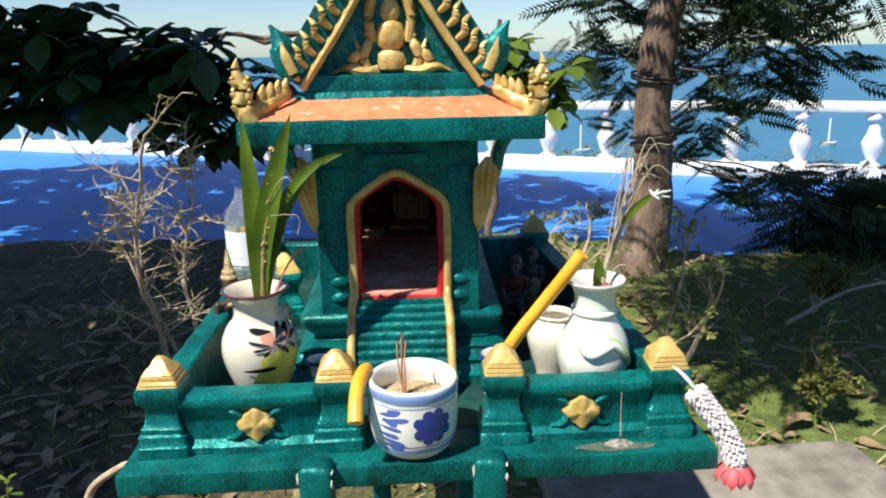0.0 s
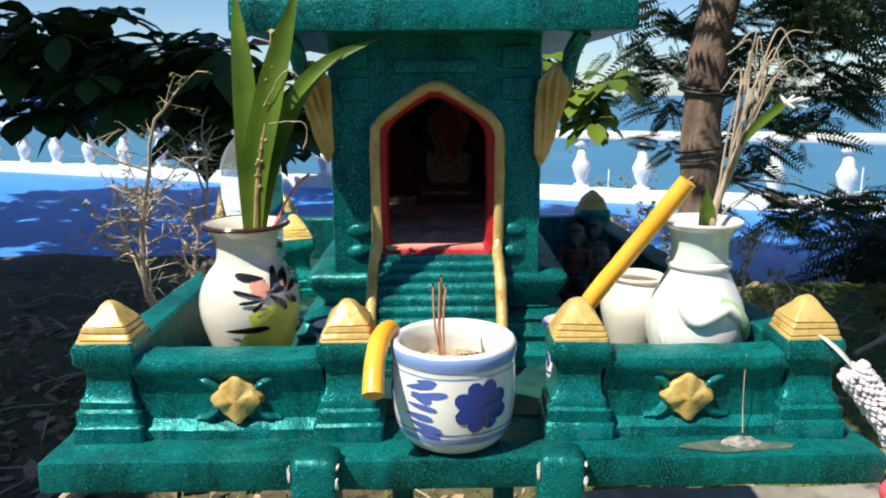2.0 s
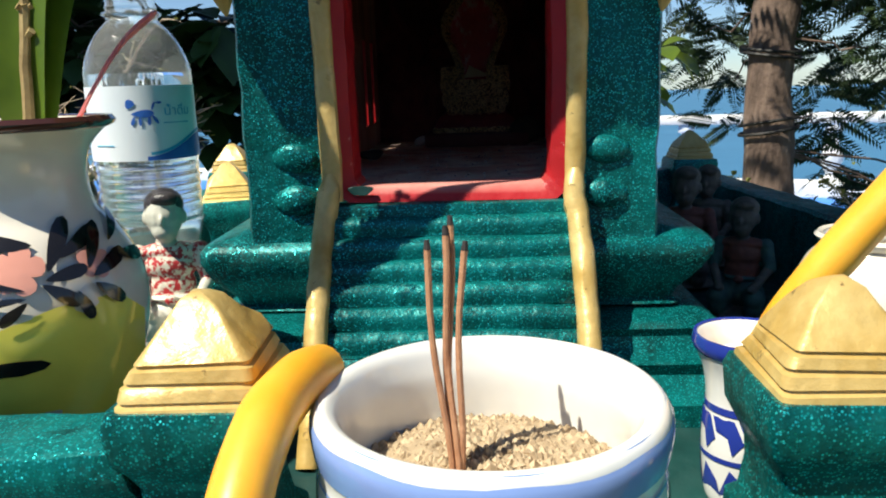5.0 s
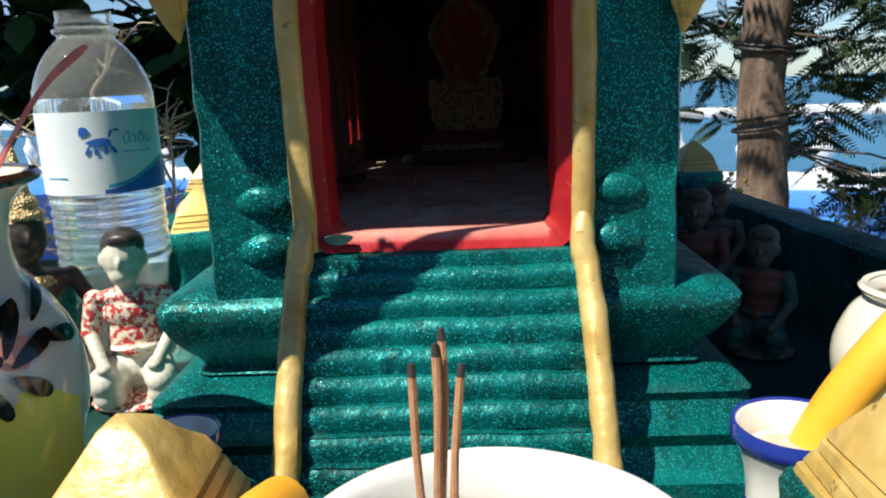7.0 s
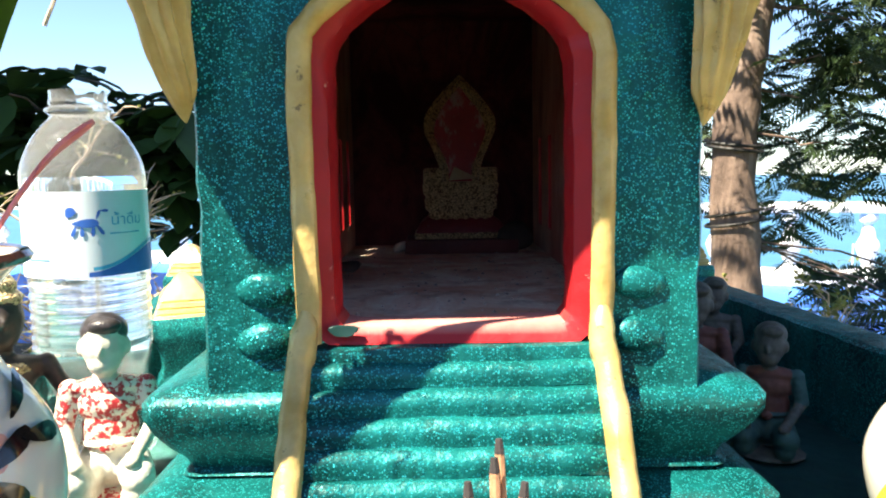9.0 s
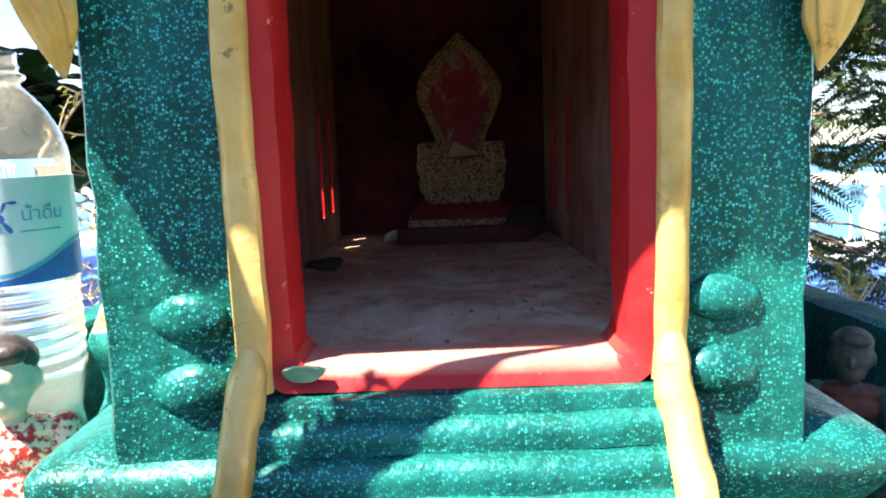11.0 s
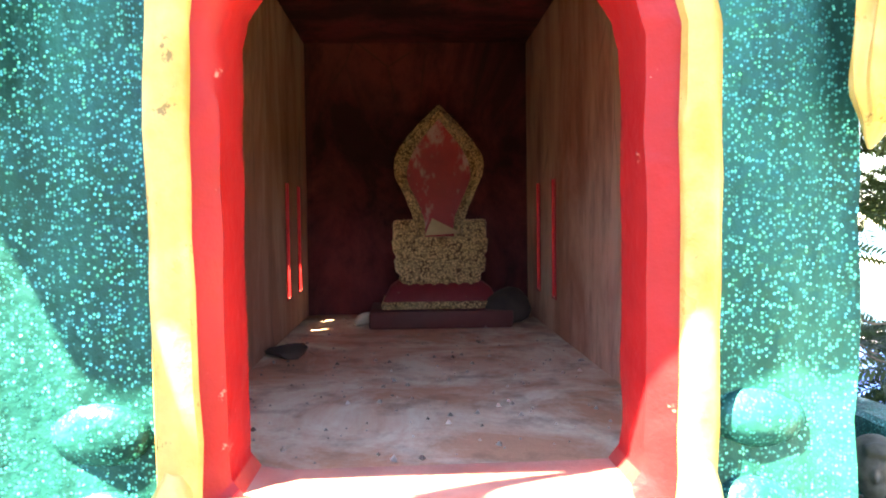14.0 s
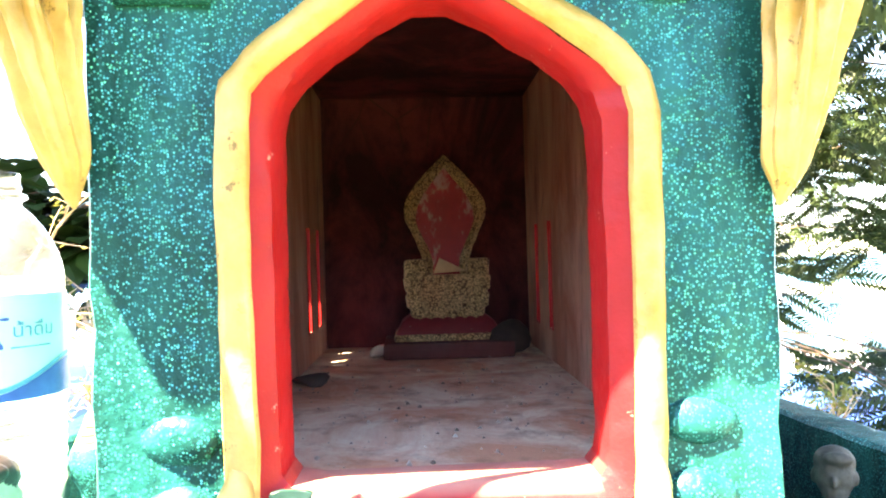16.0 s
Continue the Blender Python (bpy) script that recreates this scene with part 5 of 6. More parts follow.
def celadon_vase():
    at = pose(0.259, 1.266, ZF + 0.027)
    root = thing("flower_vase", "white and pale green glazed vase with a raised animal relief", "vase", at)
    raw = [(0.042, -0.027), (0.046, -0.025), (0.047, -0.010), (0.049, 0.003), (0.054, 0.022), (0.0625, 0.055), (0.064, 0.078), (0.060, 0.100), (0.050, 0.122), (0.0405, 0.140), (0.0385, 0.148), (0.0415, 0.151), (0.0415, 0.156), (0.0375, 0.159), (0.0355, 0.172), (0.037, 0.188), (0.043, 0.200), (0.0505, 0.206), (0.0520, 0.209), (0.0500, 0.2115),
           (0.041, 0.206), (0.033, 0.190), (0.032, 0.170), (0.001, 0.168)]
    part("body", rough_up(lathe([(p[0], p[1]) for p in smooth_profile(raw, 3)], 56), 0.0007, 22), WHITE, root)
    rf = radius_at([(p[0], p[1]) for p in smooth_profile(raw[:17], 3)])
    part("neck_wash", ring_mark(rf, 0.161, 0.200, 0.0004), CELADON, root, "pale green glazed neck")

    def ridge(pts, rad, mat, name):
        path = []
        for a, z in [(p[0], p[1]) for p in smooth_profile(pts, 5)]:
            r = rf(z) + rad * 0.15
            path.append((r * math.sin(radians(a)), -r * math.cos(radians(a)), z))
        n = len(path)
        part(name, tube(path, [rad * (0.35 + 0.65 * math.sin(math.pi * (i + 0.5) / n)) for i in range(n)], 10), mat, root)
    ridge([(-42, 0.135), (-34, 0.112), (-16, 0.092), (4, 0.100), (22, 0.106), (40, 0.090), (52, 0.070)], 0.010, WHITE, "relief")
    ridge([(-44, 0.132), (-38, 0.108), (-20, 0.086), (-4, 0.090)], 0.004, CELADON, "relief_shade")
    ridge([(16, 0.118), (34, 0.104), (48, 0.080), (56, 0.062)], 0.009, GREENG, "relief")
    ridge([(-60, 0.085), (-52, 0.060), (-46, 0.035)], 0.005, CELADON, "relief_shade")


celadon_vase()


def dry_shoot():
    b = Vector((0.272, 1.268, 1.152))
    root = thing("dry_palm_shoot", "withered straw-coloured palm shoot with one green bud in the white vase", "palm shoot", Matrix.Translation(b))
    q = lambda *pts: [Vector(p) - b for p in pts]
    rnd = random.Random(11)
    part("stem", rough_up(tube(smooth_profile(q((0.272, 1.268, 1.155), (0.274, 1.268, 1.20), (0.290, 1.270, 1.26), (0.312, 1.272, 1.31)), 6), [0.0065 - 0.0002 * i for i in range(19)], 9), 0.0015, 70), STRAW, root)
    blade(q((0.266, 1.266, 1.158), (0.264, 1.264, 1.20), (0.262, 1.262, 1.235)), 0.011, PALM, "sheath", root)
    blade(q((0.300, 1.266, 1.29), (0.322, 1.262, 1.318), (0.345, 1.258, 1.338), (0.352, 1.256, 1.342)), 0.0065, PALM, "bud", root)
    tip = Vector((0.310, 1.272, 1.305))
    for i in range(17):
        a = rnd.uniform(-0.9, 1.0)
        l = rnd.uniform(0.06, 0.125)
        e = tip + Vector((a * 0.028 + 0.006, rnd.uniform(-0.03, 0.03), l))
        m = tip + (e - tip) * 0.55 + Vector((rnd.uniform(-0.012, 0.012), 0, 0.01))
        c = e + Vector((a * 0.03 + rnd.uniform(-0.02, 0.02), 0, rnd.uniform(-0.03, 0.01)))
        b0 = Vector((0.274, 1.268, 1.19)) + (tip - Vector((0.274, 1.268, 1.19))) * rnd.random()
        P = smooth_profile(q(b0, b0 + (m - b0) * 0.6 + Vector((rnd.uniform(-0.006, 0.006), rnd.uniform(-0.006, 0.006), 0)), e, c), 5)
        part("strand", tube(P, [0.0016 - 0.0010 * k / len(P) for k in range(len(P))], 6), STRAW, root)
    rnd = random.Random(2)
    for i in range(7):
        e = Vector((0.352, 1.256, 1.342)) + Vector((rnd.uniform(-0.012, 0.03), rnd.uniform(-0.01, 0.01), rnd.uniform(-0.008, 0.016)))
        part("petal", tube(q((0.350, 1.256, 1.341), e), [0.003, 0.0015], 6), WHITE, root, "small white frayed petals")
    part("long_thread", tube(smooth_profile(q((0.275, 1.262, 1.19), (0.296, 1.250, 1.22), (0.318, 1.250, 1.215), (0.33, 1.252, 1.20)), 6), 0.0011, 6), STRAW, root)
    part("tie", rough_up(lathe([(0.011, 0.014), (0.0125, 0.018), (0.0125, 0.026), (0.010, 0.030)], 14), 0.001, 90), REDRIB, root, "red tie")


dry_shoot()


# ---- figurines: plain shapes ----
SKIN = mat_simple("pale_figurine_paint", (0.42, 0.40, 0.32), (0.62, 0.60, 0.50), 0.5, 40, 0.2)
TROUSER = mat_simple("chipped_white_paint", (0.52, 0.49, 0.40), (0.80, 0.78, 0.70), 0.45, 60, 0.3)
STONE = mat_simple("dark_weathered_figurine", (0.05, 0.040, 0.032), (0.17, 0.14, 0.11), 0.7, 60, 0.4)
STONER = mat_simple("dull_red_figurine_cloth", (0.10, 0.025, 0.02), (0.22, 0.07, 0.045), 0.7, 60, 0.4)
STONET = mat_simple("dull_teal_figurine_cloth", (0.02, 0.06, 0.055), (0.06, 0.13, 0.11), 0.7, 60, 0.4)
HAIR = mat_simple("black_figurine_paint", (0.012, 0.010, 0.010), (0.06, 0.05, 0.05), 0.35, 90, 0.4)
TAN = mat_simple("dark_brown_figurine_paint", (0.020, 0.014, 0.011), (0.060, 0.042, 0.032), 0.45, 50, 0.3)


def mat_flecked():
    k = M("red_flecked_shirt_paint", 0.5)
    f = k.grey(k.noise(210, 3, 0.6), 0.46, 0.54)
    k.put("Base Color", k.mix(f, (0.46, 0.025, 0.03), (0.72, 0.64, 0.52))).bump(k.noise(160, 4), 0.5, 0.002)
    return k.m


DRESS = mat_flecked()


def ellipsoid(c, r, n=14):
    bm = bmesh.new()
    bmesh.ops.create_uvsphere(bm, u_segments=n, v_segments=n // 2 + 2, radius=1)
    for v in bm.verts:
        v.co = Vector((c[0] + v.co.x * r[0], c[1] + v.co.y * r[1], c[2] + v.co.z * r[2]))
    return bm


def chain(a, b, r0, r1, mi, n=6):
    """Lumps in a row, for a limb."""
    a, b = Vector(a), Vector(b)
    return [(a + (b - a) * (i / n), [r0 + (r1 - r0) * i / n] * 3, mi) for i in range(n + 1)]


def fused(name, lumps, voxel, mats):
    """One closed mesh round all the lumps, each face painted as the lump that it lies on."""
    bm = bmesh.new()
    for c, r, _ in lumps:
        merge(bm, ellipsoid(c, r))
    me = bpy.data.meshes.new(name)
    bm.to_mesh(me)
    bm.free()
    tmp = bpy.data.objects.new(name, me)
    scene.collection.objects.link(tmp)
    skin = tmp.modifiers.new("skin", "REMESH")
    skin.mode, skin.voxel_size = "VOXEL", voxel
    soft = tmp.modifiers.new("soft", "SMOOTH")
    soft.factor, soft.iterations = 0.5, 2
    out = bpy.data.meshes.new_from_object(tmp.evaluated_get(bpy.context.evaluated_depsgraph_get()))
    bpy.data.objects.remove(tmp)
    out.materials.clear()
    for m in mats:
        out.materials.append(m)
    for p in out.polygons:
        q = p.center

        def gap(l):
            d = Vector([(q[i] - l[0][i]) / l[1][i] for i in range(3)]).length - 1
            return d * min(l[1])
        p.material_index = min(lumps, key=gap)[2]
        p.use_smooth = True
    return out


def heads(lumps, z, k):
    """Statuettes have large heads: all above the neck grows by k."""
    return [(Vector((c[0] * k, c[1] * k, z + (c[2] - z) * k)), [a * k for a in q], mi) if c[2] > z else (c, q, mi) for c, q, mi in lumps]


def seated(sleeve=1):
    """Lumps of a kneeling figure 0.151 high; paints: 0 skin, 1 cloth, 2 hair, 3 base, 4 legs."""
    L = [((0, 0.002, 0.005), (0.043, 0.038, 0.006), 3), ((0, 0.008, 0.060), (0.023, 0.0165, 0.028), 1), ((0, 0.007, 0.083), (0.026, 0.0165, 0.018), 1), ((0, 0.007, 0.097), (0.030, 0.0135, 0.0085), 1),
         ((0, 0.010, 0.034), (0.027, 0.022, 0.022), 4), ((0, 0.006, 0.052), (0.0245, 0.0190, 0.0040), 4), ((0, -0.014, 0.052), (0.0065, 0.004, 0.0055), 1),
         ((0, -0.0005, 0.1285), (0.0140, 0.0152, 0.0180), 0), ((0, -0.004, 0.1185), (0.0105, 0.0115, 0.0100), 0), ((0, -0.0162, 0.1270), (0.0019, 0.0028, 0.0042), 0),
         ((0, 0.004, 0.1375), (0.0152, 0.0160, 0.0125), 2), ((0.003, -0.0095, 0.1430), (0.0105, 0.0065, 0.0055), 2)]
    L += chain((0, 0.004, 0.100), (0, 0.002, 0.114), 0.0082, 0.0078, 0, 3)
    for s in (-1, 1):
        L += chain((s * 0.015, 0.008, 0.030), (s * 0.023, -0.026, 0.030), 0.0150, 0.0140, 4) + chain((s * 0.022, -0.026, 0.018), (s * 0.014, 0.022, 0.014), 0.0115, 0.0095, 4)
        L += chain((s * 0.029, 0.006, 0.096), (s * 0.0345, 0.002, 0.068), 0.0086, 0.0086, sleeve, 4) + chain((s * 0.0345, 0.000, 0.066), (s * 0.022, -0.026, 0.046), 0.0068, 0.0058, 0, 5)
        L += [((s * 0.020, -0.031, 0.044), (0.0065, 0.0080, 0.0050), 0), ((s * 0.0142, 0.001, 0.127), (0.0026, 0.0040, 0.0058), 0)]
    return heads(L, 0.113, 1.22)


def dancer():
    """Lumps of a crowned seated figure 0.23 high; paints: 0 skin, 1 gilding, 2 cloth."""
    L = [((0, 0, 0.008), (0.048, 0.042, 0.009), 2), ((0, 0.004, 0.034), (0.040, 0.034, 0.028), 2), ((0, 0.003, 0.078), (0.022, 0.016, 0.030), 2), ((0, 0.002, 0.110), (0.027, 0.0155, 0.018), 0), ((0, 0.002, 0.120), (0.034, 0.0135, 0.0095), 0),
         ((0, -0.003, 0.118), (0.020, 0.0155, 0.0065), 1), ((0, -0.002, 0.062), (0.0235, 0.0180, 0.0050), 1),
         ((0, 0, 0.158), (0.0160, 0.0175, 0.0205), 0), ((0, -0.004, 0.147), (0.0118, 0.0125, 0.0110), 0), ((0, -0.0180, 0.157), (0.0021, 0.0030, 0.0046), 0), ((0, 0.002, 0.173), (0.0172, 0.0185, 0.0062), 1), ((0, 0.002, 0.182), (0.0135, 0.0140, 0.0075), 1)]
    L += chain((0, 0.002, 0.186), (0, 0.002, 0.229), 0.0095, 0.0022, 1, 8) + chain((0, 0.002, 0.124), (0, 0.001, 0.140), 0.0088, 0.0084, 0, 3)
    L += chain((0.033, 0.002, 0.118), (0.044, -0.002, 0.096), 0.0088, 0.0078, 0, 4) + chain((0.044, -0.002, 0.095), (0.068, -0.014, 0.090), 0.0075, 0.0062, 0, 5) + chain((0.067, -0.014, 0.092), (0.070, -0.015, 0.108), 0.0055, 0.0035, 3, 3)
    L += chain((-0.033, 0.002, 0.118), (-0.042, -0.004, 0.086), 0.0088, 0.0078, 0, 4) + chain((-0.042, -0.004, 0.085), (-0.022, -0.026, 0.068), 0.0075, 0.0062, 0, 5)
    for s in (-1, 1):
        L += chain((s * 0.016, 0.0, 0.040), (s * 0.034, -0.028, 0.028), 0.0165, 0.0140, 2)
    return heads(L, 0.140, 1.18)


def figurine(at, h, full, lumps, mats, label):
    """A statuette, h high, as one plain mesh."""
    ob = new("figurine", fused("figurine", lumps, full * 0.0105, mats))
    ob.matrix_world = at @ Matrix.Scale(h / full, 4)
    tagged(ob, label, "figurine", "figurines on the platform")


figurine(pose(-0.378, 1.530, ZF, 0, 0, 16), 0.159, 0.158, seated(), [SKIN, DRESS, HAIR, DRESS, TROUSER], "small kneeling statuette in a red flecked shirt with white trousers")
figurine(pose(-0.462, 1.530, ZF, 0, 0, 40), 0.236, 0.245, dancer(), [TAN, CARVED, TAN, SKIN], "dark brown statuette with a gilded pointed crown and collar")
figurine(pose(0.192, 1.622, ZF, 0, 0, -28), 0.120, 0.151, seated(4), [STONE, STONER, STONE, STONE, STONET], "weathered dark seated statuette in a dull red robe")
figurine(pose(0.162, 1.745, ZF, 0, 0, -20), 0.138, 0.151, seated(), [STONE, STONER, STONE, STONE, STONE], "weathered dark seated statuette in a dull red robe")
figurine(pose(0.215, 1.850, ZF, 0, 0, -25), 0.128, 0.151, seated(), [STONE, STONE, STONE, STONE, STONE], "weathered grey seated statuette")


# ---- garland on the front corner post ----
def garland():
    root = thing("flower_garland", "white jasmine garland with a pink-red rosette hanging from the corner post", "garland")
    strip = smooth_profile([(0.352, 1.170, 1.092), (0.366, 1.150, 1.080), (0.382, 1.136, 1.066), (0.394, 1.126, 1.052), (0.402, 1.122, 1.040)], 6)
    part("plastic_strip", tube(strip, 0.0065, 8, 0.25), RIBBON, root, "clear plastic strip")
    path = smooth_profile([(0.398, 1.122, 1.044), (0.420, 1.116, 1.012), (0.446, 1.104, 0.975), (0.462, 1.092, 0.935)], 8)
    part("cord", tube(path, 0.003, 6), STRAW, root)
    rnd = random.Random(9)
    bm = bmesh.new()
    for i, p in enumerate(path):
        d = (path[min(i + 1, len(path) - 1)] - path[max(i - 1, 0)]).normalized()
        a = d.orthogonal().normalized()
        b = d.cross(a)
        for k in range(11):
            t = 2 * math.pi * (k + 0.5 * (i % 2)) / 11 + rnd.uniform(-0.15, 0.15)
            o = a * math.cos(t) + b * math.sin(t)
            r = 0.0165 + rnd.uniform(-0.001, 0.002)
            merge(bm, tube([p + o * 0.003, p + o * r * 0.7, p + o * r + d * 0.002, p + o * (r + 0.0025) + d * 0.003], [0.0014, 0.0032, 0.0040, 0.0010], 6))
    tagged(part("blossoms", bm, BLOSSOM, root), kind="stuff")
    end = path[-1]
    part("pink_band", lathe([(0.010, -0.004), (0.0155, 0.0), (0.0155, 0.010), (0.010, 0.014)], 18, 0, 0), BLOSSOM, root).location = end - Vector((0, 0, 0.012))
    for i in range(12):
        t = 2 * math.pi * i / 12
        o = Vector((math.cos(t), math.sin(t), 0))
        r = 0.8 if i % 2 else 1.0
        P = smooth_profile([end + Vector((0, 0, -0.008)), end + o * 0.016 * r + Vector((0, 0, -0.010)), end + o * 0.029 * r + Vector((0, 0, -0.024)), end + o * 0.031 * r + Vector((0, 0, -0.040))], 4)
        part("rosette_petal", tube(P, [0.004] * 4 + [0.0085] * 6 + [0.006, 0.003, 0.001], 8, 0.3), PINKF, root, "pink-red petal")


garland()


# ---- small sailing boats far out ----
def boat(x, y, s):
    root = thing("sailing_boat", "small white sailing boat with a bare mast on the sea", "boat", pose(x, y, SEA_Z, 0, 0, 20), "boats at sea")
    part("hull", loft([[(-1.2 * s, -0.02, 0.5 * s), (-1.2 * s, 0.02, 0.5 * s), (-1.1 * s, 0.02, 0.1), (-1.1 * s, -0.02, 0.1)], [(0, -0.45 * s, 0.4 * s), (0, 0.45 * s, 0.4 * s), (0, 0.3 * s, -0.1), (0, -0.3 * s, -0.1)], [(1.2 * s, -0.35 * s, 0.45 * s), (1.2 * s, 0.35 * s, 0.45 * s), (1.1 * s, 0.25 * s, 0.0), (1.1 * s, -0.25 * s, 0.0)]]), WHITEP, root)
    part("mast", tube([(0, 0, 0.2), (0, 0, 3.4 * s)], 0.11 * s, 6), WHITEP, root)


boat(268, 530, 5.6)
boat(93, 520, 5.6)


# ---- wax spilled in front of the parapet ----
def wax():
    root = thing("melted_wax", "lump of melted grey-white wax on the platform ledge", "wax", pose(0.275, 1.112, ZS, 0, 0, 3))
    bm = bmesh.new()
    bmesh.ops.create_icosphere(bm, subdivisions=4, radius=1)
    for v in bm.verts:
        d = v.co.copy()
        v.co = Vector((d.x * 0.022, d.y * 0.010, max(0.0, d.z) * 0.010)) * (1 + 0.35 * noise.noise(d * 2.3))
    part("lump", rough_up(bm, 0.001, 90), mat_simple("grey_wax", (0.16, 0.15, 0.13), (0.32, 0.30, 0.27), 0.5, 60, 0.3, sss=0.1), root)
    film = [(0.056 * math.cos(a) * (1 + 0.22 * math.sin(2.3 * a + 1)) - 0.006, 0.0135 * math.sin(a) * (1 + 0.2 * math.cos(3 * a)) - 0.004) for a in [0.21 * i for i in range(30)]]
    part("film", plate(film, 0.0002, 0.0016, 0.0005), mat_simple("dried_wax_film", (0.03, 0.085, 0.072), (0.14, 0.145, 0.115), 0.25, 60, 0.3), root, "thin dried brownish film")
    part("thread", tube(smooth_profile([(0.006, 0.012, 0.010), (0.008, 0.022, 0.040), (0.009, 0.026, 0.070), (0.010, 0.028, 0.102)], 5), 0.0006, 6), TWIG, root, "thin pale thread")


wax()


# ---- plants ----
def leaf_into(bm, base, tip, width, droop, rnd, segs=4, roll=0.0):
    """An obovate leaf blade between two points, folded at the midrib."""
    d = tip - base
    side = d.cross(Vector((rnd.uniform(-0.3, 0.3), rnd.uniform(-0.3, 0.3), 1))).normalized()
    nrm = side.cross(d.normalized())
    prof = (0.10, 0.55, 0.92, 0.95, 0.05)
    rows = []
    for i in range(segs + 1):
        t = i / segs
        c = base + d * t - Vector((0, 0, droop * t * t)) 
        w = width * 0.5 * prof[min(i, 4)]
        rows.append([bm.verts.new(c - side * w + nrm * w * 0.25), bm.verts.new(c), bm.verts.new(c + side * w + nrm * w * 0.25)])
    for a, b in zip(rows, rows[1:]):
        bm.faces.new((a[0], a[1], b[1], b[0]))
        bm.faces.new((a[1], a[2], b[2], b[1]))


def rosette(bm, at, rnd, size, n=8):
    """A whorl of large leaves at a twig's end."""
    for k in range(n):
        a = 2 * math.pi * k / n + rnd.uniform(-0.4, 0.4)
        e = rnd.uniform(-0.55, 0.55)
        o = Vector((math.cos(a) * math.cos(e), math.sin(a) * math.cos(e), math.sin(e)))
        l = size * rnd.uniform(0.75, 1.2)
        leaf_into(bm, at + o * 0.03, at + o * l, l * rnd.uniform(0.46, 0.6), l * rnd.uniform(0.1, 0.5), rnd)


def limb(bm, a, b, r0, r1, rnd, wob=0.05, n=8):
    P = [a + (b - a) * (i / n) + Vector((rnd.uniform(-wob, wob), rnd.uniform(-wob, wob), rnd.uniform(-wob, wob))) * math.sin(math.pi * i / n) for i in range(n + 1)]
    merge(bm, tube(P, [r0 + (r1 - r0) * i / n for i in range(n + 1)], 8, None, (0.3, 0.8, 0.2)))
    return P


def broadleaf_tree(trunk_at, top, blobs, seed, label, size=0.2, trunk_r=0.09, leaf=None):
    """A tree whose crown fills the given clusters: (centre, radii, rosettes)."""
    rnd = random.Random(seed)
    root = thing("broadleaf_tree", label, "tree", Matrix())
    tb, lb = bmesh.new(), bmesh.new()
    spine = limb(tb, Vector(trunk_at), Vector(top), trunk_r, trunk_r * 0.5, rnd, 0.08, 10)
    for c, r, n in blobs:
        c = Vector(c)
        start = min(spine[2:], key=lambda p: (p - c).length)
        limb(tb, start, c, trunk_r * 0.35, trunk_r * 0.14, rnd, 0.10)
        for i in range(n):
            while True:
                o = Vector((rnd.uniform(-1, 1), rnd.uniform(-1, 1), rnd.uniform(-1, 1)))
                if o.length < 1:
                    break
            p = c + Vector((o.x * r[0], o.y * r[1], o.z * r[2]))
            if i % 3 == 0:
                limb(tb, c + (p - c) * 0.2, p, trunk_r * 0.10, 0.006, rnd, 0.03, 4)
            rosette(lb, p, rnd, size * rnd.uniform(0.8, 1.2))
    part("trunk", tb, BARK, root)
    tagged(part("crown", lb, leaf or LEAF, root), kind="stuff")


broadleaf_tree((-0.78, 6.3, -0.1), (-0.7, 6.6, 3.6),
               [((-3.25, 5.9, 1.58), (0.75, 0.6, 0.40), 27), ((-2.45, 5.7, 1.56), (0.62, 0.55, 0.36), 24), ((-1.95, 5.6, 1.45), (0.36, 0.4, 0.40), 15),
                ((-3.0, 5.8, 1.40), (0.6, 0.4, 0.25), 13), ((-1.75, 5.5, 1.10), (0.30, 0.35, 0.30), 13), ((-1.35, 5.6, 1.10), (0.28, 0.4, 0.34), 13), ((-2.2, 5.5, 1.25), (0.35, 0.35, 0.25), 9),
                # Clusters above z 4 are unseen, added to cast shade on the terrace.
                ((-4.2, 6.1, 4.3), (1.3, 1.1, 0.4), 61), ((-2.6, 6.7, 4.4), (1.4, 1.2, 0.4), 61), ((-1.5, 7.5, 4.5), (1.3, 1.2, 0.4), 54), ((-5.8, 5.9, 4.5), (1.3, 1.1, 0.4), 79), ((-5.3, 7.8, 4.5), (1.3, 1.2, 0.4), 79), ((-3.7, 8.1, 4.6), (1.3, 1.2, 0.4), 72), ((-6.9, 8.9, 4.7), (1.5, 1.3, 0.4), 79), ((-4.9, 9.7, 4.7), (1.4, 1.2, 0.4), 40), ((-7.2, 7.2, 4.6), (1.3, 1.2, 0.4), 70), ((-8.6, 6.2, 4.6), (1.4, 1.2, 0.4), 75), ((-9.2, 7.9, 4.7), (1.4, 1.2, 0.4), 75), ((-8.6, 9.6, 4.8), (1.4, 0.9, 0.4), 60), ((-6.2, 10.0, 4.8), (1.3, 0.7, 0.4), 55), ((-4.6, 4.9, 4.4), (1.3, 0.9, 0.4), 55)], 21,
               "dark broad-leaved tree with large glossy leaves by the terrace", 0.31, 0.065)
# The brighter leaf colour puts sunlight into this tree's leaves.
broadleaf_tree((0.35, 6.2, -0.1), (0.45, 6.2, 1.75),
               [((0.62, 6.1, 1.45), (0.26, 0.3, 0.20), 9), ((0.85, 6.0, 1.25), (0.20, 0.3, 0.25), 9), ((0.2, 6.2, 1.55), (0.4, 0.3, 0.25), 8), ((-0.35, 6.2, 1.2), (0.3, 0.3, 0.35), 7)], 33,
               "young broad-leaved tree with bright green leaves by the terrace", 0.24, 0.035, YLEAF)
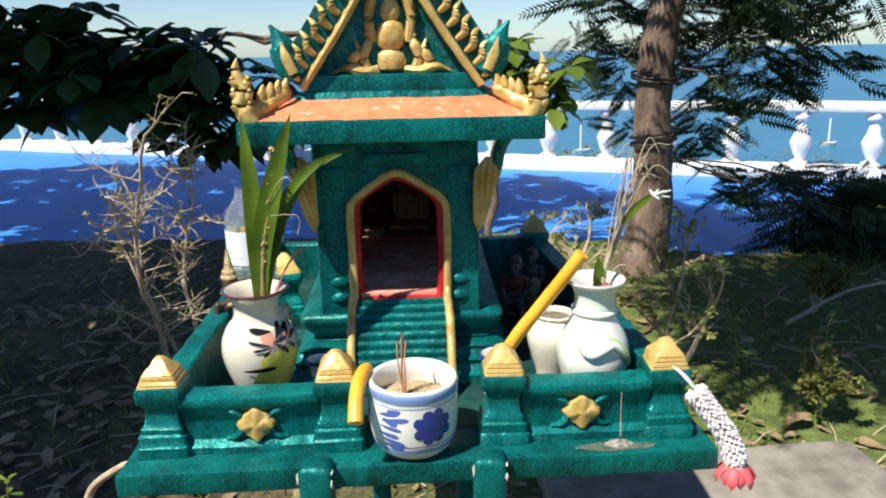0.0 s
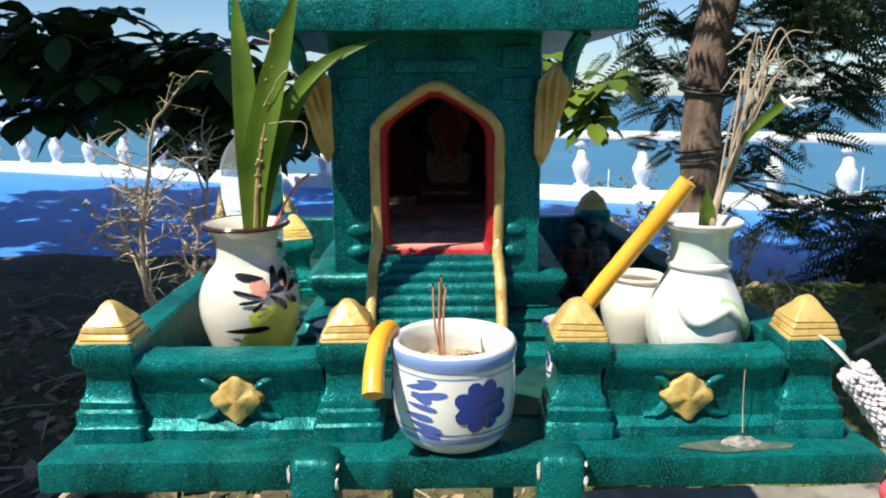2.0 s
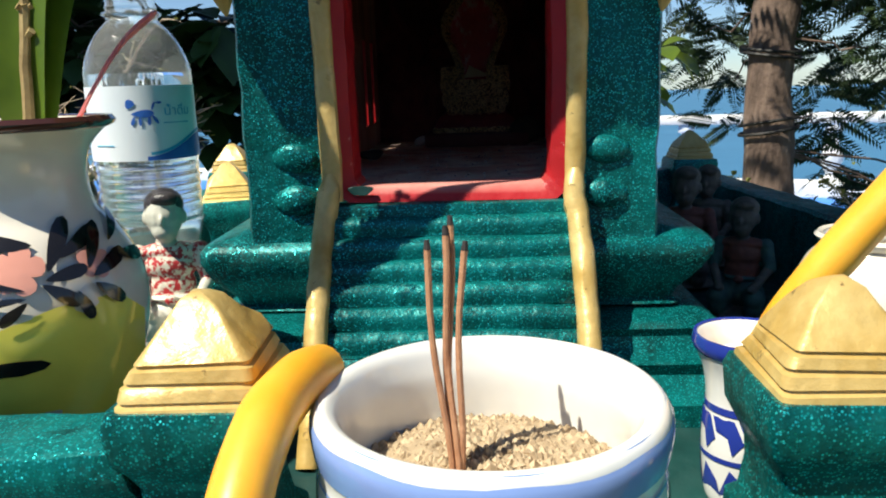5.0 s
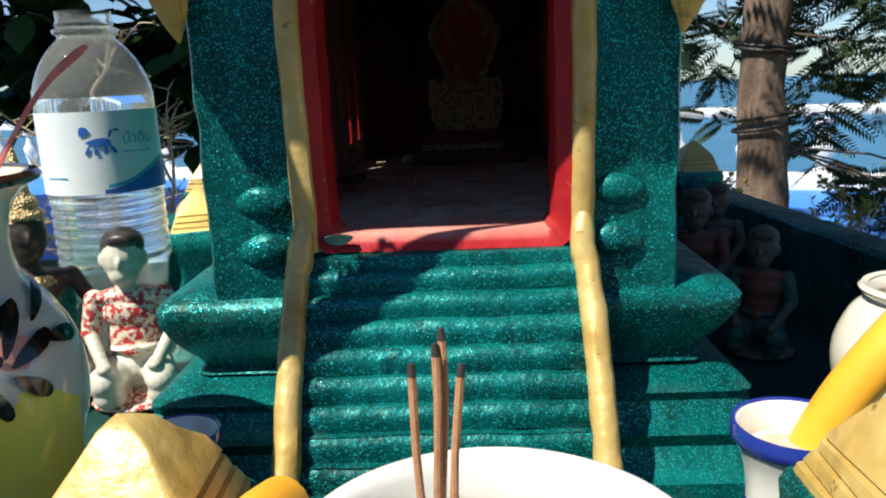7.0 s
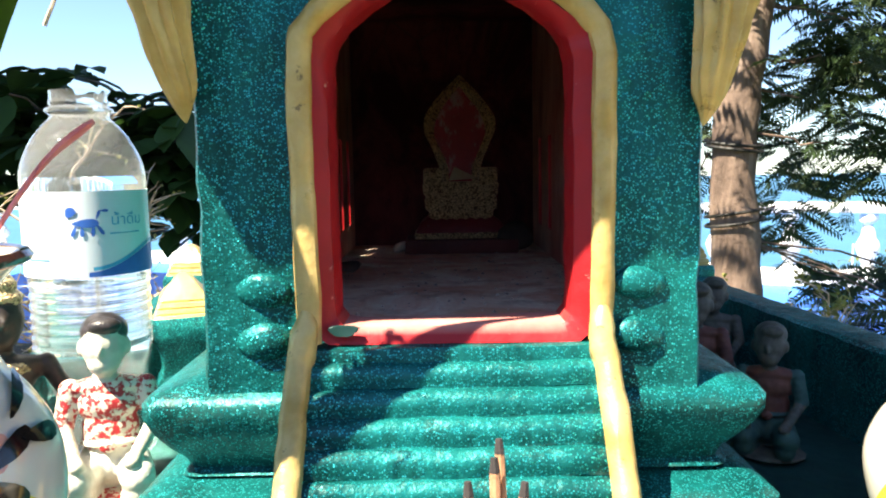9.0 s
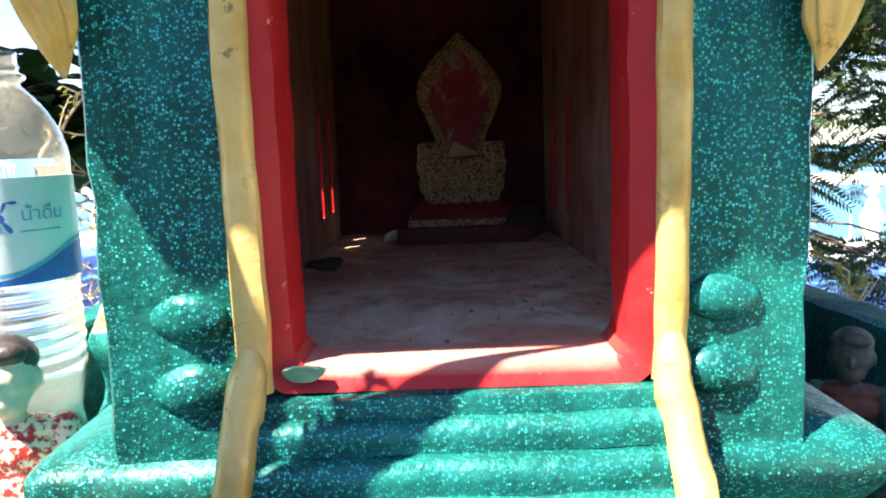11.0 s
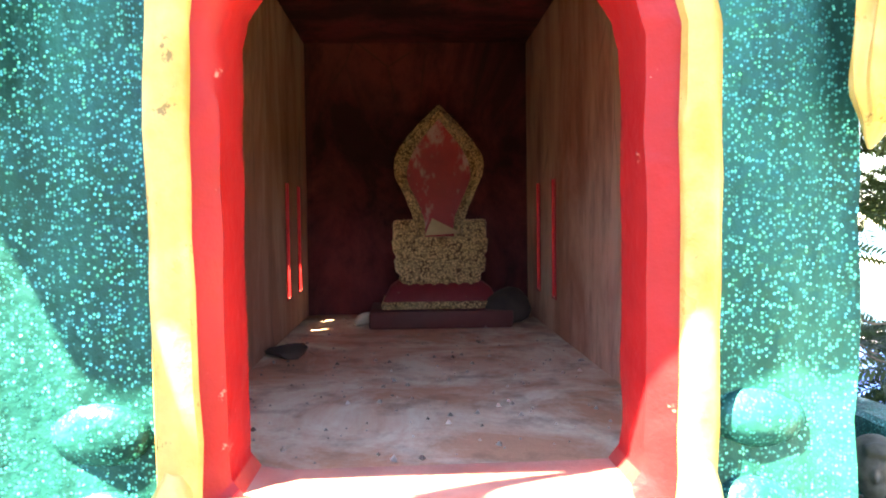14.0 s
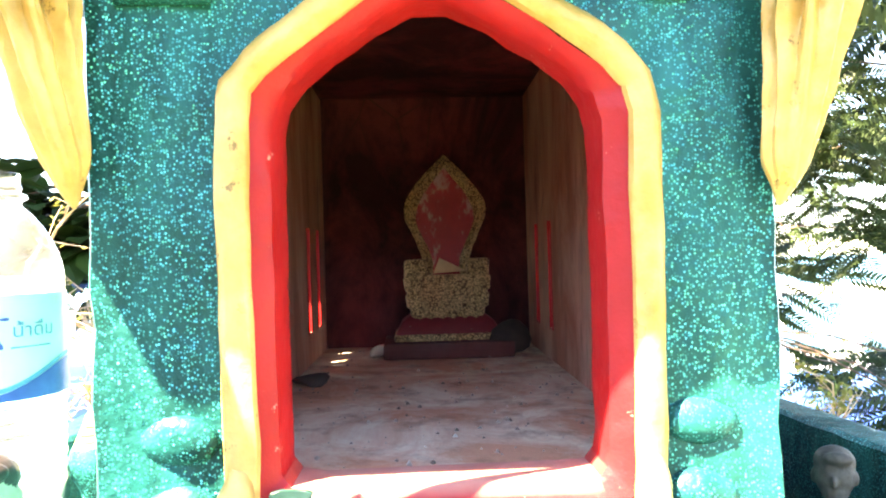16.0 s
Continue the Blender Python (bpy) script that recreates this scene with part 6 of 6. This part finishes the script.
# unseen wide tree, added beside the path to darken the left of the garden
broadleaf_tree((-5.2, 0.6, -0.1), (-4.4, 1.0, 4.2),
               [((-3.9, 1.6, 3.9), (0.9, 0.8, 0.4), 62), ((-4.6, 2.8, 4.0), (1.0, 0.9, 0.4), 66), ((-3.5, 2.9, 4.3), (0.9, 0.8, 0.4), 56), ((-5.4, 3.9, 4.2), (1.1, 0.9, 0.4), 78), ((-3.7, 3.9, 4.6), (1.1, 0.9, 0.4), 74), ((-4.0, 0.6, 4.0), (0.7, 0.6, 0.4), 40)], 55,
               "tall unseen tree with large leaves, added to shade the left garden", 0.30, 0.16)


def frond_into(bm, base, tip, leaflet, rnd, pairs=13):
    """A feather leaf: rachis and paired narrow leaflets."""
    d = tip - base
    L = d.length
    u = d.normalized()
    side = u.cross(Vector((rnd.gauss(0, 0.8), rnd.gauss(0, 0.8), rnd.gauss(0.35, 0.7)))).normalized()
    nrm = side.cross(u)
    sag = L * rnd.uniform(0.05, 0.3)
    pt = lambda t: base + d * t - Vector((0, 0, sag * t * t))
    w = 0.003
    prev = None
    for i in range(7):
        c = pt(i / 6)
        row = (bm.verts.new(c - side * w), bm.verts.new(c + side * w))
        if prev:
            bm.faces.new((prev[0], prev[1], row[1], row[0]))
        prev = row
    for i in range(pairs):
        t = 0.14 + 0.86 * i / (pairs - 1)
        c = pt(t)
        l = leaflet * (0.45 + 0.75 * math.sin(math.pi * (0.15 + 0.8 * t)))
        for s in (-1, 1):
            e = (side * s * 0.86 + u * 0.5 + nrm * rnd.uniform(-0.15, 0.1)).normalized()
            b = u * l * 0.17
            m = c + e * l * 0.5
            vs = [bm.verts.new(c), bm.verts.new(m - b), bm.verts.new(c + e * l - Vector((0, 0, l * 0.12))), bm.verts.new(m + b)]
            bm.faces.new(vs)


def feather_tree():
    rnd = random.Random(77)
    root = thing("feather_leaf_tree", "tree with a thick brown trunk, wire bands and dark feathery leaves", "tree", Matrix())
    base, top = Vector((1.37, 5.2, -0.1)), Vector((1.77, 5.75, 4.4))
    n = 30
    P = [base + (top - base) * (i / n) + Vector((0.04 * math.sin(i * 0.5), 0.03 * math.cos(i * 0.4), 0)) for i in range(n + 1)]
    R = [0.140 + 0.06 * math.exp(-i * 0.5) - 0.0015 * i for i in range(n + 1)]
    tr = part("trunk", rough_up(tube(P, R, 22, None, (0, 1, 0)), 0.02, 5), BARK, root)
    for z in (0.89, 0.94, 1.31, 1.34):
        i = min(range(n), key=lambda k: abs(P[k].z - z))
        c = P[i] + (P[i + 1] - P[i]) * ((z - P[i].z) / (P[i + 1].z - P[i].z))
        ring = [(c.x + 0.156 * math.cos(a), c.y + 0.156 * math.sin(a), z + 0.025 * math.sin(a + z * 9)) for a in [2 * math.pi * k / 24 for k in range(25)]]
        part("wire_band", tube(ring, 0.010, 6), WIRE, tr, "dark wire wound round the trunk")
    lb = bmesh.new()
    blobs = [((1.95, 4.0, 1.66), (0.26, 0.3, 0.26), 16, 0.27), ((1.62, 4.2, 1.74), (0.22, 0.25, 0.26), 85, 0.26), ((1.74, 4.2, 1.36), (0.20, 0.25, 0.18), 34, 0.25), ((1.0, 4.9, 1.50), (0.18, 0.2, 0.20), 40, 0.22), ((1.6, 4.7, 1.40), (0.14, 0.2, 0.14), 22, 0.22),
             ((1.36, 4.7, 1.70), (0.16, 0.2, 0.22), 34, 0.24), ((1.80, 4.4, 1.95), (0.32, 0.4, 0.22), 40, 0.30), ((2.20, 4.3, 1.84), (0.34, 0.4, 0.16), 16, 0.30), ((2.5, 4.4, 2.0), (0.5, 0.5, 0.16), 12, 0.32), ((1.92, 4.5, 1.44), (0.22, 0.4, 0.14), 12, 0.28),
             ((1.15, 5.0, 1.78), (0.32, 0.4, 0.16), 22, 0.32), ((1.22, 5.0, 1.25), (0.14, 0.2, 0.26), 26, 0.24), ((1.72, 4.9, 1.05), (0.16, 0.3, 0.22), 24, 0.26),
             ((2.5, 4.7, 0.50), (0.50, 0.5, 0.22), 150, 0.32), ((3.3, 4.8, 0.54), (0.6, 0.5, 0.24), 150, 0.32), ((2.05, 4.9, 0.66), (0.25, 0.3, 0.16), 30, 0.28), ((2.9, 4.6, 0.34), (0.9, 0.5, 0.20), 130, 0.32),
             # Clusters from z 3 up are unseen, added to shade the ground below.
             ((3.3, 4.2, 2.1), (0.7, 0.6, 0.25), 30, 0.36), ((0.3, 2.45, 3.15), (0.5, 0.35, 0.3), 60, 0.42), ((0.95, 2.6, 3.1), (0.5, 0.4, 0.3), 50, 0.42), ((0.1, 3.1, 3.3), (0.5, 0.4, 0.3), 45, 0.42), ((1.0, 3.4, 3.1), (0.8, 0.5, 0.3), 140, 0.45), ((2.0, 3.5, 3.2), (0.9, 0.6, 0.3), 120, 0.45), ((2.2, 5.2, 3.0), (1.2, 1.0, 0.4), 80, 0.45), ((3.4, 5.4, 3.2), (1.2, 1.0, 0.4), 80, 0.45), ((1.2, 5.6, 3.4), (1.1, 1.0, 0.4), 60, 0.45), ((2.8, 6.6, 3.3), (1.4, 1.0, 0.4), 70, 0.5), ((0.6, 6.6, 3.6), (1.2, 1.0, 0.4), 60, 0.5)]
    for c, r, k, l in blobs:
        c = Vector(c)
        if c.z < 2.5:
            c, r = Vector((c.x * 1.27, c.y * 1.27, 1.6 + (c.z - 1.6) * 1.27)), [a * 1.27 for a in r]
        start = min(P[6:], key=lambda p: (p - c).length)
        tb = bmesh.new()
        limb(tb, start, c, 0.008, 0.004, rnd, 0.05)
        part("branch", tb, BARK, root)
        for _ in range(int(k * (1.9 if c.z > 2.5 else 1.0))):
            o = Vector((rnd.gauss(0, 0.5), rnd.gauss(0, 0.5), rnd.gauss(0, 0.5)))
            p = c + Vector((o.x * r[0], o.y * r[1], o.z * r[2]))
            a = rnd.uniform(0, 6.283)
            e = Vector((math.cos(a), math.sin(a), rnd.uniform(-0.7, 0.3))).normalized() * l * rnd.uniform(0.7, 1.15)
            frond_into(lb, p, p + e * 1.4, l * 0.27, rnd, 14)
    tagged(part("crown", lb, FERN, root, "dark feathery leaves"), kind="stuff")


feather_tree()


def twig_bush(at, height, spread, seed, label, leafy, name="twiggy_shrub", stems=4, mat=None):
    """A half-bare shrub: forked twigs with few small leaves."""
    rnd = random.Random(seed)
    root = thing(name, label, "shrub", pose(*at))
    tb, lb = bmesh.new(), bmesh.new()

    def grow(p, d, l, r, depth):
        n = 4
        P = [p]
        for i in range(n):
            d = (d + Vector((rnd.uniform(-0.25, 0.25), rnd.uniform(-0.25, 0.25), rnd.uniform(-0.12, 0.2)))).normalized()
            P.append(P[-1] + d * l / n)
        merge(tb, tube(P, [r * (1 - 0.4 * i / n) for i in range(n + 1)], 5, None, (0.4, 0.7, 0.3)))
        if depth == 0 or l < height * 0.07:
            for q in P[1:]:
                for _ in range(leafy):
                    if rnd.random() < 0.75:
                        o = Vector((rnd.uniform(-1, 1), rnd.uniform(-1, 1), rnd.uniform(-0.5, 1))).normalized()
                        leaf_into(lb, q, q + o * rnd.uniform(0.018, 0.036), 0.014, 0.004, rnd, 4)
            return
        for _ in range(rnd.choice((2, 3, 4))):
            k = rnd.randrange(1, n + 1)
            nd = (d + Vector((rnd.uniform(-1, 1) * spread, rnd.uniform(-1, 1) * spread, rnd.uniform(-0.35, 0.25)))).normalized()
            grow(P[k], nd, l * rnd.uniform(0.42, 0.68), r * 0.55, depth - 1)
    for i in range(stems):
        grow(Vector((rnd.uniform(-0.04, 0.04), rnd.uniform(-0.04, 0.04), -0.03)), Vector((rnd.uniform(-0.15, 0.15) * stems / 2, rnd.uniform(-0.3, 0.3), 1)).normalized(), height * 0.5, 0.016 * height, 4)
    tagged(part("twig", tb, TWIG if mat is None else mat, root), kind="stuff")
    if leafy:
        tagged(part("leaves", lb, TWIGLEAF, root), kind="stuff")


def thorn_shrub(at, height, seed, label):
    """An upright thin trunk with side twigs and few tiny leaves."""
    rnd = random.Random(seed)
    root = thing("thorn_shrub", label, "shrub", pose(*at))
    stem, tb, lb = bmesh.new(), bmesh.new(), bmesh.new()

    def bend(p, d, l, r, n, sag):
        P = [p]
        for _ in range(n):
            d = (d + Vector((rnd.uniform(-0.28, 0.28), rnd.uniform(-0.28, 0.28), rnd.uniform(-0.2, 0.22) + sag))).normalized()
            P.append(P[-1] + d * l / n)
        return P, [r * (1 - 0.65 * i / n) for i in range(n + 1)], d

    def out(e0, e1):
        a, e = rnd.uniform(0, 6.283), rnd.uniform(e0, e1)
        return Vector((math.cos(a) * math.cos(e), 0.7 * math.sin(a) * math.cos(e), math.sin(e)))

    for k, (dx, h) in enumerate(((0.0, 1.0), (0.05, 0.86), (-0.04, 0.7))):
        P, R, _ = bend(Vector((dx, 0.02 * k, -0.04)), Vector((dx * 2.5, 0, 1)), height * h, 0.017 - 0.003 * k, 12, 0.22)
        merge(stem, tube(P, R, 7, None, (0.4, 0.7, 0.3)))
        for j in range(15):
            i = rnd.randrange(3, 13)
            Q, S, _ = bend(P[i], out(0.05, 0.95), rnd.uniform(0.18, 0.46) * (1.25 - 0.05 * i), 0.0062, 6, 0.02)
            merge(tb, tube(Q, S, 5, None, (0.4, 0.7, 0.3)))
            for q in Q[1:]:
                for _ in range(rnd.choice((1, 2, 2))):
                    T, U, _ = bend(q, out(-0.4, 1.0), rnd.uniform(0.04, 0.15), 0.0030, 3, 0)
                    merge(tb, tube(T, U, 4, None, (0.4, 0.7, 0.3)))
                    for w in T[1:]:
                        if rnd.random() < 0.55:
                            leaf_into(lb, w, w + out(-0.5, 1.2) * rnd.uniform(0.014, 0.03), 0.012, 0.003, rnd, 4)
    part("trunk", stem, TWIG, root)
    tagged(part("twig", tb, TWIG, root), kind="stuff")
    tagged(part("leaves", lb, TWIGLEAF, root), kind="stuff")


thorn_shrub((-1.33, 3.45, 0), 1.34, 4, "half-bare thorny shrub with pale twigs and tiny olive leaves")
twig_bush((0.64, 3.02, 0), 1.16, 0.9, 31, "half-bare pale shrub with a few yellow-green leaves", 3, stems=3)
twig_bush((0.80, 3.30, 0), 1.10, 0.9, 9, "half-bare pale shrub with a few yellow-green leaves", 2, stems=2)
twig_bush((1.15, 3.60, 0), 0.92, 0.9, 15, "half-bare pale shrub with a few yellow-green leaves", 2, stems=2)
twig_bush((2.2, 4.3, 0), 0.4, 0.8, 25, "low scrubby weed with olive leaves", 4)
twig_bush((1.62, 3.05, 0), 0.36, 0.9, 27, "low scrubby weed with olive leaves", 2)
twig_bush((-2.3, 3.2, 0), 0.45, 0.9, 28, "low scrubby weed with olive leaves", 4)


def weeds():
    """Grass blades and dead leaves over the garden floor."""
    rnd = random.Random(13)
    bm = bmesh.new()
    for _ in range(16000):
        x, y = rnd.uniform(-2.6, 4.2), rnd.uniform(1.9, 5.6)
        dens = 0.95 if x > 0.5 else 0.65
        dens *= 0.35 + 0.9 * (noise.noise(Vector((x * 1.3, y * 1.3, 4))) + 0.35)
        if rnd.random() > dens or (0.3 < x < 1.7 and y < 2.66):
            continue
        h = rnd.uniform(0.02, 0.07) * (1.6 if rnd.random() < 0.08 else 1)
        a = rnd.uniform(0, 6.283)
        o = Vector((math.cos(a), math.sin(a), 0))
        s = Vector((-o.y, o.x, 0)) * rnd.uniform(0.002, 0.0045)
        b = Vector((x, y, ground_z(x, y) - 0.01))
        m, t = b + o * h * 0.3 + Vector((0, 0, h * 0.7)), b + o * h * 0.9 + Vector((0, 0, h))
        v = [bm.verts.new(q) for q in (b - s, b + s, m + s * 0.7, m - s * 0.7, t)]
        bm.faces.new(v[:4])
        bm.faces.new((v[3], v[2], v[4]))
    tagged(part("grass", bm, GRASS, smooth=False), "short sparse sunlit grass", "grass", kind="stuff")
    bm = bmesh.new()
    for _ in range(1700):
        x, y = rnd.uniform(-3.2, 3.2), rnd.uniform(1.6, 5.9)
        a, l = rnd.uniform(0, 6.283), rnd.uniform(0.03, 0.10)
        b = Vector((x, y, ground_z(x, y) + 0.012))
        leaf_into(bm, b, b + Vector((math.cos(a) * l, math.sin(a) * l, rnd.uniform(-0.005, 0.03))), l * 0.5, 0.0, rnd)
    for _ in range(450):
        x, y = rnd.uniform(-3.4, -0.5), rnd.uniform(1.5, 4.6)
        a, l = rnd.uniform(0, 6.283), rnd.uniform(0.05, 0.13)
        b = Vector((x, y, ground_z(x, y) + 0.016))
        leaf_into(bm, b, b + Vector((math.cos(a) * l, math.sin(a) * l, rnd.uniform(-0.005, 0.05))), l * 0.5, 0.0, rnd)
    tagged(part("leaf_litter", bm, LITTER), "dry brown fallen leaves and twigs", "leaf litter", kind="stuff")
    bm = bmesh.new()
    for _ in range(260):
        x, y = rnd.uniform(-3, 3.2), rnd.uniform(1.6, 5.8)
        a, l = rnd.uniform(0, 6.283), rnd.uniform(0.08, 0.35)
        b = Vector((x, y, ground_z(x, y) + 0.012))
        e = b + Vector((math.cos(a) * l, math.sin(a) * l, rnd.uniform(0, 0.05)))
        merge(bm, tube([b, (b + e) / 2 + Vector((0, 0, 0.015)), e], [0.004, 0.003, 0.0015], 5))
    tagged(part("fallen_twigs", bm, TWIG), "dry fallen twigs on the soil", "twigs", kind="stuff")


weeds()


def loose_branch(path, r, label):
    P = smooth_profile(path, 6)
    tagged(part("dead_branch", rough_up(tube(P, [r * (1 - 0.5 * i / len(P)) for i in range(len(P))], 8), r * 0.3, 14), TWIG), label, "branch")


loose_branch([(-1.06, 1.92, -0.02), (-1.05, 1.91, 0.20), (-1.04, 1.90, 0.36), (-0.95, 1.90, 0.45), (-0.80, 1.90, 0.50)], 0.016, "pale bare branch growing up beside the platform")


def leafy_weed(x, y, h, seed, mat=None):
    """An upright weed: one stem with paired leaves."""
    rnd = random.Random(seed)
    root = thing("weed", "upright green weed growing in the short grass", "weed", pose(x, y, ground_z(x, y) - 0.01), "weeds round the shrine")
    n = 9
    P = [Vector((0.03 * math.sin(i * 0.5 + seed), 0.02 * math.cos(i * 0.7 + seed), h * i / n)) for i in range(n + 1)]
    part("stem", tube(P, [0.004 - 0.00025 * i for i in range(n + 1)], 6, None, (0.3, 0.8, 0.1)), TWIGLEAF, root)
    bm = bmesh.new()
    for i in range(2, n + 1):
        for s in (0, 1, 2):
            a = i * 1.3 + s * 2.1 + rnd.uniform(-0.4, 0.4)
            l = rnd.uniform(0.045, 0.085) * (1.1 - 0.4 * i / n)
            leaf_into(bm, P[i], P[i] + Vector((math.cos(a) * l, math.sin(a) * l, l * rnd.uniform(0.0, 0.7))), l * 0.36, l * 0.15, rnd)
    tagged(part("leaves", bm, mat or YLEAF, root), kind="stuff")


for k, (x, y, h) in enumerate(((1.34, 3.35, 0.42), (1.42, 3.42, 0.30), (1.80, 3.30, 0.42), (2.02, 3.15, 0.28), (1.62, 2.98, 0.22), (2.35, 3.35, 0.30), (0.98, 3.25, 0.25), (2.15, 2.85, 0.22), (-1.9, 2.7, 0.25), (-1.6, 2.3, 0.22), (-2.3, 3.6, 0.3))):
    leafy_weed(x, y, h, k)
leafy_weed(-1.27, 1.90, 0.47, 40)
loose_branch([(2.05, 3.05, 0.0), (2.12, 3.12, 0.16), (2.30, 3.20, 0.26), (2.42, 3.25, 0.42)], 0.012, "pale dead branch lying over the weeds")
loose_branch([(2.15, 3.12, 0.17), (2.16, 3.15, 0.30), (2.24, 3.2, 0.44)], 0.009, "pale dead branch lying over the weeds")
loose_branch([(1.9, 4.0, 0.02), (2.3, 4.1, 0.18), (2.8, 4.2, 0.22)], 0.012, "pale dead branch lying over the weeds")


def fallen_leaf(x, y, l, turn, seed):
    rnd = random.Random(seed)
    bm = bmesh.new()
    leaf_into(bm, Vector((0, 0, 0.01)), Vector((l, 0, 0.02)), l * 0.55, 0.0, rnd)
    ob = part("fallen_leaf", bm, LITTER)
    ob.matrix_world = pose(x, y, ground_z(x, y) + 0.025, rnd.uniform(-15, 15), rnd.uniform(-10, 10), turn)
    tagged(ob, "large dry curled leaf on the grass", "leaf", "large fallen leaves")


for k, (x, y, l, a) in enumerate(((1.42, 2.92, 0.15, 20), (1.18, 3.62, 0.13, -10), (1.95, 2.85, 0.14, 70), (1.75, 2.72, 0.12, 140), (-1.75, 3.2, 0.16, 30), (-1.4, 2.5, 0.14, 80), (-2.2, 2.9, 0.15, 10), (-1.1, 2.7, 0.12, 200))):
    fallen_leaf(x, y, l, a, k)


def shore_bush(x, y, seed):
    rnd = random.Random(seed)
    bm = bmesh.new()
    for _ in range(220):
        o = Vector((rnd.gauss(0, 0.5), rnd.gauss(0, 0.25), abs(rnd.gauss(0, 0.3))))
        rosette(bm, Vector((0, 0, 0)) + o, rnd, 0.10, 4)
    root = thing("cliff_bush", "olive green bush below the balustrade", "bush", pose(x, y, -0.75), "bushes beyond the balustrade")
    tagged(part("leaves", bm, TWIGLEAF, root), kind="stuff")
    tb = bmesh.new()
    for _ in range(5):
        limb(tb, Vector((0, 0, -9)), Vector((rnd.uniform(-0.4, 0.4), 0, 0.3)), 0.05, 0.02, rnd, 0.02)
    tagged(part("stem", tb, TWIG, root), kind="stuff")


shore_bush(4.9, rail_y(4.9) + 0.9, 1)
shore_bush(2.4, rail_y(2.4) + 0.9, 2)
shore_bush(7.0, rail_y(7.0) + 0.9, 3)
